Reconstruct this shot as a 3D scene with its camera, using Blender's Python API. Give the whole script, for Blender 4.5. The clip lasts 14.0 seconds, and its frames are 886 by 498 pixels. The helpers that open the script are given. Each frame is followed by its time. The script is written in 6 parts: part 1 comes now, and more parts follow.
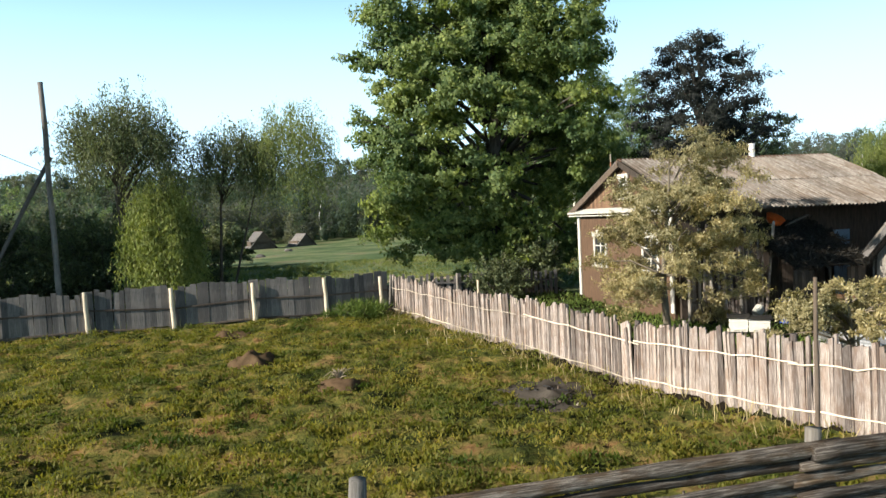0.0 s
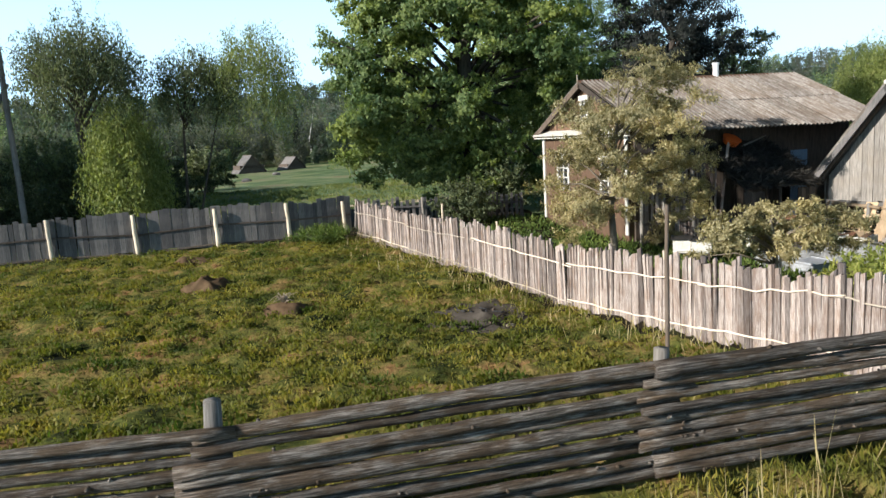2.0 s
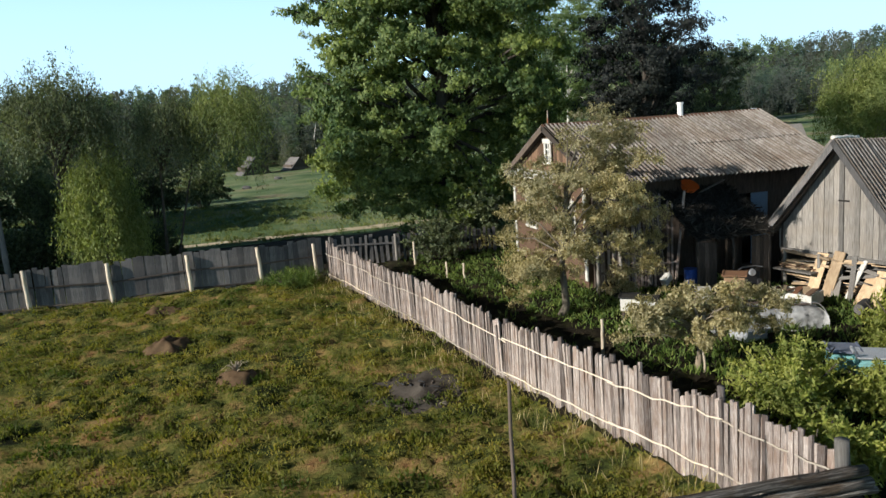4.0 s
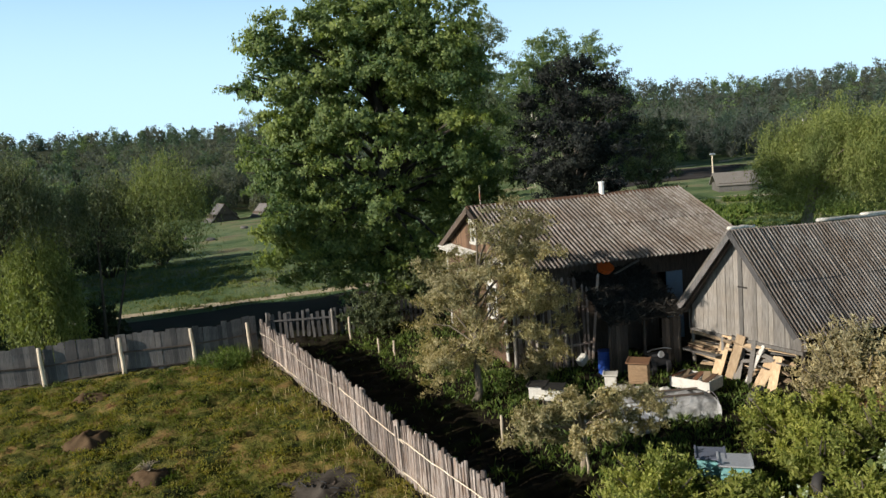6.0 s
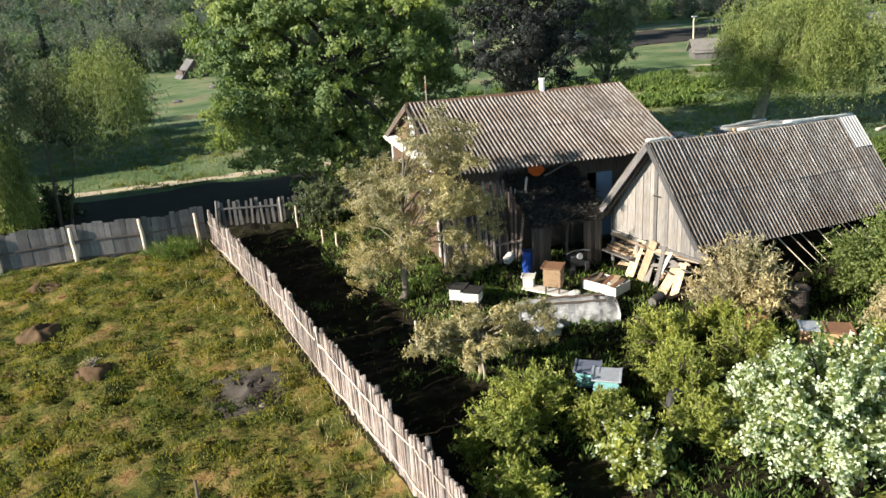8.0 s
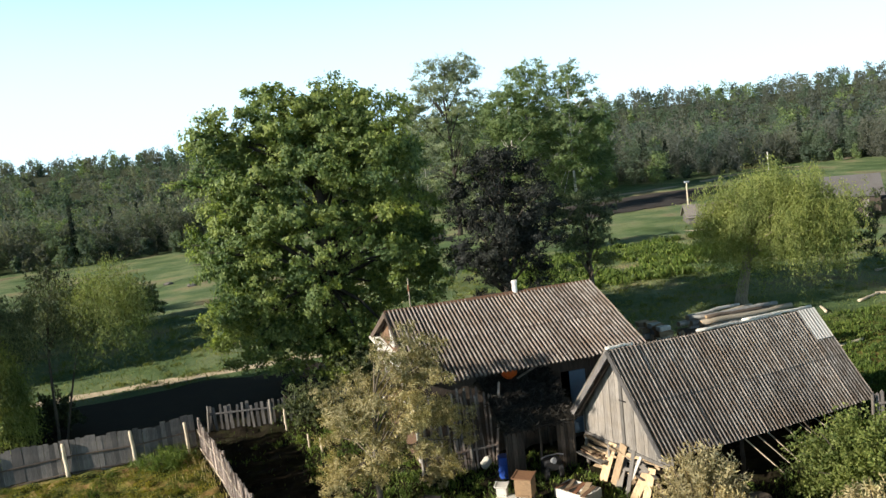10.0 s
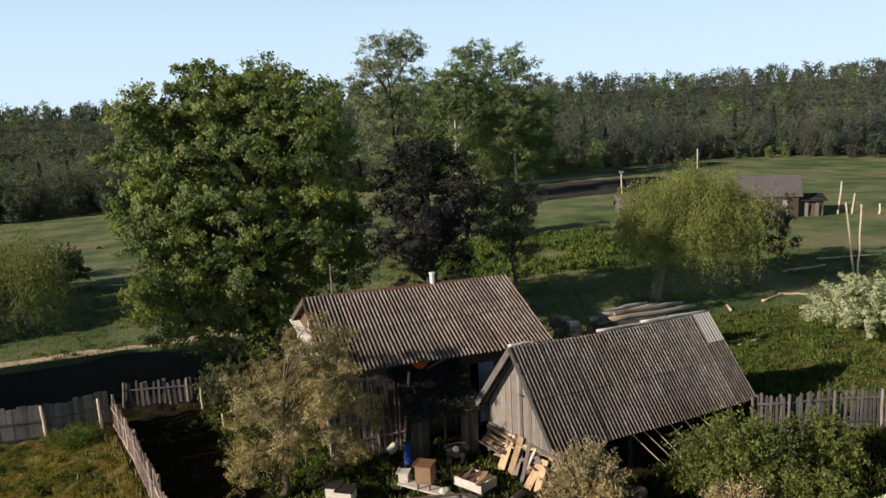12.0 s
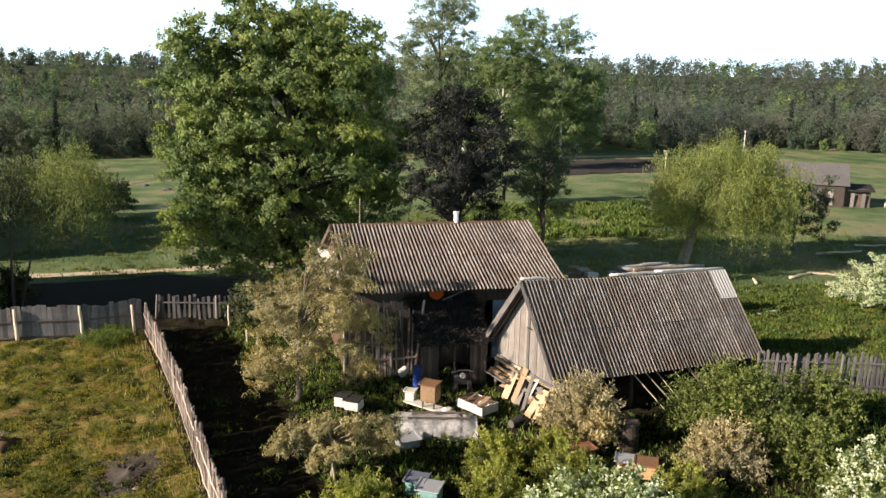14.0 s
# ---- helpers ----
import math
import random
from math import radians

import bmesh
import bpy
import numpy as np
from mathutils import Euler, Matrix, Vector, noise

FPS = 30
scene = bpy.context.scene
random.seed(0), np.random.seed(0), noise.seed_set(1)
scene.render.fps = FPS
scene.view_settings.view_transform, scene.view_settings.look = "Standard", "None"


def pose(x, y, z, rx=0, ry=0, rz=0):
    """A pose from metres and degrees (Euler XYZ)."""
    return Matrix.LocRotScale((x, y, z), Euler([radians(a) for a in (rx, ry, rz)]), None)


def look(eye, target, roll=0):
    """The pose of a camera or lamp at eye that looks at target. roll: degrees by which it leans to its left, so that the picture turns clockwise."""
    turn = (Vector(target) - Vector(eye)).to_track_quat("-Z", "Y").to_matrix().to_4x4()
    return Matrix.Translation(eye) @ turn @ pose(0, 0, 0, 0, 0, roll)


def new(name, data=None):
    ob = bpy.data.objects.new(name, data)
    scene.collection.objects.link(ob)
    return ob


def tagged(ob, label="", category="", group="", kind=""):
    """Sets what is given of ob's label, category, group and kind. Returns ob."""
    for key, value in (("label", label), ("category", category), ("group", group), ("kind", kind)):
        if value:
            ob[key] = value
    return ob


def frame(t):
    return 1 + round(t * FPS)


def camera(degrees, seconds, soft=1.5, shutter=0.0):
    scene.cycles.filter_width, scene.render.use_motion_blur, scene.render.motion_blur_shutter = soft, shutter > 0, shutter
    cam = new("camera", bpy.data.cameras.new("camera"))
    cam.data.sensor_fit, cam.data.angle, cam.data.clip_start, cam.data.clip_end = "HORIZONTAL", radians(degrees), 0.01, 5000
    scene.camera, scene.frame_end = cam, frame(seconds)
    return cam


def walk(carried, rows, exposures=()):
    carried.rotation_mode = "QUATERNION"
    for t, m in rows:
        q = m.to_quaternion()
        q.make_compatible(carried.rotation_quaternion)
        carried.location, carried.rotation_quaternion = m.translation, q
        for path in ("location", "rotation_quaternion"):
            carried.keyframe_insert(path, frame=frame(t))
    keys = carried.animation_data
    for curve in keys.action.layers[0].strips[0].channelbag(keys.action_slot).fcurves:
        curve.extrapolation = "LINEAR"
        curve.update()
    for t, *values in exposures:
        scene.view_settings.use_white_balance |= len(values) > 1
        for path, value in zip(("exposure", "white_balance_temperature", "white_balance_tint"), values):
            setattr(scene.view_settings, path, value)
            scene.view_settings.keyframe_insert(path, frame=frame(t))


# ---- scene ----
cam = camera(61.5, 14.0)
PATH = [
    (0, (-15.84, 2.924, 3.153), (-15.332, 4.856, 3.066), -2.6),
    (0.1, (-15.82, 2.924, 3.11), (-15.283, 4.848, 3.01), -2.4),
    (0.3, (-15.735, 2.924, 2.988), (-15.096, 4.809, 2.795), -2.3),
    (0.5, (-15.613, 2.864, 2.929), (-14.903, 4.713, 2.648), -2.0),
    (1, (-15.38, 2.678, 2.844), (-14.777, 4.555, 2.509), -1.8),
    (1.5, (-15.05, 2.56, 2.955), (-14.55, 4.466, 2.63), -2.8),
    (2, (-14.685, 2.405, 3.187), (-14.19, 4.318, 2.891), -3.2),
    (2.5, (-14.321, 2.21, 3.449), (-13.828, 4.13, 3.188), -4.2),
    (2.7, (-14.1, 2.125, 3.65), (-13.626, 4.044, 3.355), -3.6),
    (4.8, (-12.436, 1.554, 5.514), (-11.986, 3.474, 5.182), -4.3),
    (5, (-12.211, 1.45, 5.607), (-11.734, 3.372, 5.328), -4.9),
    (5.5, (-11.901, 1.152, 6.044), (-11.387, 3.077, 5.87), -5.5),
    (6, (-11.436, 0.874, 6.438), (-10.92, 2.791, 6.196), -4.5),
    (6.5, (-11.132, 0.495, 6.862), (-10.597, 2.41, 6.638), -3.4),
    (7, (-10.665, 0.177, 7.094), (-10.172, 2.085, 6.753), -3.2),
    (7.5, (-10.325, 0.01, 7.551), (-9.845, 1.854, 6.945), -3.6),
    (8, (-9.92, -0.154, 7.989), (-9.417, 1.676, 7.359), -3.7),
    (8.5, (-9.519, -0.191, 8.453), (-9.022, 1.654, 7.86), -3.9),
    (9, (-8.951, -0.342, 9.073), (-8.479, 1.564, 8.696), -5.6),
    (9.2, (-8.8, -0.597, 9.178), (-8.326, 1.329, 8.925), -6.0),
    (11.3, (-8.171, -1.887, 10.686), (-7.541, 0.0, 10.478), -4.1),
    (11.5, (-8.048, -2.024, 10.714), (-7.41, -0.14, 10.505), -3.3),
    (12, (-7.804, -2.246, 10.519), (-7.161, -0.377, 10.212), -2.7),
    (12.5, (-7.487, -2.549, 10.324), (-6.819, -0.694, 9.986), -2.0),
    (13, (-7.336, -2.84, 9.987), (-6.63, -0.998, 9.657), 3.7),
    (13.5, (-7.561, -3.096, 9.601), (-6.97, -1.231, 9.187), 0.4),
    (14, (-7.475, -3.438, 9.259), (-6.942, -1.547, 8.886), 1.3),
]
walk(cam, [(t, look(e, g, r)) for t, e, g, r in PATH], [(0, 0.72, 6250, 9), (0.5, 0.45, 5880, 9), (1.2, 0.69, 5940, 12), (2.7, 0.57, 5800, 9), (4.8, 0.19, 6000, 9), (6.5, 0.16, 6130, 11), (7.0, 0.2, 6060, 11), (7.4, 1.02, 6150, 10), (8.6, 1.14, 6000, 11), (9.2, 1.03, 6080, 9), (11.3, 0.12, 6700, 16), (12.0, 0.0, 6750, 20), (12.7, 0.14, 7000, 22), (13.5, 0.64, 6620, 19), (14, 0.8, 6700, 18)])

# ---------------------------------------------------------------- light
SUN_AZ, SUN_EL = 11.5, 22.5          # degrees: turn from -x towards -y, height
to_sun = Vector((-math.cos(radians(SUN_AZ)), -math.sin(radians(SUN_AZ)), math.tan(radians(SUN_EL)))).normalized()
sun_data = bpy.data.lights.new("sun", "SUN")
sun_data.energy, sun_data.angle, sun_data.color = 5.5, radians(0.55), (1.0, 0.89, 0.74)
sun_lamp = new("sun", sun_data)
sun_lamp.matrix_world = look(to_sun * 100, (0, 0, 0))
world = bpy.data.worlds.new("sky")
scene.world = world
world.use_nodes = True
wn, wl = world.node_tree.nodes, world.node_tree.links
sky = wn.new("ShaderNodeTexSky")
sky.sky_type, sky.sun_disc = "NISHITA", False
sky.sun_elevation = radians(SUN_EL)
sky.sun_rotation = math.atan2(to_sun.x, to_sun.y)
sky.air_density, sky.dust_density, sky.ozone_density = 1.0, 0.8, 2.5
wn["Background"].inputs["Strength"].default_value = 0.010
wl.new(sky.outputs[0], wn["Background"].inputs["Color"])
# pale summer haze, thickest along the whole horizon and thinning upwards
where = wn.new("ShaderNodeTexCoord")
split = wn.new("ShaderNodeSeparateXYZ")
wl.new(where.outputs["Generated"], split.inputs[0])
up = wn.new("ShaderNodeMath")
up.operation = "ABSOLUTE"
wl.new(split.outputs[2], up.inputs[0])
scaled = wn.new("ShaderNodeMath")
scaled.operation = "DIVIDE"
scaled.inputs[1].default_value = 0.37
wl.new(up.outputs[0], scaled.inputs[0])
steep = wn.new("ShaderNodeMath")
steep.operation = "POWER"
steep.inputs[1].default_value = 3.0
wl.new(scaled.outputs[0], steep.inputs[0])
thin = wn.new("ShaderNodeMath")
thin.operation = "POWER"
thin.inputs[0].default_value = math.exp(-1.0)
wl.new(steep.outputs[0], thin.inputs[1])
haze = wn.new("ShaderNodeBackground")
tone = wn.new("ShaderNodeMixRGB")
tone.inputs[1].default_value, tone.inputs[2].default_value = (0.2, 0.62, 1.0, 1), (0.6, 0.85, 1.0, 1)
wl.new(thin.outputs[0], tone.inputs[0])
wl.new(tone.outputs[0], haze.inputs["Color"])
weight = wn.new("ShaderNodeMath")
weight.operation = "MULTIPLY"
weight.inputs[1].default_value = 1.0
wl.new(thin.outputs[0], weight.inputs[0])
wl.new(weight.outputs[0], haze.inputs["Strength"])
both = wn.new("ShaderNodeAddShader")
wl.new(wn["Background"].outputs[0], both.inputs[0])
wl.new(haze.outputs[0], both.inputs[1])
wl.new(both.outputs[0], wn["World Output"].inputs["Surface"])

# ---------------------------------------------------------------- terrain
def sm(a, b, t):
    t = min(1.0, max(0.0, (t - a) / (b - a)))
    return t * t * (3 - 2 * t)


FENCE = [(-11.15, 27.75), (-10.2, 24.0), (-9.35, 20.0), (-8.6, 16.0), (-8.0, 12.4), (-7.65, 10.0), (-7.35, 8.3)]


def level(v, pts):
    """Height along a profile of (distance, height) knots."""
    if v <= pts[0][0]:
        return pts[0][1]
    for (a, ha), (b, hb) in zip(pts, pts[1:]):
        if v <= b:
            return ha + (hb - ha) * sm(a, b, v)
    return pts[-1][1]


def fence_x(y):
    if y >= FENCE[0][1]:
        return FENCE[0][0]
    for (xa, ya), (xb, yb) in zip(FENCE, FENCE[1:]):
        if y >= yb:
            return xb + (xa - xb) * (y - yb) / (ya - yb)
    return FENCE[-1][0] + (FENCE[-1][1] - y) * 0.2


def woods_edge(az):
    return 148 - 6 * sm(-25, 5, az) - 4 * sm(5, 22, az) + 34 * sm(22, 42, az)


def height(x, y):
    lawn = level(y, [(6, -0.1), (9.5, -0.2), (15, -0.42), (17.5, -0.4), (22, -0.18), (27, 0.0)])
    garden = level(y, [(8, 0.1), (12.5, 0.0), (16, -0.24), (22, -0.26)])
    h = lawn + (garden - lawn) * sm(-0.6, 0.6, x - fence_x(y)) * (1 - sm(26, 30, y))
    h += (-0.8 + 3.4 * sm(-25, 70, x)) * sm(35, 150, y)
    if y > 60:
        r = math.hypot(x + 6, y + 2)
        edge = woods_edge(math.degrees(math.atan2(x + 6, y + 2)))
        h += 28.0 * sm(edge - 5, edge + 320, r)
        h += noise.noise(Vector((x * 0.05, y * 0.05, 9))) * 0.4 * sm(60, 90, y)
    n = noise.noise(Vector((x * 0.35, y * 0.35, 0))) * 0.05
    n += (noise.noise(Vector((x * 1.5, y * 1.5, 4))) * 0.11 + (0.35 - abs(noise.noise(Vector((x * 2.4, y * 2.4, 7))))) * 0.21) * (1 - sm(28, 34, y)) * sm(3, 7, y) * sm(-30, -24, x) * (1 - sm(13, 18, x))
    return h + n


# ---------------------------------------------------------------- mesh helpers
def mesh_from(name, verts, faces, mat, smooth=False):
    me = bpy.data.meshes.new(name)
    me.from_pydata(verts, [], faces)
    if mat:
        me.materials.append(mat)
    if smooth:
        me.shade_smooth()
    return me


def finish(bm, name, mat, smooth=False):
    me = bpy.data.meshes.new(name)
    bm.normal_update()
    bm.to_mesh(me)
    bm.free()
    if mat:
        me.materials.append(mat)
    if smooth:
        me.shade_smooth()
    return me


def part(name, bm, mat, parent, label="", smooth=False, m=None):
    """One mesh object under a thing or a part; bm may be a bmesh or a ready mesh."""
    me = bm if isinstance(bm, bpy.types.Mesh) else finish(bm, name, mat, smooth)
    ob = new(name, me)
    ob.parent = parent
    if m is not None:
        ob.matrix_basis = m
    if label:
        tagged(ob, label)
    return ob


def thing(name, m, label, category, group="", kind=""):
    ob = new(name)
    ob.empty_display_size = 0.2
    ob.matrix_basis = m
    return tagged(ob, label, category, group, kind)


def solid(name, bm, mat, m, label, category, group="", kind="", smooth=False):
    ob = new(name, bm if isinstance(bm, bpy.types.Mesh) else finish(bm, name, mat, smooth))
    ob.matrix_basis = m
    return tagged(ob, label, category, group, kind)


def box(bm, lo, hi, bevel=0.0, m=None, wob=0.0, rng=None):
    (x0, y0, z0), (x1, y1, z1) = lo, hi
    co = [(x0, y0, z0), (x1, y0, z0), (x1, y1, z0), (x0, y1, z0), (x0, y0, z1), (x1, y0, z1), (x1, y1, z1), (x0, y1, z1)]
    vs = []
    for c in co:
        v = Vector(c)
        if wob:
            v += Vector((rng.uniform(-wob, wob), rng.uniform(-wob, wob), rng.uniform(-wob, wob)))
        vs.append(bm.verts.new(m @ v if m else v))
    fs = [bm.faces.new([vs[i] for i in q]) for q in ((0, 3, 2, 1), (4, 5, 6, 7), (0, 1, 5, 4), (1, 2, 6, 5), (2, 3, 7, 6), (3, 0, 4, 7))]
    if bevel:
        es = {e for f in fs for e in f.edges}
        bmesh.ops.bevel(bm, geom=list(es), offset=bevel, segments=1, affect="EDGES")
    return vs


def tube(bm, points, radii, sides=8, caps=True):
    """A tapered tube along points."""
    rings = []
    pts = [Vector(p) for p in points]
    for i, p in enumerate(pts):
        d = (pts[min(i + 1, len(pts) - 1)] - pts[max(i - 1, 0)]).normalized()
        a = d.orthogonal().normalized() if i == 0 else (ref - d * ref.dot(d)).normalized()
        ref = a
        b = d.cross(a)
        rings.append([bm.verts.new(p + (a * math.cos(k * math.tau / sides) + b * math.sin(k * math.tau / sides)) * radii[i]) for k in range(sides)])
    for r, s in zip(rings, rings[1:]):
        for k in range(sides):
            bm.faces.new((r[k], r[(k + 1) % sides], s[(k + 1) % sides], s[k]))
    if caps:
        bm.faces.new(rings[0][::-1])
        bm.faces.new(rings[-1])
    return rings


def leaf_mesh(name, pts, length, width, rng, mat, up=0.35, hang=0.0, out=None, stray=0.6, sides=4):
    """Many small folded leaves, one quad each, at the points; with out they lie on the skin of their lump."""
    n = len(pts)
    a = rng.normal(size=(n, 3))
    a[:, 2] = a[:, 2] * (1 - up) - hang * 3
    a /= np.linalg.norm(a, axis=1)[:, None]
    b = rng.normal(size=(n, 3))
    b[:, 2] *= 1 - up
    if out is not None:
        face = out + rng.normal(size=(n, 3)) * stray
        a = np.cross(face, a)
        a /= np.linalg.norm(a, axis=1)[:, None] + 1e-9
        b = np.cross(face, a)
    b -= a * (a * b).sum(1)[:, None]
    b /= np.linalg.norm(b, axis=1)[:, None] + 1e-9
    c = np.cross(a, b)
    ln = length * rng.uniform(0.6, 1.35, n)[:, None]
    wd = width * rng.uniform(0.6, 1.35, n)[:, None]
    v = np.empty((n, 4, 3))
    v[:, 0] = pts
    v[:, 1] = pts + a * ln * 0.5 + b * wd * 0.5 + c * wd * 0.12
    v[:, 2] = pts + a * ln
    v[:, 3] = pts + a * ln * 0.5 - b * wd * 0.5 + c * wd * 0.12
    k = sides
    v = v[:, [0, 1, 2, 3] if k == 4 else [0, 1, 3]]
    me = bpy.data.meshes.new(name)
    me.vertices.add(n * k)
    me.vertices.foreach_set("co", v.reshape(-1))
    me.loops.add(n * k)
    me.loops.foreach_set("vertex_index", np.arange(n * k, dtype=np.int32))
    me.polygons.add(n)
    me.polygons.foreach_set("loop_start", np.arange(0, n * k, k, dtype=np.int32))
    me.materials.append(mat)
    me.update(calc_edges=True)
    return me


# ---------------------------------------------------------------- materials
class Nodes:
    def __init__(self, name):
        self.mat = bpy.data.materials.new(name)
        self.mat.use_nodes = True
        self.n, self.l = self.mat.node_tree.nodes, self.mat.node_tree.links
        self.bsdf = self.n["Principled BSDF"]
        self.out = self.n["Material Output"]

    def add(self, kind, **sets):
        nd = self.n.new(kind)
        for k, v in sets.items():
            nd.inputs[k.replace("_", " ")].default_value = v
        return nd

    def coord(self, which="Object", scale=(1, 1, 1)):
        tc = self.n.new("ShaderNodeTexCoord")
        mp = self.n.new("ShaderNodeMapping")
        mp.inputs["Scale"].default_value = scale
        self.l.new(tc.outputs[which], mp.inputs["Vector"])
        return mp.outputs[0]

    def position(self, scale=(1, 1, 1)):
        g = self.n.new("ShaderNodeNewGeometry")
        mp = self.n.new("ShaderNodeMapping")
        mp.inputs["Scale"].default_value = scale
        self.l.new(g.outputs["Position"], mp.inputs["Vector"])
        return mp.outputs[0]

    def noise(self, vec, scale, detail=4.0, rough=0.6):
        nd = self.add("ShaderNodeTexNoise", Scale=scale, Detail=detail, Roughness=rough)
        self.l.new(vec, nd.inputs["Vector"])
        return nd.outputs["Fac"]

    def ramp(self, fac, stops):
        nd = self.n.new("ShaderNodeValToRGB")
        els = nd.color_ramp.elements
        while len(els) < len(stops):
            els.new(0.5)
        for e, (p, c) in zip(els, stops):
            e.position, e.color = p, (*c, 1)
        self.l.new(fac, nd.inputs["Fac"])
        return nd.outputs["Color"]

    def math(self, op, a, b):
        nd = self.n.new("ShaderNodeMath")
        nd.operation = op
        for i, v in enumerate((a, b)):
            if isinstance(v, (int, float)):
                nd.inputs[i].default_value = v
            else:
                self.l.new(v, nd.inputs[i])
        return nd.outputs[0]

    def mix(self, fac, a, b, blend="MIX"):
        nd = self.n.new("ShaderNodeMix")
        nd.data_type, nd.blend_type = "RGBA", blend
        for i, v in ((0, fac), (6, a), (7, b)):
            if isinstance(v, (int, float)):
                nd.inputs[i].default_value = v
            elif isinstance(v, tuple):
                nd.inputs[i].default_value = (*v, 1)
            else:
                self.l.new(v, nd.inputs[i])
        return nd.outputs[2]

    def rand(self):
        return self.n.new("ShaderNodeObjectInfo").outputs["Random"]

    def island(self):
        return self.n.new("ShaderNodeNewGeometry").outputs["Random Per Island"]

    def base(self, col, rough=0.9, spec=0.2):
        if isinstance(col, tuple):
            self.bsdf.inputs["Base Color"].default_value = (*col, 1)
        else:
            self.l.new(col, self.bsdf.inputs["Base Color"])
        if isinstance(rough, (int, float)):
            self.bsdf.inputs["Roughness"].default_value = rough
        else:
            self.l.new(rough, self.bsdf.inputs["Roughness"])
        self.bsdf.inputs["Specular IOR Level"].default_value = spec

    def bump(self, h, strength=0.4, dist=0.02):
        nd = self.add("ShaderNodeBump", Strength=strength, Distance=dist)
        self.l.new(h, nd.inputs["Height"])
        self.l.new(nd.outputs[0], self.bsdf.inputs["Normal"])


def wood(name, dark, light, grain=(14, 14, 1.2), tint=(0.24, 0.19, 0.13), rough=0.85):
    k = Nodes(name)
    v = k.coord("Object", grain)
    g = k.noise(v, 3.0, 6, 0.65)
    big = k.noise(k.position((0.9, 0.9, 1.6)), 1.4, 4)
    col = k.ramp(g, [(0.28, dark), (0.72, light)])
    col = k.mix(k.ramp(big, [(0.45, (0, 0, 0)), (0.75, (0.7, 0.7, 0.7))]), col, tint)
    vary = k.ramp(k.rand(), [(0.0, (0.5, 0.5, 0.5)), (0.5, (0.95, 0.93, 0.9)), (1.0, (1.32, 1.27, 1.2))])
    col = k.mix(1.0, col, vary, "MULTIPLY")
    k.base(col, rough, 0.25)
    k.bump(g, 0.6, 0.012)
    return k.mat


def leaf(name, a, b, c=None, trans=0.35, patch_scale=0.35, low=(0.7, 0.75, 0.75), high=(1.25, 1.2, 1.0)):
    k = Nodes(name)
    stops = [(0.0, a), (0.6, b)] + ([(1.0, c)] if c else [])
    col = k.ramp(k.island(), stops)
    patch = k.noise(k.position(), patch_scale, 3)
    col = k.mix(1.0, col, k.ramp(patch, [(0.34, low), (0.66, high)]), "MULTIPLY")
    k.base(col, 0.6, 0.25)
    tr = k.n.new("ShaderNodeBsdfTranslucent")
    bright = k.mix(1.0, col, (1.3, 1.35, 0.7), "MULTIPLY")
    k.l.new(bright, tr.inputs["Color"])
    ms = k.n.new("ShaderNodeMixShader")
    ms.inputs[0].default_value = trans
    k.l.new(k.bsdf.outputs[0], ms.inputs[1])
    k.l.new(tr.outputs[0], ms.inputs[2])
    k.l.new(ms.outputs[0], k.out.inputs["Surface"])
    return k.mat


def plain(name, col, rough=0.8, spec=0.3, spots=0.25, scale=4.0, dirt=(0.12, 0.1, 0.08), metal=0.0):
    k = Nodes(name)
    n1 = k.noise(k.coord("Object"), scale, 5)
    n2 = k.noise(k.coord("Object"), scale * 7, 4)
    c = k.mix(k.ramp(n1, [(0.45, (0, 0, 0)), (0.8, (spots,) * 3)]), col, dirt)
    c = k.mix(1.0, c, k.ramp(n2, [(0.3, (0.8,) * 3), (0.7, (1.1,) * 3)]), "MULTIPLY")
    k.base(c, rough, spec)
    k.bsdf.inputs["Metallic"].default_value = metal
    k.bump(n2, 0.25, 0.01)
    return k.mat


M_BOARD = wood("grey_board", (0.06, 0.058, 0.06), (0.2, 0.196, 0.194), (12, 12, 0.9), (0.22, 0.2, 0.19))
M_POST = wood("pale_post", (0.36, 0.3, 0.22), (0.72, 0.66, 0.55), (10, 10, 0.8), (0.5, 0.42, 0.3))


def picket_material():
    k = Nodes("picket_wood")
    fibre = k.noise(k.coord("Object", (30, 30, 1.6)), 3.0, 6, 0.7)
    patch = k.noise(k.position((3, 3, 1.2)), 2.2, 5, 0.65)
    col = k.ramp(fibre, [(0.28, (0.07, 0.055, 0.05)), (0.45, (0.25, 0.21, 0.19)), (0.6, (0.45, 0.405, 0.38)), (0.74, (0.66, 0.62, 0.58))])
    col = k.mix(k.ramp(patch, [(0.46, (0, 0, 0)), (0.66, (0.75,) * 3)]), col, (0.22, 0.155, 0.12))
    col = k.mix(1.0, col, k.ramp(k.rand(), [(0, (0.3, 0.29, 0.29)), (0.5, (0.85, 0.83, 0.81)), (1, (1.3, 1.27, 1.22))]), "MULTIPLY")
    k.base(col, 0.85, 0.25)
    k.bump(fibre, 0.7, 0.012)
    return k.mat


M_PICKET = picket_material()
M_RAIL = wood("peeled_pole", (0.5, 0.43, 0.34), (0.82, 0.76, 0.66), (1.2, 14, 14), (0.6, 0.5, 0.38))


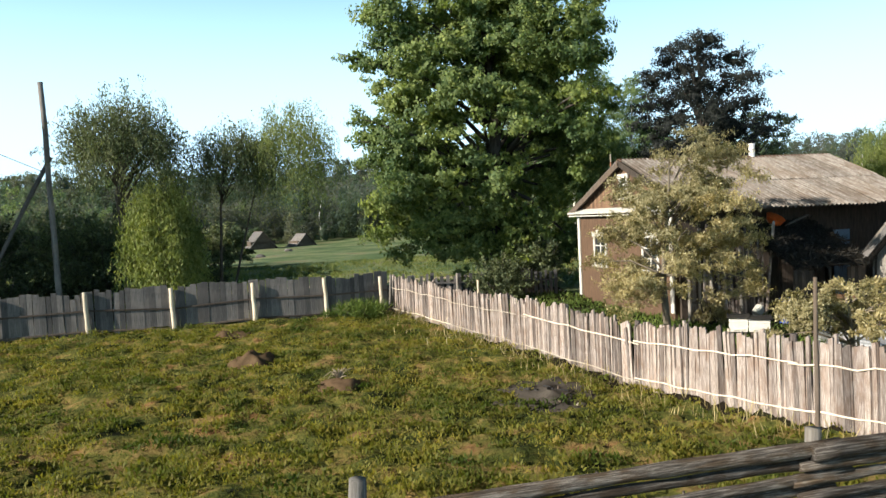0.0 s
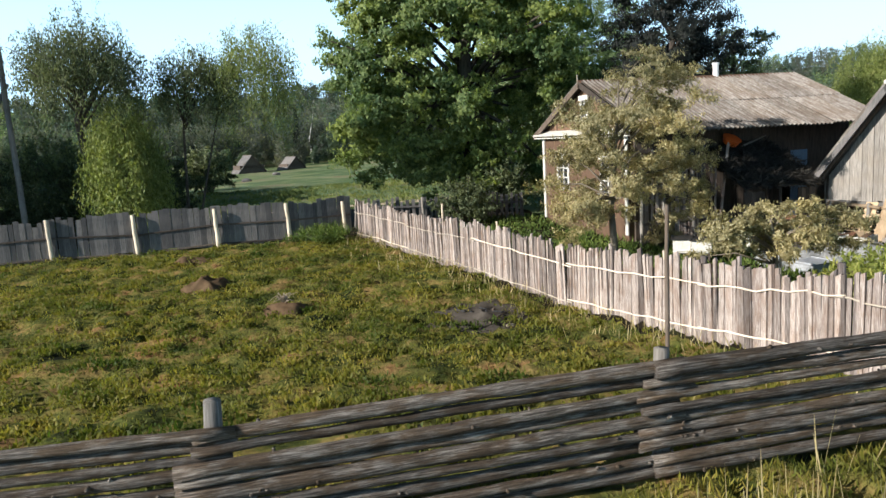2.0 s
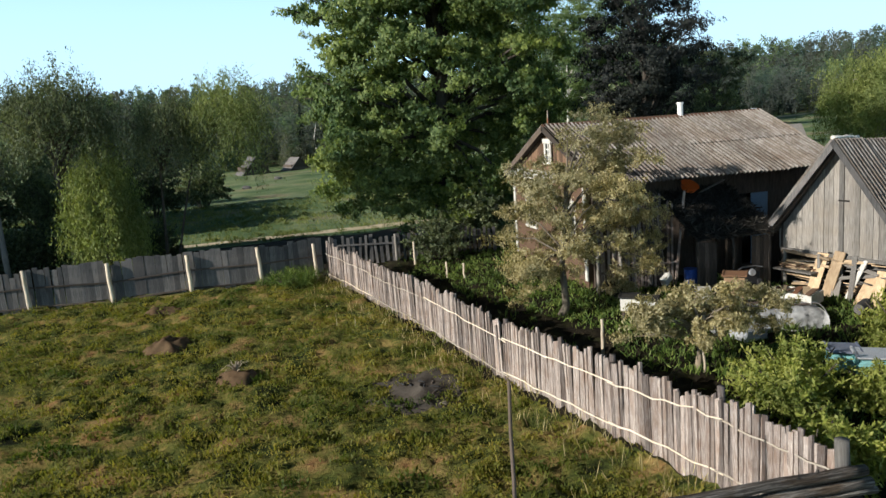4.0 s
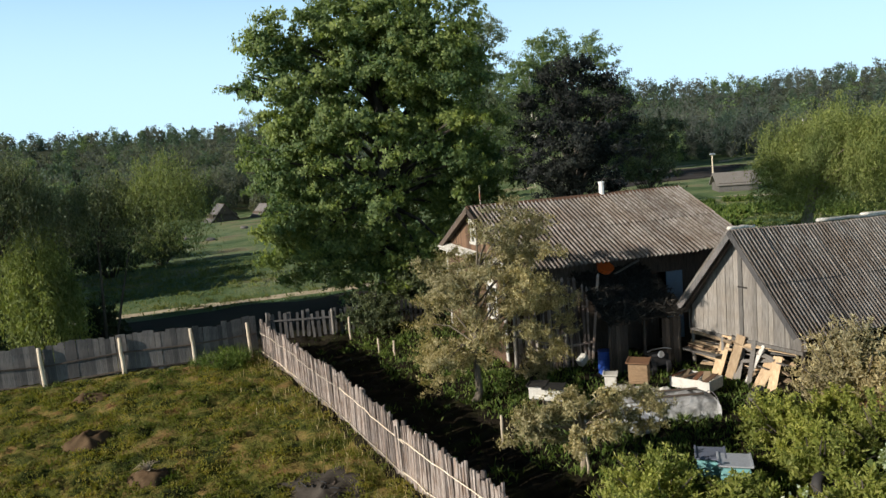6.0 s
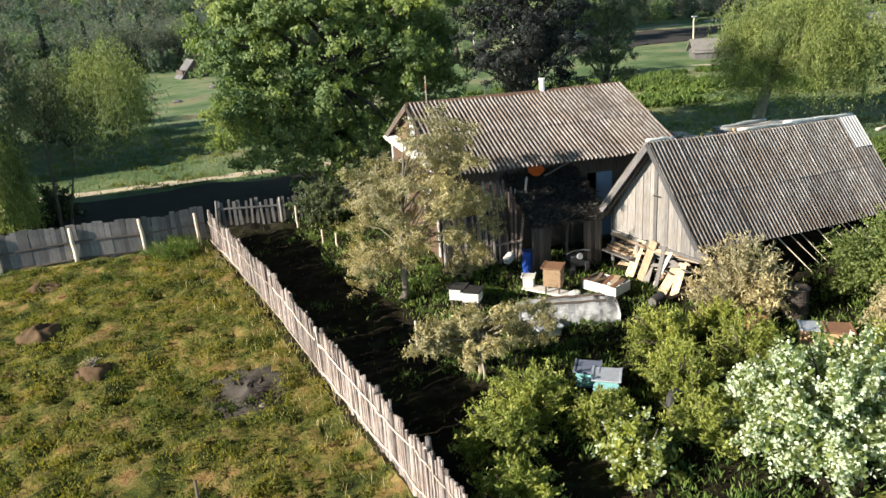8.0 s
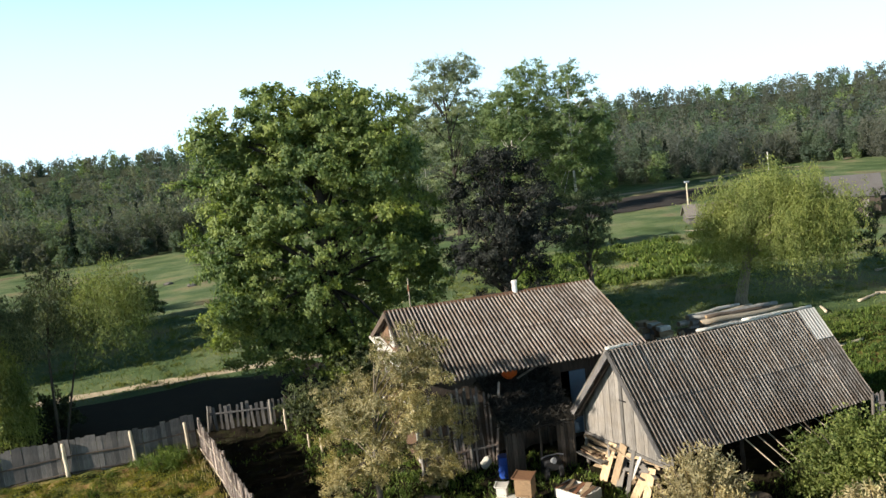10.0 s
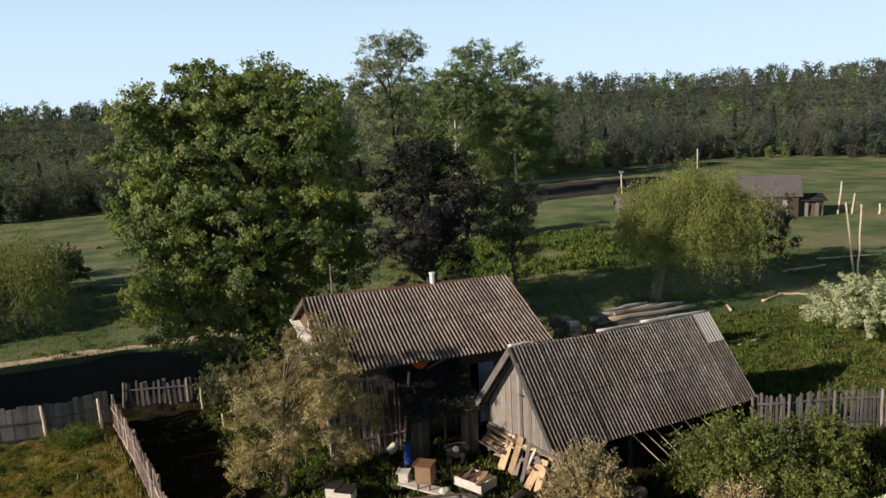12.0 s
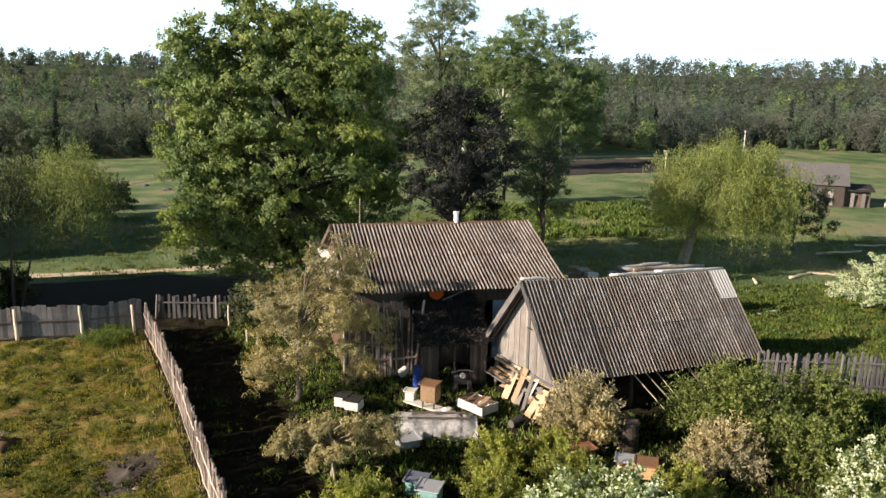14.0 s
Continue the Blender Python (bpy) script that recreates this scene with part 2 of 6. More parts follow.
def log_material():
    k = Nodes("fence_log")
    fibre = k.noise(k.coord("Object", (1.1, 22, 22)), 3.0, 6, 0.7)
    patch = k.noise(k.position((1.6, 5, 5)), 1.8, 5, 0.65)
    col = k.ramp(fibre, [(0.3, (0.018, 0.015, 0.013)), (0.48, (0.1, 0.088, 0.078)), (0.6, (0.25, 0.23, 0.21)), (0.75, (0.4, 0.375, 0.34))])
    bark = k.mix(k.ramp(fibre, [(0.35, (0, 0, 0)), (0.65, (1, 1, 1))]), (0.03, 0.022, 0.016), (0.12, 0.085, 0.055))
    col = k.mix(k.ramp(patch, [(0.44, (0, 0, 0)), (0.58, (0.9,) * 3)]), col, bark)
    col = k.mix(1.0, col, k.ramp(k.rand(), [(0, (0.6,) * 3), (1, (1.3, 1.26, 1.2))]), "MULTIPLY")
    k.base(col, 0.88, 0.2)
    k.bump(k.math("ADD", fibre, patch), 0.9, 0.02)
    return k.mat


M_LOG = log_material()
M_GABLE = wood("gable_board", (0.1, 0.093, 0.085), (0.34, 0.325, 0.305), (16, 16, 1.0), (0.2, 0.175, 0.145))
M_OLDWOOD = wood("old_dark_wood", (0.05, 0.042, 0.036), (0.15, 0.12, 0.1), (6, 6, 1), (0.09, 0.07, 0.05))
M_HOUSEWOOD = wood("house_board", (0.085, 0.05, 0.035), (0.24, 0.155, 0.1), (12, 12, 0.9), (0.17, 0.11, 0.07))
M_OLDROOF = plain("old_grey_roof", (0.13, 0.125, 0.125), 0.85, 0.2, 0.5, 1.5, (0.08, 0.072, 0.066))
M_RIDGE = plain("rusty_ridge", (0.15, 0.085, 0.055), 0.85, 0.2, 0.5, 5, (0.09, 0.06, 0.045))
M_FRESH = wood("sawn_plank", (0.3, 0.21, 0.125), (0.62, 0.49, 0.335), (2, 8, 8), (0.42, 0.29, 0.17))
M_BARK = wood("bark", (0.035, 0.03, 0.025), (0.13, 0.11, 0.09), (5, 5, 1), (0.09, 0.085, 0.07))
M_PALEBARK = wood("pale_bark", (0.14, 0.12, 0.09), (0.36, 0.31, 0.24), (5, 5, 1), (0.24, 0.2, 0.14))
M_BIRCH = wood("birch_bark", (0.3, 0.29, 0.27), (0.75, 0.74, 0.7), (2, 2, 6), (0.5, 0.48, 0.45))
M_WHITE = plain("white_paint", (0.66, 0.64, 0.58), 0.6, 0.3, 0.3, 6)
M_CHIM = plain("whitewash", (0.85, 0.83, 0.79), 0.8, 0.2, 0.15, 8)
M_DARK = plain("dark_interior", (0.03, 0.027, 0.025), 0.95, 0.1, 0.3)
M_FELT = plain("roofing_felt", (0.025, 0.024, 0.023), 0.9, 0.2, 0.5, 3, (0.12, 0.11, 0.09))
M_BRICKRED = plain("rust_brown", (0.24, 0.115, 0.065), 0.8, 0.2, 0.5, 5, (0.16, 0.09, 0.06))
M_ORANGE = plain("orange_plastic", (0.85, 0.16, 0.03), 0.45, 0.4, 0.1)
M_BLUE = plain("blue_plastic", (0.03, 0.09, 0.42), 0.45, 0.4, 0.15)
M_BLUEGREY = plain("faded_blue_paint", (0.2, 0.3, 0.42), 0.7, 0.25, 0.3, 5, (0.18, 0.18, 0.18))
M_TEAL = plain("pale_teal_paint", (0.2, 0.42, 0.42), 0.7, 0.25, 0.4, 5, (0.2, 0.2, 0.19))
M_ZINC = plain("zinc_sheet", (0.55, 0.57, 0.6), 0.4, 0.5, 0.4, 5, (0.3, 0.28, 0.26), 0.4)
M_RUBBER = plain("rubber", (0.035, 0.035, 0.037), 0.75, 0.3, 0.3)
M_HIVE = plain("ochre_hive_paint", (0.3, 0.2, 0.115), 0.75, 0.2, 0.6, 6, (0.13, 0.09, 0.06))
M_HONEY = plain("honey_paint", (0.52, 0.35, 0.18), 0.75, 0.2, 0.35, 6, (0.3, 0.18, 0.09))
M_RUSTLID = plain("rusty_sheet", (0.23, 0.125, 0.068), 0.8, 0.2, 0.7, 6, (0.13, 0.075, 0.05))
M_SLATEBLUE = plain("slate_blue_paint", (0.13, 0.15, 0.2), 0.7, 0.25, 0.4, 5, (0.2, 0.2, 0.22))
M_SOIL = plain("soil", (0.12, 0.078, 0.045), 0.98, 0.1, 0.4, 3, (0.17, 0.13, 0.07))
M_ASH = plain("ash", (0.095, 0.083, 0.07), 0.98, 0.02, 0.85, 3, (0.04, 0.034, 0.03))
M_STEEL = plain("dull_steel", (0.3, 0.3, 0.31), 0.5, 0.5, 0.4, 8, (0.2, 0.12, 0.08), 0.6)


def slate_material():
    k = Nodes("asbestos_slate")
    pos = k.position()
    n1 = k.noise(pos, 0.9, 5)
    n2 = k.noise(pos, 9.0, 5)
    run = k.noise(k.coord("Object", (11, 0.7, 1)), 1.5, 4, 0.6)
    col = k.ramp(n2, [(0.25, (0.155, 0.143, 0.132)), (0.75, (0.375, 0.352, 0.33))])
    col = k.mix(k.ramp(n1, [(0.46, (0, 0, 0)), (0.76, (0.6,) * 3)]), col, (0.15, 0.105, 0.07))
    col = k.mix(k.ramp(run, [(0.42, (0, 0, 0)), (0.64, (0.75,) * 3)]), col, (0.11, 0.078, 0.055))
    col = k.mix(k.ramp(k.noise(pos, 5.0, 6, 0.75), [(0.62, (0, 0, 0)), (0.72, (0.8,) * 3)]), col, (0.42, 0.4, 0.35))
    col = k.mix(1.0, col, k.ramp(k.rand(), [(0, (0.74, 0.73, 0.72)), (1, (1.2, 1.17, 1.12))]), "MULTIPLY")
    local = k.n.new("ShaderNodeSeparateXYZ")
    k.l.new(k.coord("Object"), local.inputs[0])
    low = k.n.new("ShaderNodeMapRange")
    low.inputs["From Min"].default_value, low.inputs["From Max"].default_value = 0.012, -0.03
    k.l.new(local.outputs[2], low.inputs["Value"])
    # Brown moss in the valleys, darkened to paint in the shade between waves.
    moss_shade = k.math("MULTIPLY", low.outputs[0], k.ramp(n1, [(0.3, (0.5,) * 3), (0.6, (0.92,) * 3)]))
    col = k.mix(moss_shade, col, (0.055, 0.043, 0.032))
    k.base(col, 0.85, 0.25)
    k.bump(n2, 0.4, 0.012)
    return k.mat


def film_material():
    k = Nodes("greenhouse_film")
    n1 = k.noise(k.coord("Object"), 5, 4)
    k.base(k.ramp(n1, [(0.35, (0.3, 0.3, 0.295)), (0.6, (0.66, 0.66, 0.65))]), 0.28, 0.5)
    k.bump(k.noise(k.coord("Object", (2.5, 3, 3)), 5, 5, 0.7), 1.0, 0.06)
    tr = k.n.new("ShaderNodeBsdfTranslucent")
    tr.inputs["Color"].default_value = (0.6, 0.62, 0.6, 1)
    ms = k.n.new("ShaderNodeMixShader")
    ms.inputs[0].default_value = 0.25
    k.l.new(k.bsdf.outputs[0], ms.inputs[1])
    k.l.new(tr.outputs[0], ms.inputs[2])
    k.l.new(ms.outputs[0], k.out.inputs["Surface"])
    return k.mat


def glass_material():
    k = Nodes("window_glass")
    k.base((0.03, 0.035, 0.04), 0.06, 0.8)
    return k.mat


def ground_material():
    k = Nodes("grass_ground")
    pos = k.position()
    big, mid, fine = k.noise(pos, 0.28, 4), k.noise(pos, 1.5, 5), k.noise(pos, 11.0, 5, 0.7)
    lawn = k.ramp(mid, [(0.32, (0.014, 0.018, 0.007)), (0.42, (0.065, 0.082, 0.02)), (0.52, (0.15, 0.145, 0.04)), (0.62, (0.26, 0.19, 0.075)), (0.7, (0.27, 0.155, 0.07)), (0.8, (0.07, 0.044, 0.026))])
    field = k.ramp(k.noise(pos, 0.12, 6, 0.65), [(0.32, (0.055, 0.095, 0.042)), (0.45, (0.118, 0.178, 0.08)), (0.55, (0.195, 0.24, 0.128)), (0.62, (0.26, 0.245, 0.15)), (0.7, (0.14, 0.115, 0.075))])
    # Garden soil near black: the fence's cast shade is put into its colour.
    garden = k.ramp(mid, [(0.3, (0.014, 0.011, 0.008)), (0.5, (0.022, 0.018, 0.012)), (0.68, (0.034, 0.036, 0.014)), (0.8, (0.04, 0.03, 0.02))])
    g = k.n.new("ShaderNodeSeparateXYZ")
    k.l.new(pos, g.inputs[0])
    x, y = g.outputs[0], g.outputs[1]
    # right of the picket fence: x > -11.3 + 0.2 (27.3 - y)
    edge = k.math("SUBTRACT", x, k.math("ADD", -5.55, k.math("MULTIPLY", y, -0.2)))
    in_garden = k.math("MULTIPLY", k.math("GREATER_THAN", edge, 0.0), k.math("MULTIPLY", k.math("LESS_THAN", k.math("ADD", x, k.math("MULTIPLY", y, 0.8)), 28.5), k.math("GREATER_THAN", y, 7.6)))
    far = k.n.new("ShaderNodeMapRange")
    far.inputs["From Min"].default_value, far.inputs["From Max"].default_value = 27.0, 31.0
    k.l.new(y, far.inputs["Value"])
    dist = k.n.new("ShaderNodeVectorMath")
    dist.operation = "LENGTH"
    k.l.new(pos, dist.inputs[0])
    field = k.mix(k.math("GREATER_THAN", dist.outputs["Value"], 170.0), field, (0.05, 0.06, 0.035))
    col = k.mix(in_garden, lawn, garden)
    # The same darkened soil carried behind the fence corner, where the shade is black.
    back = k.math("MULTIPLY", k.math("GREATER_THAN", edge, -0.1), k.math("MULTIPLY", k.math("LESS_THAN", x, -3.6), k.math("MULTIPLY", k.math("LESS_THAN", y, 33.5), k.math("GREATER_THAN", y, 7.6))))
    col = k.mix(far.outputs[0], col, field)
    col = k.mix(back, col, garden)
    col = k.mix(k.ramp(big, [(0.35, (0, 0, 0)), (0.7, (0.5,) * 3)]), col, k.mix(1.0, col, (1.3, 1.2, 0.9), "MULTIPLY"))
    col = k.mix(1.0, col, k.ramp(fine, [(0.25, (0.5, 0.5, 0.5)), (0.7, (1.25, 1.25, 1.2))]), "MULTIPLY")
    k.base(col, 0.95, 0.1)
    k.bump(fine, 0.9, 0.06)
    return k.mat


M_SLATE, M_FILM, M_GLASS, M_GROUND = slate_material(), film_material(), glass_material(), ground_material()
M_NEWSLATE = plain("new_slate", (0.62, 0.58, 0.53), 0.85, 0.2, 0.3, 3, (0.4, 0.34, 0.28))
M_SAND = plain("sandy_track", (0.6, 0.5, 0.36), 0.98, 0.1, 0.5, 2, (0.26, 0.2, 0.12))
L_MAPLE = leaf("maple_leaf", (0.108, 0.15, 0.064), (0.182, 0.236, 0.092), (0.28, 0.335, 0.13), 0.42, 0.45, (0.62, 0.74, 0.82), (1.4, 1.3, 1.0))
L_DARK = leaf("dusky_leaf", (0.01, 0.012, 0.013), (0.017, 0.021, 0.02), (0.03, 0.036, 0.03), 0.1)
L_FRESH = leaf("fresh_leaf", (0.12, 0.17, 0.08), (0.18, 0.245, 0.115), (0.25, 0.32, 0.16), 0.4, 0.2)
L_WILLOW = leaf("willow_leaf", (0.14, 0.175, 0.055), (0.22, 0.26, 0.09), (0.32, 0.35, 0.14), 0.4, 0.5)
L_APPLE = leaf("apple_leaf", (0.2, 0.175, 0.09), (0.37, 0.32, 0.18), (0.57, 0.5, 0.34))
L_CURRANT = leaf("currant_leaf", (0.15, 0.18, 0.04), (0.28, 0.31, 0.075), (0.42, 0.42, 0.15), 0.42, 1.2)
L_LILAC = leaf("lilac_leaf", (0.085, 0.12, 0.035), (0.155, 0.195, 0.06), (0.26, 0.29, 0.11), 0.4, 0.7)
L_PALE = leaf("aspen_leaf", (0.14, 0.17, 0.11), (0.22, 0.26, 0.17), (0.3, 0.34, 0.24), 0.35)
L_LANE = leaf("lane_willow_leaf", (0.14, 0.17, 0.065), (0.21, 0.25, 0.1), (0.3, 0.34, 0.15), 0.4)
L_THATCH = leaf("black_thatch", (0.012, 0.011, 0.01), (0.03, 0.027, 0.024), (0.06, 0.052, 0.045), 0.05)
L_DRY = leaf("budding_twig", (0.22, 0.18, 0.1), (0.38, 0.325, 0.195), (0.54, 0.475, 0.325), 0.28, 0.8)
L_BLOSSOM = leaf("blossom", (0.5, 0.58, 0.4), (0.74, 0.77, 0.62), (0.84, 0.84, 0.76), 0.35, 2.0, (0.7, 0.76, 0.64), (1.05, 1.05, 1.02))
L_CONIFER = leaf("conifer", (0.024, 0.036, 0.03), (0.036, 0.052, 0.04), (0.05, 0.068, 0.05), 0.35)
# Woods foliage coloured paler and bluer, to paint distance haze into it.
L_HAZED_WOODS = leaf("hazed_woods_leaf", (0.085, 0.12, 0.1), (0.108, 0.15, 0.118), (0.13, 0.178, 0.132), 0.5, 0.05, (0.7, 0.74, 0.8), (1.3, 1.25, 1.05))
L_DUSKY = leaf("old_willow_leaf", (0.065, 0.08, 0.05), (0.125, 0.15, 0.085), (0.22, 0.25, 0.14), 0.32, 0.5)
L_SCRUB = leaf("scrub_leaf", (0.035, 0.045, 0.026), (0.06, 0.075, 0.042), (0.1, 0.12, 0.066), 0.25, 0.4)
L_MEADOW = leaf("meadow_blade", (0.1, 0.14, 0.038), (0.165, 0.205, 0.065), (0.26, 0.26, 0.11), 0.3, 0.12, (0.6, 0.65, 0.6), (1.35, 1.25, 1.1))
# Bare twigs greyed towards blue for the same painted haze.
L_HAZED_BARE = leaf("hazed_twig", (0.108, 0.12, 0.122), (0.13, 0.142, 0.138), (0.15, 0.164, 0.156), 0.5, 0.05)
L_GRASS = leaf("grass_blade", (0.155, 0.182, 0.038), (0.184, 0.2, 0.044), (0.23, 0.21, 0.062), 0.45, 0.8, (0.3, 0.44, 0.28), (1.45, 1.2, 0.95))
L_WEED = leaf("weed_blade", (0.05, 0.085, 0.02), (0.105, 0.16, 0.034), (0.19, 0.235, 0.066), 0.3, 0.5)
L_STRAW = leaf("straw", (0.3, 0.24, 0.13), (0.46, 0.38, 0.22), (0.58, 0.5, 0.32), 0.3)

# ---------------------------------------------------------------- ground
def spaced(lo, fine_lo, fine_hi, hi, step, grow):
    vals = list(np.arange(fine_lo, fine_hi, step))
    s, v = step, fine_hi
    while v < hi:
        vals.append(v)
        s *= grow
        v += s
    vals.append(hi)
    s, v = step, fine_lo
    while v > lo:
        s *= grow
        v -= s
        vals.insert(0, max(v, lo))
    return vals


gx, gy = spaced(-900, -24, 14, 900, 0.15, 1.17), spaced(-300, 7, 29, 1000, 0.15, 1.12)
verts = [(x, y, height(x, y)) for y in gy for x in gx]
w = len(gx)
faces = [(j * w + i, j * w + i + 1, (j + 1) * w + i + 1, (j + 1) * w + i) for j in range(len(gy) - 1) for i in range(w - 1)]
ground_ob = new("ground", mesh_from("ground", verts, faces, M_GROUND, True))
tagged(ground_ob, "uneven grassy ground of lawn, garden and rising meadow", "ground", kind="structure")


def strip(name, pts, width, mat, label, lift=0.03):
    verts, faces = [], []
    for i, (x, y) in enumerate(pts):
        xa, ya = pts[max(i - 1, 0)]
        xb, yb = pts[min(i + 1, len(pts) - 1)]
        d = Vector((xb - xa, yb - ya)).normalized()
        wv = width * (0.8 + 0.4 * noise.noise(Vector((x * 0.4, y * 0.4, 2))))
        for s in (-1, -0.33, 0.33, 1):
            px, py = x - d.y * s * wv / 2, y + d.x * s * wv / 2
            verts.append((px, py, height(px, py) + lift * (1 if abs(s) < 0.5 else 0.3)))
        if i:
            for k in range(3):
                a = 4 * (i - 1) + k
                faces.append((a, a + 1, a + 5, a + 4))
    return tagged(new(name, mesh_from(name, verts, faces, mat, True)), label, "path", kind="structure")


def track_y(x):
    return 39.3 + 0.06 * (x + 20) if x > -20 else 39.3


# Near-black strip laid over the lane to paint in the trees' shade.
M_LANE_SHADE = plain("lane_shade_earth", (0.024, 0.019, 0.014), 0.98, 0.1, 0.5, 1.2, (0.036, 0.032, 0.018))
strip("lane", [(-70 + i * 1.0, 34.2 + 0.05 * max(0, i - 50)) for i in range(66)], 8.2, M_LANE_SHADE, "near-black strip on the village lane behind the fence, coloured for tree shade", 0.05)
strip("path", [(-60 + i * 1.0, track_y(-60 + i)) for i in range(62)], 1.4, M_SAND, "worn sandy track across the grass beyond the fence")


def shadow_bands():
    """Dark furrowed strip at the meadow's far side, coloured for tree shadow bands, laid a little over the grass."""
    rng = np.random.default_rng(71)
    a, b, c, d = Vector((31, 86)), Vector((52, 90)), Vector((68, 103.5)), Vector((40, 107))
    bm = bmesh.new()
    nu, nv = 26, 40
    rows = []
    for j in range(nv + 1):
        row = []
        for i in range(nu + 1):
            u, v = i / nu, j / nv
            p = (a * (1 - u) + b * u) * (1 - v) + (d * (1 - u) + c * u) * v
            if i in (0, nu) or j in (0, nv):
                p = p + Vector((rng.normal() * 0.5, rng.normal() * 0.3))
            rim = 0.03 if i in (0, nu) or j in (0, nv) else 0.1 + 0.06 * (j % 2) + rng.normal() * 0.015
            row.append(bm.verts.new((p.x, p.y, height(p.x, p.y) + rim)))
        rows.append(row)
    for j in range(nv):
        for i in range(nu):
            bm.faces.new((rows[j][i], rows[j][i + 1], rows[j + 1][i + 1], rows[j + 1][i]))
    tagged(new("shadow_bands", finish(bm, "shadow_bands", M_SHADOW_BANDS)), "dark furrowed strip beyond the meadow, coloured for tree shadow bands", "field", kind="structure")


# Soil darkened to paint the shadow bands across the far meadow.
M_SHADOW_BANDS = plain("shadow_band_soil", (0.05, 0.044, 0.04), 0.98, 0.2, 0.5, 0.6, (0.085, 0.075, 0.065))
shadow_bands()

# ---------------------------------------------------------------- trees
def lobes_in(rng, centre, radii, count, size, low=-0.85, flat=(0.55, 0.85)):
    """Foliage lumps spread through an ellipsoid, mostly near its skin."""
    out = []
    while len(out) < count:
        d = rng.normal(size=3)
        d /= np.linalg.norm(d)
        if d[2] < low:
            continue
        r = rng.uniform(0.35, 0.95)
        c = np.array(centre) + d * np.array(radii) * r
        s = size * rng.uniform(0.6, 1.4)
        out.append((c, np.array((s, s, s * rng.uniform(*flat)))))
    return out


def leaf_points(rng, lobes, n, twigs=13, flat=0.75):
    """Points along twigs that stick out of each foliage lump."""
    wgt = np.array([r[0] * r[1] for _, r in lobes])
    pick = rng.choice(len(lobes), n, p=wgt / wgt.sum())
    ways = rng.normal(size=(len(lobes), twigs, 3))
    ways /= np.linalg.norm(ways, axis=2)[:, :, None]
    ways[:, :, 2] *= flat
    ways *= rng.uniform(0.7, 1.35, (len(lobes), twigs))[:, :, None]
    c = np.array([l[0] for l in lobes])[pick]
    r = np.array([l[1] for l in lobes])[pick]
    d = ways[pick, rng.integers(0, twigs, n)]
    f = rng.uniform(0.12, 1.0, n) ** 0.75
    return c + d * r * f[:, None] + rng.normal(size=(n, 3)) * r * (0.13 - 0.07 * f)[:, None], d


def limbs(rng, base, top, lobes, r0, count, fork=0.35):
    bm = bmesh.new()
    base, top = Vector(base), Vector(top)
    mids = [base.lerp(top, f) + Vector((rng.normal() * r0 * 0.6, rng.normal() * r0 * 0.6, 0)) * (0 < f < 1) for f in (0, 0.06, 0.3, 0.6, 0.85, 1)]
    tube(bm, mids, [r0 * 1.35, r0, r0 * 0.8, r0 * 0.55, r0 * 0.3, r0 * 0.08], 9)
    for i in rng.permutation(len(lobes))[:count]:
        e = Vector(lobes[i][0])
        f = min(0.92, max(fork, (e.z - base.z) / max(0.1, top.z - base.z) - 0.22))
        s = base.lerp(top, f)
        m1 = s.lerp(e, 0.5) + Vector((0, 0, (e - s).length * 0.1))
        rr = r0 * 0.42 * (1 - f * 0.5)
        tube(bm, [s, m1, e, e + (e - m1) * 0.25], [rr, rr * 0.6, rr * 0.3, rr * 0.08], 5)
    return bm


def tree(name, at, crown_c, crown_r, n_lobes, lobe, n_leaves, leaf_l, leaf_w, lmat, bmat, r0, label, category, seed, low=-0.85, count=24, group="", extra=(), flat=(0.55, 0.85), sides=4):
    """crown centre and radii are given in metres from the foot."""
    rng = np.random.default_rng(seed)
    lobes = lobes_in(rng, crown_c, crown_r, n_lobes, lobe, low, flat)
    for c, r, k, s in extra:
        lobes += lobes_in(rng, c, r, k, s, low, flat)
    ob = thing(name, pose(at[0], at[1], height(at[0], at[1]) - 0.05), label, category, group)
    top = (crown_c[0] * 0.6, crown_c[1] * 0.6, crown_c[2] + crown_r[2] * 0.75)
    part("trunk", limbs(rng, (0, 0, 0), top, lobes, r0, count), bmat, ob, smooth=True)
    pts, out = leaf_points(rng, lobes, n_leaves)
    part("crown", leaf_mesh("crown", pts, leaf_l, leaf_w, rng, lmat, out=out + (pts - np.array(crown_c)) / np.array(crown_r), stray=0.7, sides=sides), None, ob)
    return ob


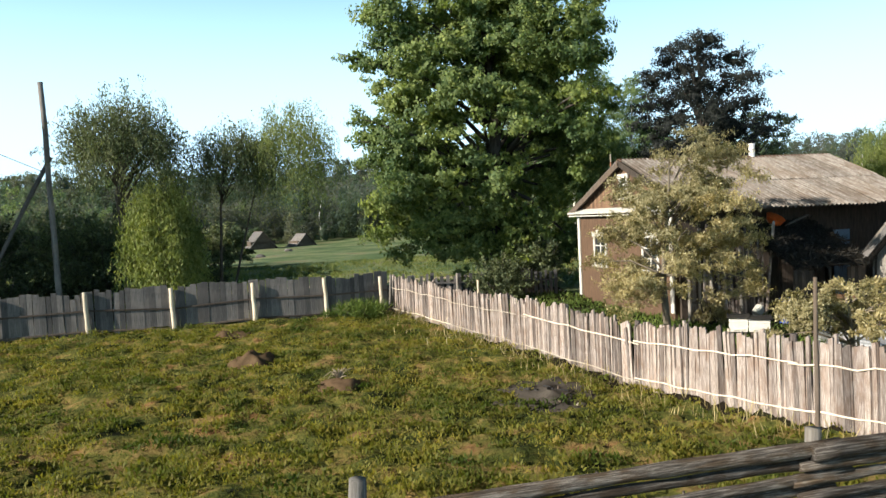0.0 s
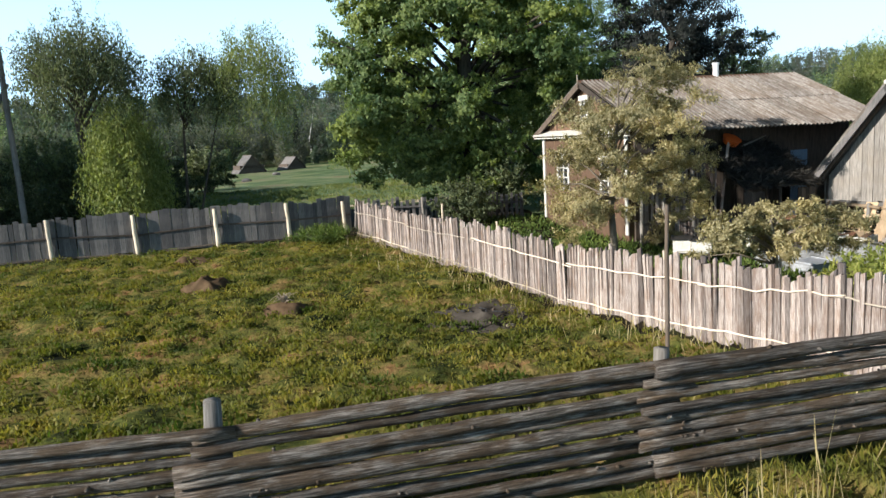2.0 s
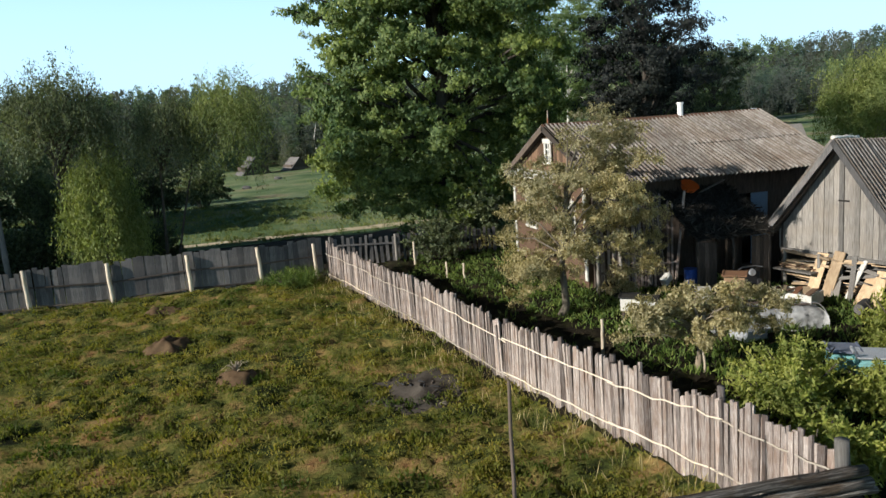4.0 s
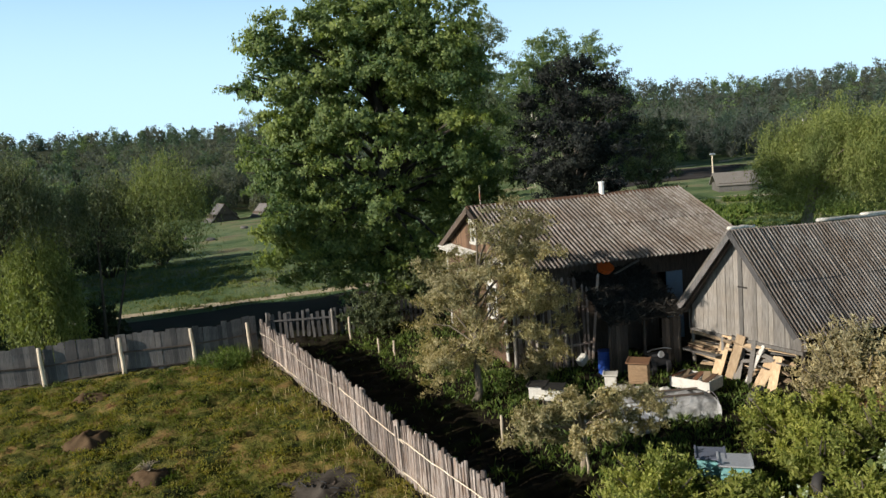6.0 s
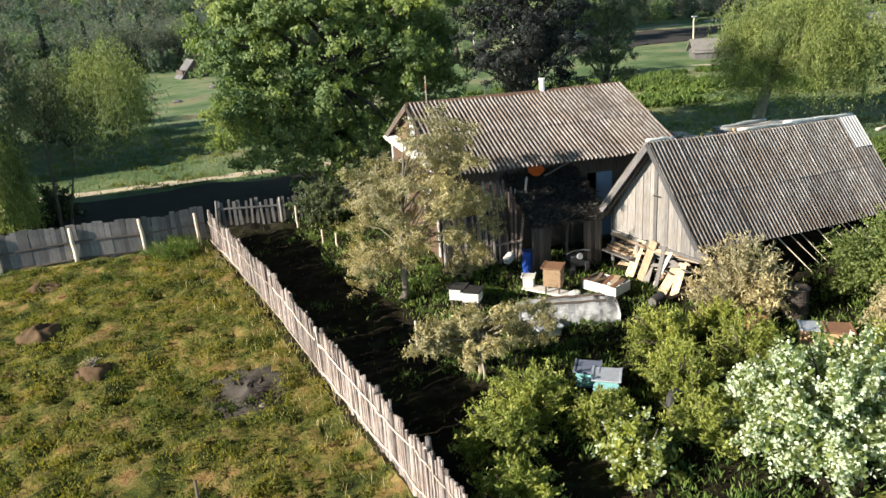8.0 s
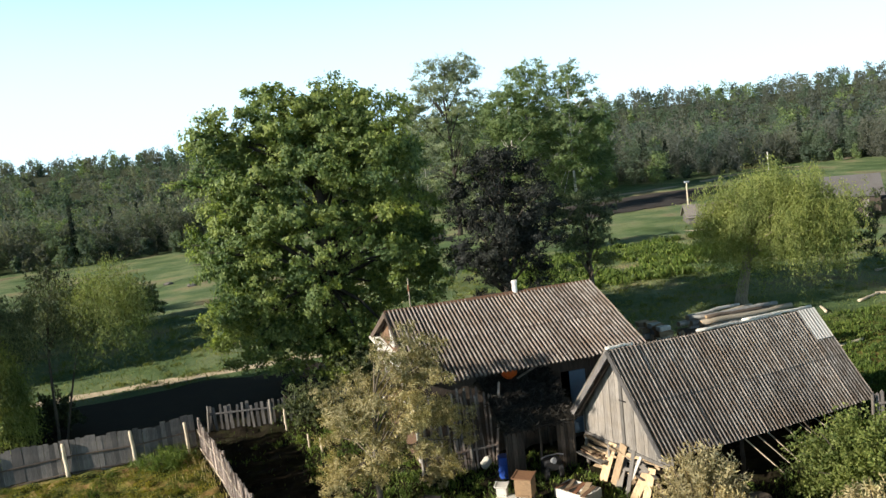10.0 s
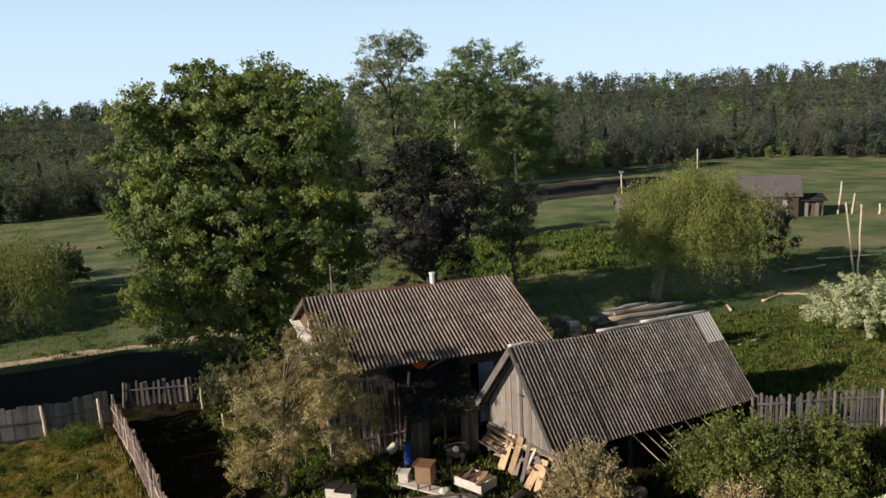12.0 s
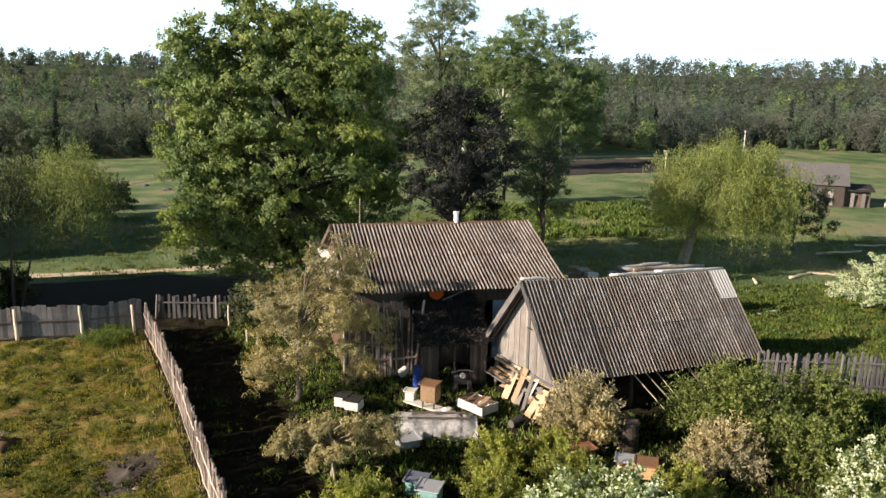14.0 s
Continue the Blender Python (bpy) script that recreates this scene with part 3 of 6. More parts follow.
def willow(name, at, crown_c, crown_r, strands, leaf_l, leaf_w, lmat, r0, label, seed, drop=(0.8, 2.6), per=26, group=""):
    bark = M_PALEBARK if r0 > 0.32 else M_BARK
    rng = np.random.default_rng(seed)
    ob = thing(name, pose(at[0], at[1], height(at[0], at[1]) - 0.05), label, "tree", group)
    lobes = lobes_in(rng, crown_c, crown_r, 26, crown_r[0] * 0.3, -0.1)
    part("trunk", limbs(rng, (0, 0, 0), (crown_c[0] * 0.7, crown_c[1] * 0.7, crown_c[2] + crown_r[2] * 0.6), lobes, r0, 24, 0.2), bark, ob, smooth=True)
    d = rng.normal(size=(strands, 3))
    d[:, 2] = np.abs(d[:, 2]) * 0.9 + 0.05
    d /= np.linalg.norm(d, axis=1)[:, None]
    lump = 0.86 + 0.2 * np.sin(d[:, 0] * 8 + seed) * np.cos(d[:, 1] * 7 + d[:, 2] * 6 + 1) + rng.normal(size=strands) * 0.09
    p0 = np.array(crown_c) + d * np.array(crown_r) * (lump * rng.uniform(0.3, 1.0, strands) ** 0.5)[:, None]
    ln = rng.uniform(drop[0], drop[1], strands)
    ln = np.minimum(ln, p0[:, 2] - 0.25 - 1.6 * r0)
    f = rng.uniform(0, 1, (strands, per))
    sway = rng.normal(size=(strands, 1, 2)) * 0.12
    pts = np.repeat(p0[:, None, :], per, 1)
    pts[:, :, 2] -= f * ln[:, None]
    pts[:, :, :2] += d[:, None, :2] * (f * 0.35)[:, :, None] + sway * f[:, :, None] + rng.normal(size=(strands, per, 2)) * 0.09
    part("crown", leaf_mesh("crown", pts.reshape(-1, 3), leaf_l, leaf_w, rng, lmat, 0.1, 0.7), None, ob)
    return ob


tree("maple_tree", (-4.9, 35.4), (0.2, 0, 7.6), (6.3, 5.7, 7.5), 440, 0.74, 210000, 0.17, 0.11, L_MAPLE, M_BARK, 0.42,
     "tall spreading maple in fresh green leaf behind the house", "tree", 11, -0.98, 70, "",
     [((-4.7, -0.4, 11.9), (1.6, 1.8, 1.6), 24, 0.6), ((2.2, -1.8, 2.0), (2.6, 2.2, 1.7), 36, 0.62), ((-4.1, 0, 10.4), (2.4, 2.6, 2.9), 44, 0.64), ((2.8, 0, 10.0), (2.6, 2.6, 2.8), 33, 0.68), ((-2.2, -0.6, 3.0), (4.0, 3.8, 2.4), 44, 0.72),
      ((0.9, 0, 13.1), (2.3, 2.4, 1.7), 44, 0.56), ((-1.8, 0, 13.0), (1.9, 2.2, 2.0), 28, 0.56), ((-1.4, -2.8, 2.4), (3.4, 2.4, 1.9), 44, 0.64),
      ((4.3, 0, 5.2), (2.5, 2.4, 3.0), 57, 0.68), ((-4.6, -0.5, 6.8), (2.0, 2.4, 2.6), 39, 0.68), ((2.6, -3.4, 11.4), (2.1, 2.0, 2.5), 39, 0.64), ((0.2, -1.5, 10.5), (3.6, 3.0, 3.0), 57, 0.68), ((-4.2, -1.0, 3.9), (2.0, 2.0, 2.0), 36, 0.68)], (0.5, 0.95))
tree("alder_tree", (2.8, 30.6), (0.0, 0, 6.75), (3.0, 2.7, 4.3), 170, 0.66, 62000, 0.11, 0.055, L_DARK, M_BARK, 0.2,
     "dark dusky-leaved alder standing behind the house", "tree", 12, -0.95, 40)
tree("plum_tree", (9.2, 35.4), (0, 0, 5.6), (2.2, 2.0, 2.8), 60, 0.55, 14000, 0.12, 0.07, L_DUSKY, M_BARK, 0.14,
     "greyish small tree behind the house", "tree", 19, -0.9, 26)
tree("poplar_tree", (18.4, 91), (0, 0, 12.1), (6.4, 5.0, 11.6), 190, 1.2, 46000, 0.3, 0.19, L_PALE, M_BARK, 0.3,
     "tall thin-leaved pale poplar at the meadow's far side", "tree", 13, -0.98, 44, "far tall trees", [((-2.2, 0, 20.2), (2.6, 2.6, 2.6), 26, 1.0), ((2.4, 0, 20.6), (2.6, 2.6, 2.6), 26, 1.0), ((-4.6, 0, 15.5), (2.2, 2.4, 3.0), 20, 1.0)], sides=3)
for x, y, h, r, s in ((33.4, 109, 20.9, 5.3, 14), (37.6, 111, 24.8, 5.2, 15), (43.6, 109, 23.0, 5.5, 16), (29.2, 115, 19.6, 5.5, 17), (49.0, 114, 15.6, 4.6, 18)):
    tree("birch_tree", (x, y), (0, 0, h * 0.5), (r * 1.15, r, h * 0.5), 170, 1.35, 36000, 0.34, 0.24, L_FRESH, M_BIRCH, 0.24,
         "tall bright green birch at the meadow's far side", "tree", s, -0.98, 22, "far tall trees", [((0, 0, h * 0.86), (r * 0.75, r * 0.7, h * 0.12), 26, 1.2)], sides=3)
tree("aspen_tree", (17.5, 63.5), (0, 0, 4.0), (3.6, 3.2, 4.0), 50, 0.9, 10000, 0.26, 0.16, L_PALE, M_BARK, 0.18,
     "low pale-leaved tree on the meadow", "tree", 113, -0.98, 20)
willow("willow_tree", (18.4, 35.0), (2.8, 0.4, 4.4), (4.8, 4.4, 4.2), 3400, 0.15, 0.042, L_WILLOW, 0.34, "wide yellow-green weeping willow behind the shed", 21, (0.4, 3.9), 40)
willow("willow_tree", (-18.6, 30.2), (0, 0, 2.9), (1.35, 1.2, 3.0), 760, 0.15, 0.04, L_WILLOW, 0.1, "young yellow-green willow behind the board fence", 22, (1.0, 3.4), 40, "lane willows")
willow("willow_tree", (-16.6, 31.3), (2.6, -0.7, 6.0), (1.7, 1.4, 2.0), 440, 0.12, 0.032, L_LANE, 0.05, "leaning pale yellow-green willow with long hanging twigs by the lane", 23, (0.6, 3.3), 36, "lane willows")
willow("willow_tree", (-16.9, 31.6), (0.7, -0.7, 5.6), (1.7, 1.4, 1.7), 460, 0.12, 0.034, L_DUSKY, 0.07, "dark thin-leaved willow with bare limbs by the lane", 24, (0.4, 2.3), 30, "lane willows")
willow("willow_tree", (-19.9, 30.8), (0.15, -0.4, 5.9), (2.2, 2.0, 2.5), 780, 0.12, 0.036, L_DUSKY, 0.2, "tall round dark old willow with a thin top by the lane", 25, (0.3, 2.3), 36, "lane willows")


# unseen willows added left of view, placed so their shade falls on lane and meadow
for x, y, c, r, k in ((-27.8, 30.6, 5.6, 2.2, 1), (-31.0, 32.4, 6.2, 2.3, 3), (-33.6, 29.5, 6.0, 2.2, 2), (-36.5, 32.6, 6.8, 2.3, 7), (-36.0, 44.0, 6.6, 3.4, 4), (-37.0, 49.0, 6.8, 3.6, 5), (-38.0, 54.5, 6.6, 3.6, 6), (-45.0, 51.0, 6.8, 4.0, 8)):
    willow("willow_tree", (x, y), (0, 0, c), (r, r, c * 0.75), 620, 0.7, 0.44, L_WILLOW, 0.26, "unseen willow added left of view to shade the lane and meadow", 120 + k, (1, 3.6), 16, "lane willows")


def bush(name, at, r, h, n, leaf_l, leaf_w, lmat, label, seed, stems=7, blossom=0, bmat=None, group="", stretch=1.0, lob=0.32, count=22):
    rng = np.random.default_rng(seed)
    ob = thing(name, pose(at[0], at[1], height(at[0], at[1]) - 0.03), label, "bush", group)
    lobes = lobes_in(rng, (0, 0, h * 0.55), (r * stretch, r, h * 0.5), count, r * lob, -0.75)
    bm = bmesh.new()
    for i in rng.permutation(len(lobes))[:stems * 2]:
        e = Vector(lobes[i][0])
        s = Vector((e.x * 0.15, e.y * 0.15, 0))
        m1 = s.lerp(e, 0.5) + Vector((rng.normal() * 0.08, rng.normal() * 0.08, h * 0.08))
        tube(bm, [s, m1, e], [0.035, 0.022, 0.008], 5)
    part("branchwork", bm, bmat or M_BARK, ob, smooth=True)
    m = max(20, n // 45)
    tips = rng.normal(size=(m, 3))
    tips[:, 2] = np.abs(tips[:, 2]) * 1.1 + 0.15
    tips /= np.linalg.norm(tips, axis=1)[:, None]
    far = rng.uniform(0.55, 1.12, m)
    root = np.stack([tips[:, 0] * r * 0.45, tips[:, 1] * r * 0.45, np.zeros(m)], 1) * rng.uniform(0.2, 1, m)[:, None]
    tip = tips * np.array((r * stretch, r, h)) * far[:, None]

    def on_shoots(k):
        i = rng.integers(0, m, k)
        f = rng.uniform(0.25, 1.0, k) ** 0.8
        p = root[i] + (tip[i] - root[i]) * f[:, None]
        p[:, 2] += h * 0.14 * np.sin(f * math.pi)
        p += rng.normal(size=(k, 3)) * (0.13 - 0.1 * f)[:, None] * r * 0.5
        p[:, 2] = np.maximum(p[:, 2], 0.03)
        return p
    def clustered(c):
        """Nine petals round each flower head."""
        return np.repeat(c, 9, 0) + rng.normal(size=(len(c) * 9, 3)) * 0.04
    part("foliage", leaf_mesh("foliage", on_shoots(n), leaf_l, leaf_w, rng, lmat, 0.0, -0.3), None, ob)
    if blossom:
        part("blossom", leaf_mesh("blossom", clustered(on_shoots(blossom // 9)), 0.07, 0.06, rng, L_BLOSSOM, 0.0, -0.1), None, ob, "white blossom")
    return ob


tree("apple_tree", (-5.8, 19.6), (0.7, 0.3, 2.75), (2.75, 2.3, 2.45), 84, 0.46, 70000, 0.085, 0.028, L_APPLE, M_PALEBARK, 0.1,
     "old apple tree with pale grey-green budding leaves before the house", "tree", 31, -0.85, 34, "", [((1.3, 0.5, 4.5), (1.5, 1.2, 0.95), 22, 0.36), ((2.0, 0.3, 2.0), (1.5, 1.3, 1.4), 22, 0.38), ((-0.9, -0.6, 1.3), (1.2, 1.0, 0.9), 14, 0.36)])
tree("apple_tree", (-5.3, 14.1), (0.0, 0, 1.1), (1.9, 1.3, 0.75), 40, 0.3, 22000, 0.08, 0.028, L_APPLE, M_PALEBARK, 0.07,
     "low spreading apple tree in grey-green bud in the garden", "tree", 32, -0.6, 30)
bush("dry_bush", (1.8, 14.6), 1.4, 2.1, 15000, 0.12, 0.035, L_DRY, "tangled straw-coloured budding bush beside the shed", 41, 18, group="garden bushes", lob=0.26, count=34)
bush("lilac_bush", (6.7, 14.4), 2.1, 2.1, 30000, 0.1, 0.055, L_LILAC, "broad leafy green lilac bush by the shed", 42, 14, group="garden bushes", stretch=1.15, lob=0.24, count=44)
bush("lilac_bush", (9.6, 14.2), 1.4, 1.8, 15000, 0.1, 0.055, L_LILAC, "leafy green lilac bush near the yard fence", 43, 10, group="garden bushes", lob=0.26, count=30)
bush("dry_bush", (4.5, 11.8), 1.2, 1.6, 12000, 0.12, 0.035, L_DRY, "straw-coloured budding bush among green bushes", 44, 12, group="garden bushes", lob=0.28, count=26)
bush("currant_bush", (6.8, 11.6), 1.5, 1.5, 14000, 0.1, 0.06, L_LILAC, "rounded green currant bush", 45, 9, group="garden bushes", lob=0.28, count=28)
bush("cherry_bush", (-0.5, 8.9), 1.9, 2.0, 13000, 0.12, 0.08, L_LILAC, "cherry bush covered in white blossom", 46, 14, 42000, group="blossoming bushes", stretch=1.15, lob=0.22, count=44)
bush("cherry_bush", (6.6, 8.9), 1.4, 1.9, 7000, 0.12, 0.08, L_LILAC, "smaller cherry bush in white blossom", 47, 10, 17000, group="blossoming bushes", lob=0.24, count=30)
bush("cherry_bush", (-4.0, 9.6), 0.8, 1.1, 4000, 0.12, 0.07, L_CURRANT, "low cherry bush with scattered white blossom", 48, 8, 1600, group="blossoming bushes")
bush("cherry_bush", (24.6, 25.4), 3.0, 2.9, 6000, 0.16, 0.09, L_LILAC, "large round bush covered in white blossom", 49, 14, 60000, group="blossoming bushes", stretch=1.3, lob=0.24, count=40)
for i, (x, y, r, h) in enumerate([(-6.0, 10.9, 1.05, 1.1), (-4.9, 12.0, 1.1, 1.1), (-3.9, 11.0, 0.8, 0.72), (-1.9, 11.6, 1.0, 1.15), (-1.2, 13.4, 0.95, 1.2), (0.2, 12.1, 1.0, 1.25), (-6.4, 9.3, 0.85, 0.9), (0.7, 13.9, 0.7, 0.95), (-2.5, 9.9, 0.9, 1.0), (2.6, 10.6, 1.0, 1.1)]):
    bush("currant_bush", (x, y), r, h, 7000, 0.1, 0.036, L_CURRANT, "yellow-green currant bush in the garden grass", 60 + i, 9, group="garden bushes", lob=0.27, count=26)
bush("dry_bush", (-3.7, 20.5), 0.55, 1.2, 3000, 0.1, 0.03, L_DRY, "small brown dry bush before the stakes", 78, 6, group="garden bushes")
bush("elder_bush", (-6.9, 29.0), 1.4, 1.7, 7000, 0.11, 0.06, L_DUSKY, "shaggy dull green bush behind the picket fence", 75, 9, group="garden bushes")
bush("elder_bush", (-4.6, 31.4), 1.6, 2.2, 7000, 0.13, 0.08, L_DUSKY, "dull green bush at the back of the house", 76, 9, group="garden bushes")
bush("tall_weeds", (-12.4, 26.7), 1.25, 0.55, 1900, 0.26, 0.02, L_WEED, "clump of tall weeds in the fence corner", 77, 5)


for i, (x, y, r, h) in enumerate(((-17.4, 33.6, 1.3, 1.9), (-19.6, 33.2, 1.5, 2.2), (-22.0, 33.8, 1.6, 2.3), (-24.6, 33.0, 1.6, 2.4), (-20.6, 35.4, 1.5, 2.0), (-23.6, 36.0, 1.6, 2.2))):
    bush("scrub_bush", (x, y), r, h, 5000, 0.14, 0.07, L_SCRUB, "dull dark green scrub beside the lane", 140 + i, 8, group="lane scrub")
for i, (x, y, r, h) in enumerate(((-24.0, 50.0, 2.8, 4.6), (-20.5, 57.0, 2.6, 4.2), (-27.5, 56.0, 3.2, 5.0), (-30.0, 49.0, 3.0, 4.6), (-17.6, 62.0, 2.4, 3.6), (-24.5, 66.0, 3.4, 5.4))):
    bush("scrub_bush", (x, y), r, h, 7000, 0.26, 0.12, L_SCRUB if i % 2 else L_DUSKY, "tall green scrub in the hollow of the meadow", 150 + i, 9, group="meadow scrub")


tree("elder_tree", (29.9, 39.2), (0, 0, 3.0), (3.3, 2.6, 3.0), 70, 0.55, 11000, 0.15, 0.07, L_SCRUB, M_BARK, 0.12,
     "small dark dusky tree in the meadow past the willow", "tree", 160, -0.9, 20)


def woods():
    """The far woods as a few joined masses of leaf clumps."""
    rng = np.random.default_rng(5)
    clumps = {"conifer": [], "leafy": [], "fresh": [], "bare": []}
    trunks = bmesh.new()
    depths = (-2, 2, 7, 13, 21, 32, 46, 62, 80, 102, 130, 165, 205, 250, 300, 350)
    for row, depth in enumerate(depths):
        step = 1.15 * (1 - row * 0.03)
        for a0 in np.arange(-36.0, 62.0, step):
            az = a0 + rng.uniform(-0.6, 0.6)
            a = radians(az)
            r = woods_edge(az) + depth + rng.uniform(-4, 4)
            x, y = math.sin(a) * r - 6, math.cos(a) * r - 2
            z = height(x, y) - (0.3 if row < 11 else 2.2)
            leafy = noise.noise(Vector((x * 0.025, y * 0.025, 3)))
            p = np.clip(np.array([0.04 - 0.06 * leafy, 0.4, 0.1 + 0.2 * leafy, 0.46 - 0.3 * leafy]), 0.02, 1)
            kind = rng.choice(["conifer", "leafy", "fresh", "bare"], p=p / p.sum())
            if row > 6 and kind == "conifer":
                kind = "leafy"
            h = rng.uniform(2.5, 7) if row == 0 else rng.uniform(8.0, 11.5) * (1 + 0.3 * noise.noise(Vector((x * 0.02, y * 0.02, 8))))
            if row >= 11:
                h *= 1.22 if a0 > 0 else 1.08
            n, size = (1300, 0.42) if row < 4 else ((620, 0.6) if row < 7 else ((330, 0.85) if row < 13 else (300, 1.2)))
            if kind == "conifer":
                h *= 1.04
                t = rng.uniform(0, 1, n) ** 1.3
                ang = rng.uniform(0, math.tau, n)
                rad = h * 0.16 * (1 - t) ** 0.8 * (0.75 + 0.25 * np.sin(t * 34)) * rng.uniform(0.3, 1.0, n) ** 0.5
                pts = np.stack([np.cos(ang) * rad, np.sin(ang) * rad, h * (0.04 + 0.96 * t)], 1)
                out = np.stack([np.cos(ang), np.sin(ang), np.full(n, 0.4)], 1)
                long = np.full((n, 1), size)
            else:
                # an upright crown of many lumps, or of steep feathery twigs where the buds are only opening
                wide = h * rng.uniform(0.22, 0.36)
                k = rng.integers(18, 30)
                zc = rng.uniform(0.1, 0.82, k)
                taper = np.sqrt(np.clip(1 - ((zc - 0.45) / 0.52) ** 2, 0.1, 1))
                ang = rng.uniform(0, math.tau, k)
                rr = wide * taper * rng.uniform(0.2, 0.9, k)
                c = np.stack([np.cos(ang) * rr, np.sin(ang) * rr, zc * h], 1)
                rad = wide * rng.uniform(0.22, 0.45, k)
                pick = rng.integers(0, k, n)
                d = rng.normal(size=(n, 3))
                d /= np.linalg.norm(d, axis=1)[:, None]
                tall = 1.5 if kind == "bare" else 1.1
                pts = c[pick] + d * np.array((1, 1, tall)) * (rad[pick] * rng.uniform(0.3, 1.1, n))[:, None]
                pts[:, 2] = np.maximum(pts[:, 2], 0.2)
                out = d
                long = np.full((n, 1), size)
            clumps[kind].append(np.concatenate([pts + np.array((x, y, z)), out, long], 1))
            if 0 < row < 4 and kind != "conifer" and rng.random() < 0.06:
                tube(trunks, [(x, y, z - 0.3), (x + rng.normal() * 0.4, y, z + h * 0.45), (x + rng.normal() * 0.5, y, z + h * 0.9)], [0.13, 0.09, 0.03], 5)
    mats = {"conifer": L_CONIFER, "leafy": L_HAZED_WOODS, "fresh": L_FRESH, "bare": L_HAZED_BARE}
    words = {"conifer": "dark spruces of the far woods", "leafy": "leafing trees of the far woods", "fresh": "bright young birches of the far woods", "bare": "bare trees of the far woods, paled and blued for haze"}
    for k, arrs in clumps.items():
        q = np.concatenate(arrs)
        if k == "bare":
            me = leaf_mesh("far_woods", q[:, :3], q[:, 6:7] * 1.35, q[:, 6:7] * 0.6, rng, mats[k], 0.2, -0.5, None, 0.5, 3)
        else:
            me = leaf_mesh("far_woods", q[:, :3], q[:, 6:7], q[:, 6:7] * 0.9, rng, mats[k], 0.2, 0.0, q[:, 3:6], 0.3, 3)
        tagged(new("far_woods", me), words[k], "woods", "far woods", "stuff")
    tagged(new("woods_trunks", finish(trunks, "woods_trunks", M_BIRCH)), "pale thin trunks at the edge of the woods", "woods", "far woods", "stuff")


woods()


def scatter(name, n, area, lmat, length, width, label, seed, keep=None, hang=-0.6):
    rng = np.random.default_rng(seed)
    x0, x1, y0, y1 = area
    x, y = rng.uniform(x0, x1, n), rng.uniform(y0, y1, n)
    ok = [i for i in range(n) if keep is None or keep(x[i], y[i], rng)]
    pts = np.array([(x[i], y[i], height(x[i], y[i]) - 0.01) for i in ok])
    tagged(new(name, leaf_mesh(name, pts, length, width, rng, lmat, 0.0, hang)), label, "grass", kind="stuff")


def on_lawn(x, y, rng):
    if math.hypot(x + 10.4, y - 16.2) < 0.62 + 0.4 * noise.noise(Vector((x * 2.5, y * 2.5, 6))) or math.hypot(x + 15.85, y - 21.4) < 0.42 or math.hypot(x + 14.1, y - 18.7) < 0.35:
        return False
    return x < fence_x(y) - 0.15 and y < 27.1 and noise.noise(Vector((x * 0.9, y * 0.9, 1))) + rng.normal() * 0.25 > -0.25


def in_garden(x, y, rng):
    # Grass left off beside the fence, so the painted shade strip stays dark.
    if x < fence_x(y) + 3.0 + 1.2 * noise.noise(Vector((x * 0.8, y * 0.8, 2))) and rng.random() < 0.94:
        return False
    return x > fence_x(y) + 0.3 and not (1.0 < x < 11 and 16.2 < y < 21.6) and not (-3.8 < x < 4.2 and y > 21.4)


scatter("lawn_grass", 62000, (-25, -6.8, 8.7, 27.2), L_GRASS, 0.065, 0.02, "short mottled green and yellow lawn grass", 81, on_lawn)
def tussocks(name, n, area, lmat, length, width, label, seed, keep):
    """Tufts: blades leaning out of many small centres."""
    rng = np.random.default_rng(seed)
    x0, x1, y0, y1 = area
    pts = []
    for _ in range(n):
        x, y = rng.uniform(x0, x1), rng.uniform(y0, y1)
        if not keep(x, y, rng):
            continue
        k, s = rng.integers(14, 46), rng.uniform(0.05, 0.2)
        q = rng.normal(size=(k, 2)) * s
        lift = np.exp(-(q ** 2).sum(1) / (s * s)) * s * rng.uniform(0.2, 0.7)
        z = height(x, y)
        pts.append(np.stack([x + q[:, 0], y + q[:, 1], z + lift], 1))
    tagged(new(name, leaf_mesh(name, np.concatenate(pts), length, width, rng, lmat, 0.0, -0.5)), label, "grass", kind="stuff")


tussocks("grass_tufts", 4200, (-25, -6.8, 8.7, 27.2), L_GRASS, 0.085, 0.034, "uneven tufts of green and yellowed grass on the lawn", 181, on_lawn)
tussocks("garden_tufts", 2100, (-11, 16, 7.5, 29.5), L_WEED, 0.18, 0.035, "rank tufts of green garden grass", 182, in_garden)
tussocks("meadow_tufts", 2900, (-34, 40, 28.5, 62), L_MEADOW, 0.2, 0.04, "rough tufts of meadow grass", 183, lambda x, y, r: (y > 38 or x > -3) and (y > 30 or x > 6) and noise.noise(Vector((x * 0.2, y * 0.2, 5))) > -0.1)
tussocks("nettle_patch", 1300, (10, 36, 45.5, 63), L_WEED, 0.5, 0.14, "clumps of rank green nettles behind the house", 184, lambda x, y, r: noise.noise(Vector((x * 0.16, y * 0.16, 6))) + r.normal() * 0.1 > -0.05)
scatter("near_grass", 20000, (-21, -6.5, 5.0, 8.2), L_GRASS, 0.11, 0.02, "rough grass at the foot of the log fence", 82)
scatter("dry_stalks", 150, (-12, -8.0, 6.0, 7.7), L_STRAW, 0.55, 0.012, "dry straw-coloured stalks before the log fence", 83, None, -2.5)
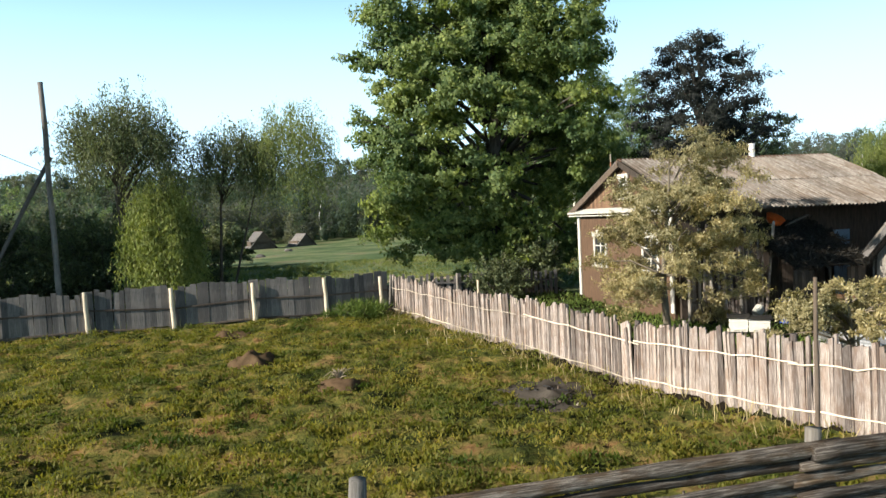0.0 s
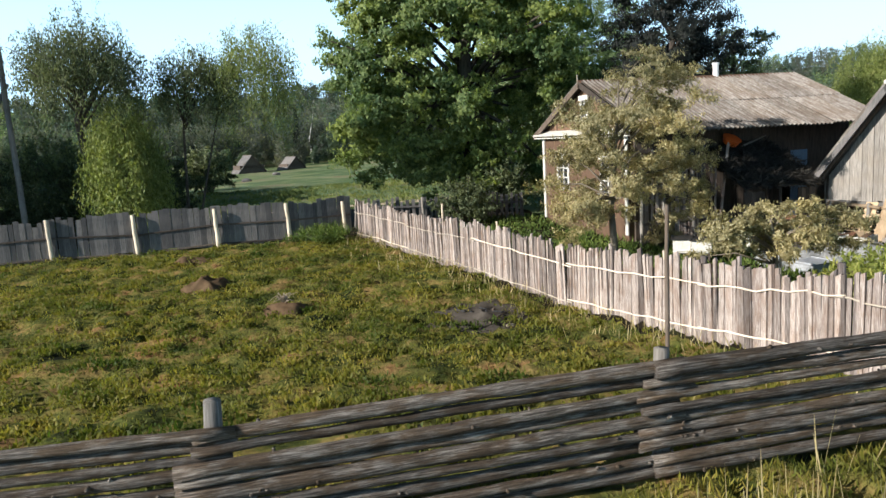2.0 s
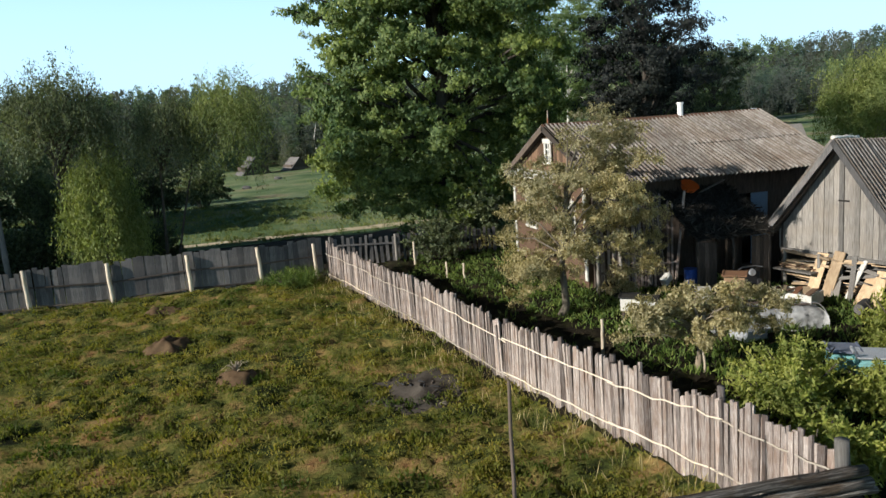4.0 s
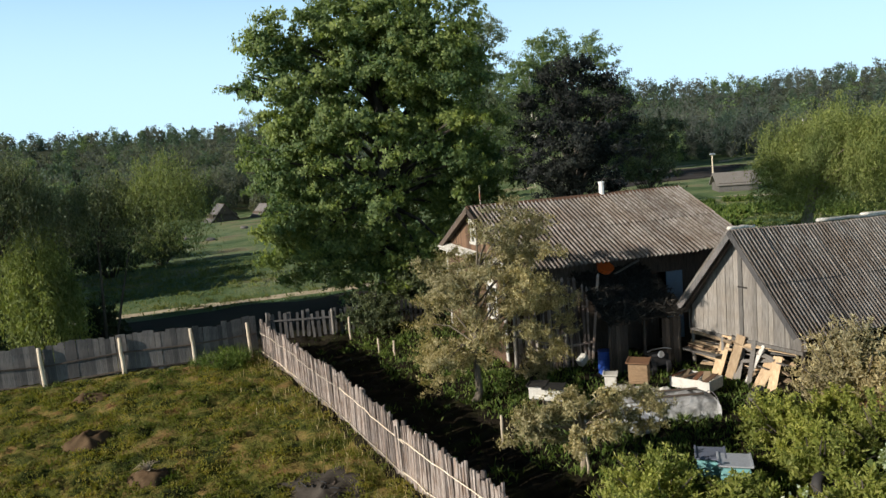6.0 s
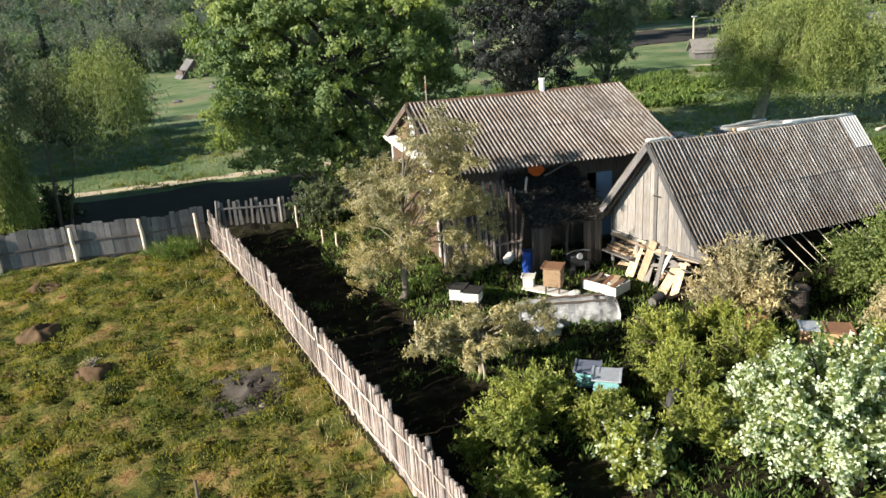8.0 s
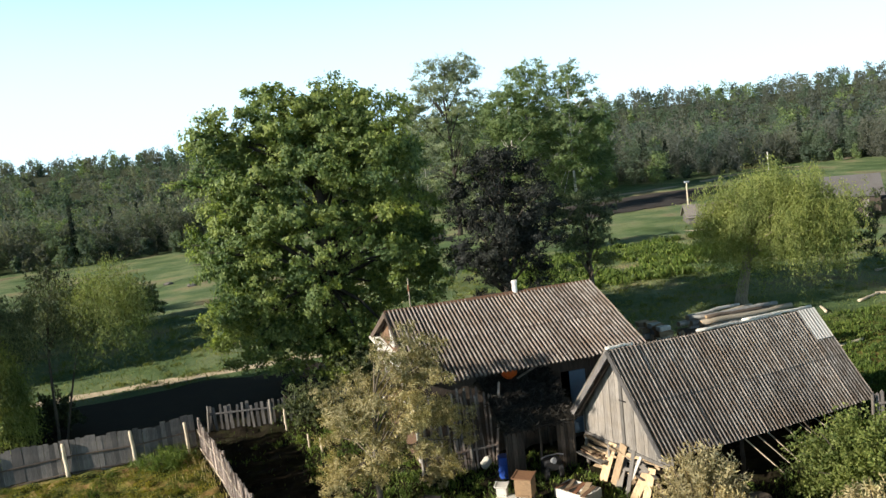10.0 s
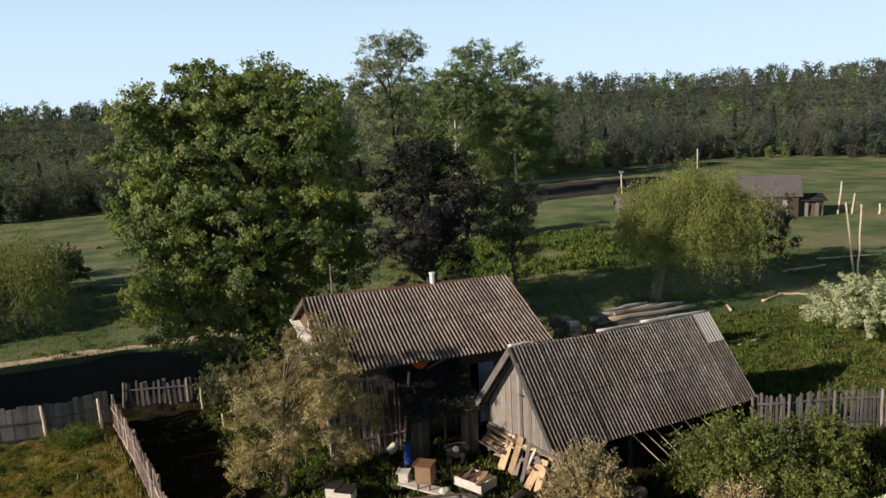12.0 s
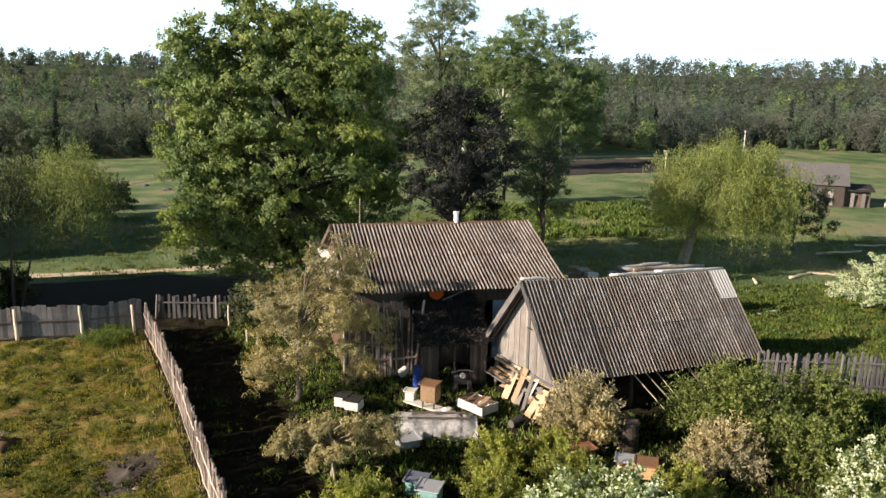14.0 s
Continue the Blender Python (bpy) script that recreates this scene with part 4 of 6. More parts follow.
scatter("fence_straw", 5200, (-12.2, -7.4, 9.0, 27.0), L_STRAW, 0.3, 0.014, "dry pale grass along the foot of the picket fence", 86, lambda x, y, r: 0.08 < fence_x(y) - x < 0.75 * abs(r.normal()) and y > 9, -1.2)
scatter("garden_grass", 56000, (-11, 16, 7.5, 29.5), L_WEED, 0.15, 0.035, "lush uncut garden grass", 84, in_garden)
scatter("meadow_grass", 30000, (-34, 40, 28.5, 62), L_MEADOW, 0.18, 0.05, "green meadow grass beyond the fences", 85, lambda x, y, r: (y > 38 or x > -3) and (y > 30 or x > 6))
scatter("verge_grass", 26000, (9.5, 34, 15.5, 30), L_WEED, 0.16, 0.04, "bright green grass behind the shed", 88, lambda x, y, r: x + 0.8 * y > 28.3)
tussocks("verge_tufts", 1400, (9.5, 34, 15.5, 30), L_WEED, 0.22, 0.045, "rough tufts of bright grass behind the shed", 89, lambda x, y, r: x + 0.8 * y > 28.3)

# ---------------------------------------------------------------- fences
def board_mesh(name, w, h, t, mat, rng, top="flat", wob=0.006):
    bm = bmesh.new()
    k = 0.5 * w
    tops = {"flat": [(-k, h), (k, h + rng.uniform(-0.012, 0.012))], "point": [(-k, h - 0.07), (0, h), (k, h - 0.07)], "slant": [(-k, h - rng.uniform(0, 0.05)), (k, h)]}[top]
    outline = [(-k, 0.0), (k, 0.0)] + [(x, z) for x, z in tops[::-1]]
    mid = [(k + rng.uniform(-wob, wob), h * 0.5)]
    outline = outline[:2] + mid + outline[2:] + [(-k + rng.uniform(-wob, wob), h * 0.5)]
    front = [bm.verts.new((x, -t / 2, z)) for x, z in outline]
    back = [bm.verts.new((x, t / 2, z)) for x, z in outline]
    bm.faces.new(front)
    bm.faces.new(back[::-1])
    for i in range(len(outline)):
        j = (i + 1) % len(outline)
        bm.faces.new((front[j], front[i], back[i], back[j]))
    return finish(bm, name, mat)


def pole_mesh(name, length, r, mat, rng, sides=7, bend=0.015, along="x", segs=5):
    bm = bmesh.new()
    pts, rad = [], []
    for i in range(segs + 1):
        f = i / segs
        o = (rng.normal() * bend, rng.normal() * bend) if 0 < i < segs else (0, 0)
        p = (f * length, o[0], o[1]) if along == "x" else (o[0], o[1], f * length)
        pts.append(p)
        rad.append(r * (1.08 - 0.22 * f) * rng.uniform(0.93, 1.07))
    tube(bm, pts, rad, sides)
    return finish(bm, name, mat, True)


def along(a, b, z, lift=0.0):
    """A pose at a that turns x towards b."""
    d = Vector(b) - Vector(a)
    return Matrix.Translation(a) @ d.to_track_quat("X", "Z").to_matrix().to_4x4()


def picket_fence():
    rng = np.random.default_rng(101)
    ob = thing("picket_fence", pose(0, 0, 0), "weathered fence of thin upright split poles with two pale rails", "fence")
    widths = [0.045, 0.05, 0.055, 0.06, 0.065, 0.07, 0.075, 0.08, 0.088, 0.095, 0.105, 0.115] * 2
    meshes = [(w, board_mesh("picket", w, rng.uniform(1.25, 1.36), rng.uniform(0.022, 0.04), M_PICKET, rng, "slant", 0.01)) for w in widths]
    pts = [Vector(p) for p in FENCE]
    for a, b in zip(pts, pts[1:]):
        L, run = (b - a).length, 0.0
        ang = math.degrees(math.atan2(b.y - a.y, b.x - a.x))
        while run < L:
            w, me = meshes[rng.integers(len(meshes))]
            p = a.lerp(b, (run + w * 0.5) / L)
            run += w * rng.uniform(0.74, 0.88)
            part("picket", me, None, ob, m=pose(p.x + rng.normal() * 0.007, p.y, height(p.x, p.y) - 0.06 + rng.normal() * 0.02, rng.normal() * 1.0, rng.normal() * 1.0, ang + rng.normal() * 6))
        nrm = Vector((b.y - a.y, -(b.x - a.x))).normalized()
        if nrm.x > 0:
            nrm = -nrm
        for zz in (0.92, 0.2):
            pa, pb = a + nrm * 0.045, b + nrm * 0.045
            pa3 = Vector((pa.x, pa.y, height(a.x, a.y) + zz + rng.normal() * 0.03))
            pb3 = Vector((pb.x, pb.y, height(b.x, b.y) + zz + rng.normal() * 0.03))
            part("rail", pole_mesh("rail", (pb3 - pa3).length + 0.15, 0.014, M_RAIL, rng, 6, 0.016, segs=9), None, ob, "pale peeled pole", m=along(pa3, pb3, 0))
        q = a - nrm * 0.07
        part("post", pole_mesh("post", 1.4, 0.06, M_PICKET, rng, 8, 0.01, "z"), None, ob, m=pose(q.x, q.y, height(q.x, q.y) - 0.1))


def board_fence():
    rng = np.random.default_rng(102)
    ob = thing("board_fence", pose(0, 0, 0), "grey weathered board fence with pale round posts", "fence")
    line = [Vector((-11.3, 27.95)), Vector((-13.4, 27.5)), Vector((-15.7, 27.48)), Vector((-18.15, 27.5)), Vector((-20.6, 27.45)), Vector((-23.1, 27.4)), Vector((-25.6, 27.3))]
    meshes = [board_mesh("board", rng.uniform(0.13, 0.2), rng.uniform(1.255, 1.285), 0.022, M_BOARD, rng, "flat") for _ in range(10)]
    for i, (a, b) in enumerate(zip(line, line[1:])):
        ang = math.degrees(math.atan2(b.y - a.y, b.x - a.x))
        n = int((b - a).length / 0.165)
        for j in range(n):
            p = a.lerp(b, (j + 0.5) / n)
            part("board", meshes[rng.integers(len(meshes))], None, ob, m=pose(p.x, p.y + rng.normal() * 0.004, height(p.x, p.y) + 0.04 + rng.normal() * 0.015, 0, rng.normal() * 0.7, ang))
        for zz in (0.1, 0.72):
            bm = bmesh.new()
            box(bm, (0, -0.018, -0.028), ((b - a).length, 0.018, 0.028), 0.006)
            part("rail", bm, M_OLDWOOD, ob, "dark wooden rail", m=along(Vector((a.x, a.y - 0.03, height(a.x, a.y) + zz)), Vector((b.x, b.y - 0.03, height(b.x, b.y) + zz)), 0))
        lean = rng.normal() * 1.2
        part("post", pole_mesh("post", 1.34 + rng.uniform(-0.05, 0.08), 0.07, M_POST, rng, 9, 0.006, "z"), None, ob, "pale round post",
             m=pose(b.x, b.y - 0.102, height(b.x, b.y) - 0.05, lean, -2 + lean, 0))
    part("post", pole_mesh("post", 1.3, 0.06, M_POST, rng, 9, 0.006, "z"), None, ob, "pale round post", m=pose(-11.55, 27.6, height(-11.55, 27.6) - 0.05, 0, -2, 0))


def log_mesh(length, r, rng):
    """A trimmed trunk along x: bent, tapered, with knots and stubs of cut branches."""
    bm = bmesh.new()
    segs = 16
    pts, rad = [], []
    by, bz = rng.normal(size=2) * 0.014
    for i in range(segs + 1):
        f = i / segs
        s = math.sin(f * math.pi)
        pts.append((f * length, by * s + rng.normal() * 0.004, bz * s + rng.normal() * 0.004))
        rad.append(r * (1.12 - 0.26 * f) * rng.uniform(0.9, 1.1))
    tube(bm, pts, rad, 9)
    for _ in range(rng.integers(5, 10)):
        f = rng.uniform(0.04, 0.96)
        a = rng.uniform(-2.4, 0.6)
        d = Vector((rng.normal() * 0.3, math.sin(a), math.cos(a) * 0.6)).normalized()
        p = Vector((f * length, by * math.sin(f * math.pi), bz * math.sin(f * math.pi)))
        k = rng.uniform(0.008, 0.017)
        tube(bm, [p + d * r * 0.5, p + d * (r + rng.uniform(0.008, 0.035))], [k * 1.5, k], 5)
    return finish(bm, "log", M_LOG, True)


def log_fence():
    rng = np.random.default_rng(103)
    ob = thing("log_fence", pose(0, 0, 0), "low fence of stacked horizontal grey logs between stout posts", "fence")
    posts = [(-23.2, 9.3), (-19.2, 9.0), (-15.14, 8.62), (-11.12, 8.4), (-7.35, 8.15)]
    for x, y in posts:
        part("post", pole_mesh("post", 1.4 if x == -11.12 else 1.55, 0.085, M_GABLE, rng, 10, 0.006, "z"), None, ob, "stout weathered post", m=pose(x, y, height(x, y) - 0.18 + rng.normal() * 0.02, rng.normal() * 1.5, rng.normal() * 1.5, 0))
    part("thin_pole", pole_mesh("thin_pole", 2.6, 0.022, M_OLDWOOD, rng, 7, 0.008, "z"), None, ob, "thin dark upright pole", m=pose(-11.0, 8.47, height(-11.0, 8.47) - 0.05, 0, 0.6, 0))
    for (xa, ya), (xb, yb) in zip(posts, posts[1:]):
        za, zb = height(xa, ya - 0.1) + 0.03, height(xb, yb - 0.1) + 0.03
        radii = [rng.uniform(0.04, 0.07) for _ in range(9)]
        gap = 1.12 / (2 * sum(radii))
        for r in radii:
            za += r * gap
            zb += r * gap
            a = Vector((xa - 0.12 - rng.uniform(0, 0.2), ya - 0.14 + rng.normal() * 0.025, za + rng.normal() * 0.012))
            b = Vector((xb + 0.12 + rng.uniform(0, 0.2), yb - 0.14 + rng.normal() * 0.025, zb + rng.normal() * 0.012))
            if rng.random() < 0.5:
                a, b = b, a
            part("log", log_mesh((b - a).length, r, rng), None, ob, m=along(a, b, 0))
            za += r * gap
            zb += r * gap


def stake_fence(name, line, gap, w, h, mat, label, seed, rails=(0.3, 0.85), top="point"):
    rng = np.random.default_rng(seed)
    ob = thing(name, pose(0, 0, 0), label, "fence")
    meshes = [board_mesh("picket", w * rng.uniform(0.8, 1.2), h * rng.uniform(0.92, 1.06), 0.022, mat, rng, top) for _ in range(8)]
    pts = [Vector(p) for p in line]
    for a, b in zip(pts, pts[1:]):
        n = max(1, int((b - a).length / gap))
        ang = math.degrees(math.atan2(b.y - a.y, b.x - a.x))
        for i in range(n):
            p = a.lerp(b, (i + 0.5) / n)
            part("picket", meshes[rng.integers(len(meshes))], None, ob, m=pose(p.x, p.y, height(p.x, p.y) + rng.normal() * 0.025, rng.normal() * 1.5, rng.normal() * 2.2, ang))
        for zz in rails:
            bm = bmesh.new()
            box(bm, (0, -0.02, -0.035), ((b - a).length, 0.02, 0.035), 0.006)
            part("rail", bm, mat, ob, m=along(Vector((a.x, a.y - 0.035, height(a.x, a.y) + zz)), Vector((b.x, b.y - 0.035, height(b.x, b.y) + zz)), 0))
        part("post", pole_mesh("post", h + 0.1, 0.055, M_GABLE, rng, 8, 0.006, "z"), None, ob, "pale round post", m=pose(a.x, a.y - 0.09, height(a.x, a.y) - 0.05, 0, rng.normal() * 2, 0))


# ---------------------------------------------------------------- corrugated roofs
def sheet_mesh(waves, pitch, length, mat, amp=0.044):
    n = waves * 6
    verts, faces = [], []
    for j, yy in enumerate((0.0, length * 0.5, length)):
        for i in range(n + 1):
            x = i * pitch / 6
            verts.append((x, yy, amp * math.cos(math.tau * x / pitch)))
    k = n + 1
    for j in range(2):
        for i in range(n):
            faces.append((j * k + i, j * k + i + 1, (j + 1) * k + i + 1, (j + 1) * k + i))
    return mesh_from("roof_sheet", verts, faces, mat, True)


def slope_sheets(parent, origin, u, down, total_u, total_d, mat, rng, sag=0.0, rows=2, lift=0.03):
    """Sheets laid from the eave up; origin at the ridge's start, u along the ridge, down the slope."""
    u, down = Vector(u).normalized(), Vector(down).normalized()
    nrm = u.cross(down)
    if nrm.z < 0:
        nrm = -nrm
    pitch, waves = 0.15, 7
    cols = max(1, round(total_u / (pitch * waves)))
    wave_p = total_u / cols / waves
    rl = total_d / rows
    me = sheet_mesh(waves, wave_p, rl + 0.12, mat)
    flip = u.cross(down).dot(nrm) < 0
    for c in range(cols):
        for r in range(rows):
            f = (c + 0.5) / cols
            p = Vector(origin) + u * (c * waves * wave_p) + down * (r * rl) + nrm * (lift + 0.012 * (rows - 1 - r) + rng.normal() * 0.003)
            p.z -= sag * math.sin(f * math.pi)
            basis = Matrix((u, down, nrm)).transposed().to_4x4()
            tilt = Matrix.Rotation(rng.normal() * 0.004, 4, "X")
            part("roof_sheet", me, None, parent, m=Matrix.Translation(p) @ basis @ tilt)


def ridge_cap(parent, a, b, mat, w=0.16):
    a, b = Vector(a), Vector(b)
    bm = bmesh.new()
    L = (b - a).length
    for s in (-1, 1):
        box(bm, (0, 0, 0), (L, w, 0.015), 0.0, Matrix.Rotation(radians(-38 * s), 4, "X") @ Matrix.Scale(s, 4, (0, 1, 0)))
    bmesh.ops.recalc_face_normals(bm, faces=bm.faces)
    part("ridge_cap", bm, mat, parent, "rusty ridge cap", m=along(a, b, 0))


def house():
    rng = np.random.default_rng(201)
    z0 = -0.3
    ob = thing("house", pose(0, 0, 0), "low wooden village house with grey corrugated slate roof and white trim", "house")
    X0, X1, Y0, Y1, EZ, RZ, RY = -3.72, 3.9, 22.25, 28.5, 3.1, 4.7, 25.0
    RX0, RX1 = -4.0, 4.15
    # walls with thickness, gable openings cut as separate framed windows set into real holes
    def wall(name, m, width, h, holes, mat, tri=None):
        """A plank wall in its own x-z plane, holes as (x0, z0, x1, z1)."""
        xs = sorted({0.0, width, *[v for q in holes for v in (q[0], q[2])]})
        zs = sorted({0.0, h, *[v for q in holes for v in (q[1], q[3])]})
        bm = bmesh.new()
        v = {(i, j, s): bm.verts.new((x, s * 0.09, z)) for i, x in enumerate(xs) for j, z in enumerate(zs) for s in (-1, 1)}

        def full(i, j):
            if not (0 <= i < len(xs) - 1 and 0 <= j < len(zs) - 1):
                return False
            cx, cz = (xs[i] + xs[i + 1]) / 2, (zs[j] + zs[j + 1]) / 2
            return not any(q[0] < cx < q[2] and q[1] < cz < q[3] for q in holes)
        for i in range(len(xs) - 1):
            for j in range(len(zs) - 1):
                if not full(i, j):
                    continue
                c = [(i, j), (i + 1, j), (i + 1, j + 1), (i, j + 1)]
                bm.faces.new([v[(*p, -1)] for p in c])
                bm.faces.new([v[(*p, 1)] for p in c[::-1]])
                for k, (ni, nj) in enumerate(((i, j - 1), (i + 1, j), (i, j + 1), (i - 1, j))):
                    if not full(ni, nj):
                        a, b = c[k], c[(k + 1) % 4]
                        bm.faces.new((v[(*b, -1)], v[(*a, -1)], v[(*a, 1)], v[(*b, 1)]))
        return part(name, bm, mat, ob, m=m)
    win_y = 26.85
    # gable end towards the lawn; local x runs from back to front
    wall("wall", pose(X0, Y1, z0, 0, 0, -90), Y1 - Y0, EZ - z0, [(Y1 - 27.25, 1.5, Y1 - 26.45, 2.5), (Y1 - 23.9, 1.5, Y1 - 23.1, 2.5)], M_HOUSEWOOD)
    wall("wall", pose(X1, Y1, z0, 0, 0, -90), Y1 - Y0, EZ - z0, [], M_OLDWOOD)
    wall("wall", pose(X0 + 0.09, Y0, z0), X1 - X0 - 0.18, EZ - z0, [(5.05, 0.25, 5.75, 2.5)], M_OLDWOOD)
    wall("wall", pose(X0 + 0.09, Y1, z0), X1 - X0 - 0.18, EZ - z0, [], M_OLDWOOD)
    # cladding boards on the gable end
    # upper gable: one board after another, cut to the slope
    slope = (RZ - 3.03) / 4.05
    y = Y0 - 0.05
    while y < Y1 + 0.05:
        top = RZ - 0.12 - abs(y + 0.08 - RY) * slope
        bot = EZ + 0.02
        if top > bot + 0.05:
            segs = [(bot, top)]
            if 24.75 < y + 0.08 < 25.35:
                segs = [(bot, 3.5), (4.14, top)]
            for sa, sb in segs:
                if sb > sa + 0.04:
                    bm = bmesh.new()
                    box(bm, (-0.012, 0, 0), (0.012, 0.152, sb - sa), 0.003)
                    part("board", bm, M_HOUSEWOOD, ob, m=pose(X0 - 0.03 + rng.normal() * 0.002, y, sa))
        y += 0.16
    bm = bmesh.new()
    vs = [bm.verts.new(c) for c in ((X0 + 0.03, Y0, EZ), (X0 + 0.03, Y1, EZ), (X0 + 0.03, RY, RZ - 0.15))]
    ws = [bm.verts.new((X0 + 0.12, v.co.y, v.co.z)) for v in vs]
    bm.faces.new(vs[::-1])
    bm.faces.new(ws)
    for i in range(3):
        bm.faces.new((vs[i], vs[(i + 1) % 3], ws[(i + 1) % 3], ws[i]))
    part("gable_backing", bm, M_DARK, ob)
    bm = bmesh.new()
    vs = [bm.verts.new(c) for c in ((X1, Y0, EZ), (X1, Y1, EZ), (X1, RY, RZ - 0.15))]
    ws = [bm.verts.new((X1 + 0.08, v.co.y, v.co.z)) for v in vs]
    bm.faces.new(vs[::-1])
    bm.faces.new(ws)
    for i in range(3):
        bm.faces.new((vs[i], vs[(i + 1) % 3], ws[(i + 1) % 3], ws[i]))
    part("gable", bm, M_OLDWOOD, ob)
    # white pent cornice under the gable
    bm = bmesh.new()
    box(bm, (0, 0, 0), (0.36, Y1 - Y0 + 0.9, 0.05), 0.01, pose(X0 - 0.36, Y0 - 0.45, EZ - 0.1, 0, -24, 0))
    part("cornice", bm, M_WHITE, ob, "white sloping cornice")
    bm = bmesh.new()
    box(bm, (X0 - 0.33, Y0 - 0.4, EZ - 0.18), (X0 - 0.1, Y1 + 0.4, EZ - 0.14), 0.008)
    part("soffit", bm, M_WHITE, ob, "white boarded soffit")
    # corner boards
    for yy in (Y1 - 0.1, Y0 - 0.04):
        bm = bmesh.new()
        box(bm, (X0 - 0.15, yy, z0 + 0.3), (X0 - 0.1, yy + 0.16, EZ - 0.2), 0.006)
        part("corner_board", bm, M_WHITE, ob, "white corner board")

    def window(yc, za, zb, w, carved=True):
        bm = bmesh.new()
        x = X0 - 0.13
        f = 0.1
        for lo, hi in (((x, yc - w / 2 - f, za), (x + 0.05, yc - w / 2, zb)), ((x, yc + w / 2, za), (x + 0.05, yc + w / 2 + f, zb)), ((x - 0.02, yc - w / 2 - f - 0.05, zb), (x + 0.05, yc + w / 2 + f + 0.05, zb + 0.16)), ((x - 0.03, yc - w / 2 - f - 0.05, za - 0.09), (x + 0.05, yc + w / 2 + f + 0.05, za))):
            box(bm, lo, hi, 0.008)
        if carved:
            for s in (-1, 1):
                box(bm, (x - 0.01, yc + s * 0.2 - 0.1, zb + 0.16), (x + 0.03, yc + s * 0.2 + 0.1, zb + 0.24), 0.02)
        wf = part("window", bm, M_WHITE, ob, "white carved window surround")
        bm = bmesh.new()
        box(bm, (x + 0.06, yc - w / 2, za), (x + 0.075, yc + w / 2, zb))
        part("pane", bm, M_GLASS, wf)
        bm = bmesh.new()
        box(bm, (x + 0.03, yc - 0.025, za), (x + 0.058, yc + 0.025, zb), 0.004)
        for zz in (za + (zb - za) * 0.36, za + (zb - za) * 0.68):
            box(bm, (x + 0.032, yc - w / 2, zz - 0.02), (x + 0.056, yc + w / 2, zz + 0.02), 0.004)
        part("glazing_bar", bm, M_WHITE, wf)
    window(win_y, z0 + 1.5, z0 + 2.5, 0.8)
    window(23.5, z0 + 1.5, z0 + 2.5, 0.8)
    window(25.05, 3.52, 4.12, 0.36, False)
    # door and window of the yard side
    bm = bmesh.new()
    box(bm, (1.72, Y0 - 0.14, z0 + 0.25), (2.32, Y0 - 0.1, z0 + 2.5), 0.006)
    box(bm, (1.8, Y0 - 0.16, z0 + 2.0), (2.24, Y0 - 0.14, z0 + 2.14), 0.004)
    part("door", bm, M_BLUEGREY, ob, "faded blue-grey plank door")
    # roof
    roof = part("roof", bmesh.new(), M_DARK, ob, "grey corrugated slate roof")
    sl = math.hypot(4.05, RZ - 3.03)
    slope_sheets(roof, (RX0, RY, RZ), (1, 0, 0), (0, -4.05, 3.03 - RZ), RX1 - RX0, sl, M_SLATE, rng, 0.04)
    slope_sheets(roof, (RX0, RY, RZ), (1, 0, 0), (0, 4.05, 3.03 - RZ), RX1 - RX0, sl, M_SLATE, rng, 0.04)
    for s in (-1, 1):
        bm = bmesh.new()
        box(bm, (RX0 + 0.02, 0, -0.06), (RX1 - 0.02, sl - 0.05, -0.02), 0.0, Matrix.Translation((0, RY, RZ)) @ Matrix.Rotation(math.atan2(3.03 - RZ, 4.05) * s, 4, "X") @ Matrix.Scale(s, 4, (0, 1, 0)))
        bmesh.ops.recalc_face_normals(bm, faces=bm.faces)
        part("roof_boarding", bm, M_OLDWOOD, ob, "dark roof boarding")
        for xx in (RX0 - 0.03, RX1):
            bm = bmesh.new()
            box(bm, (xx, 0, -0.17), (xx + 0.03, sl, 0.02), 0.004, Matrix.Translation((0, RY, RZ)) @ Matrix.Rotation(math.atan2(3.03 - RZ, 4.05) * s, 4, "X") @ Matrix.Scale(s, 4, (0, 1, 0)))
            bmesh.ops.recalc_face_normals(bm, faces=bm.faces)
            part("bargeboard", bm, M_OLDWOOD, ob, "dark brown bargeboard")
    ridge_cap(ob, (RX0 - 0.02, RY, RZ + 0.055), (RX1 + 0.02, RY, RZ + 0.055), M_RIDGE)
    bm = bmesh.new()
    tube(bm, [(1.06, RY, RZ - 0.25), (1.06, RY, RZ + 0.44)], [0.1, 0.095], 12)
    tube(bm, [(1.06, RY, RZ + 0.4), (1.06, RY, RZ + 0.47)], [0.115, 0.115], 12)
    part("chimney", bm, M_CHIM, ob, "whitewashed chimney pipe", smooth=False)


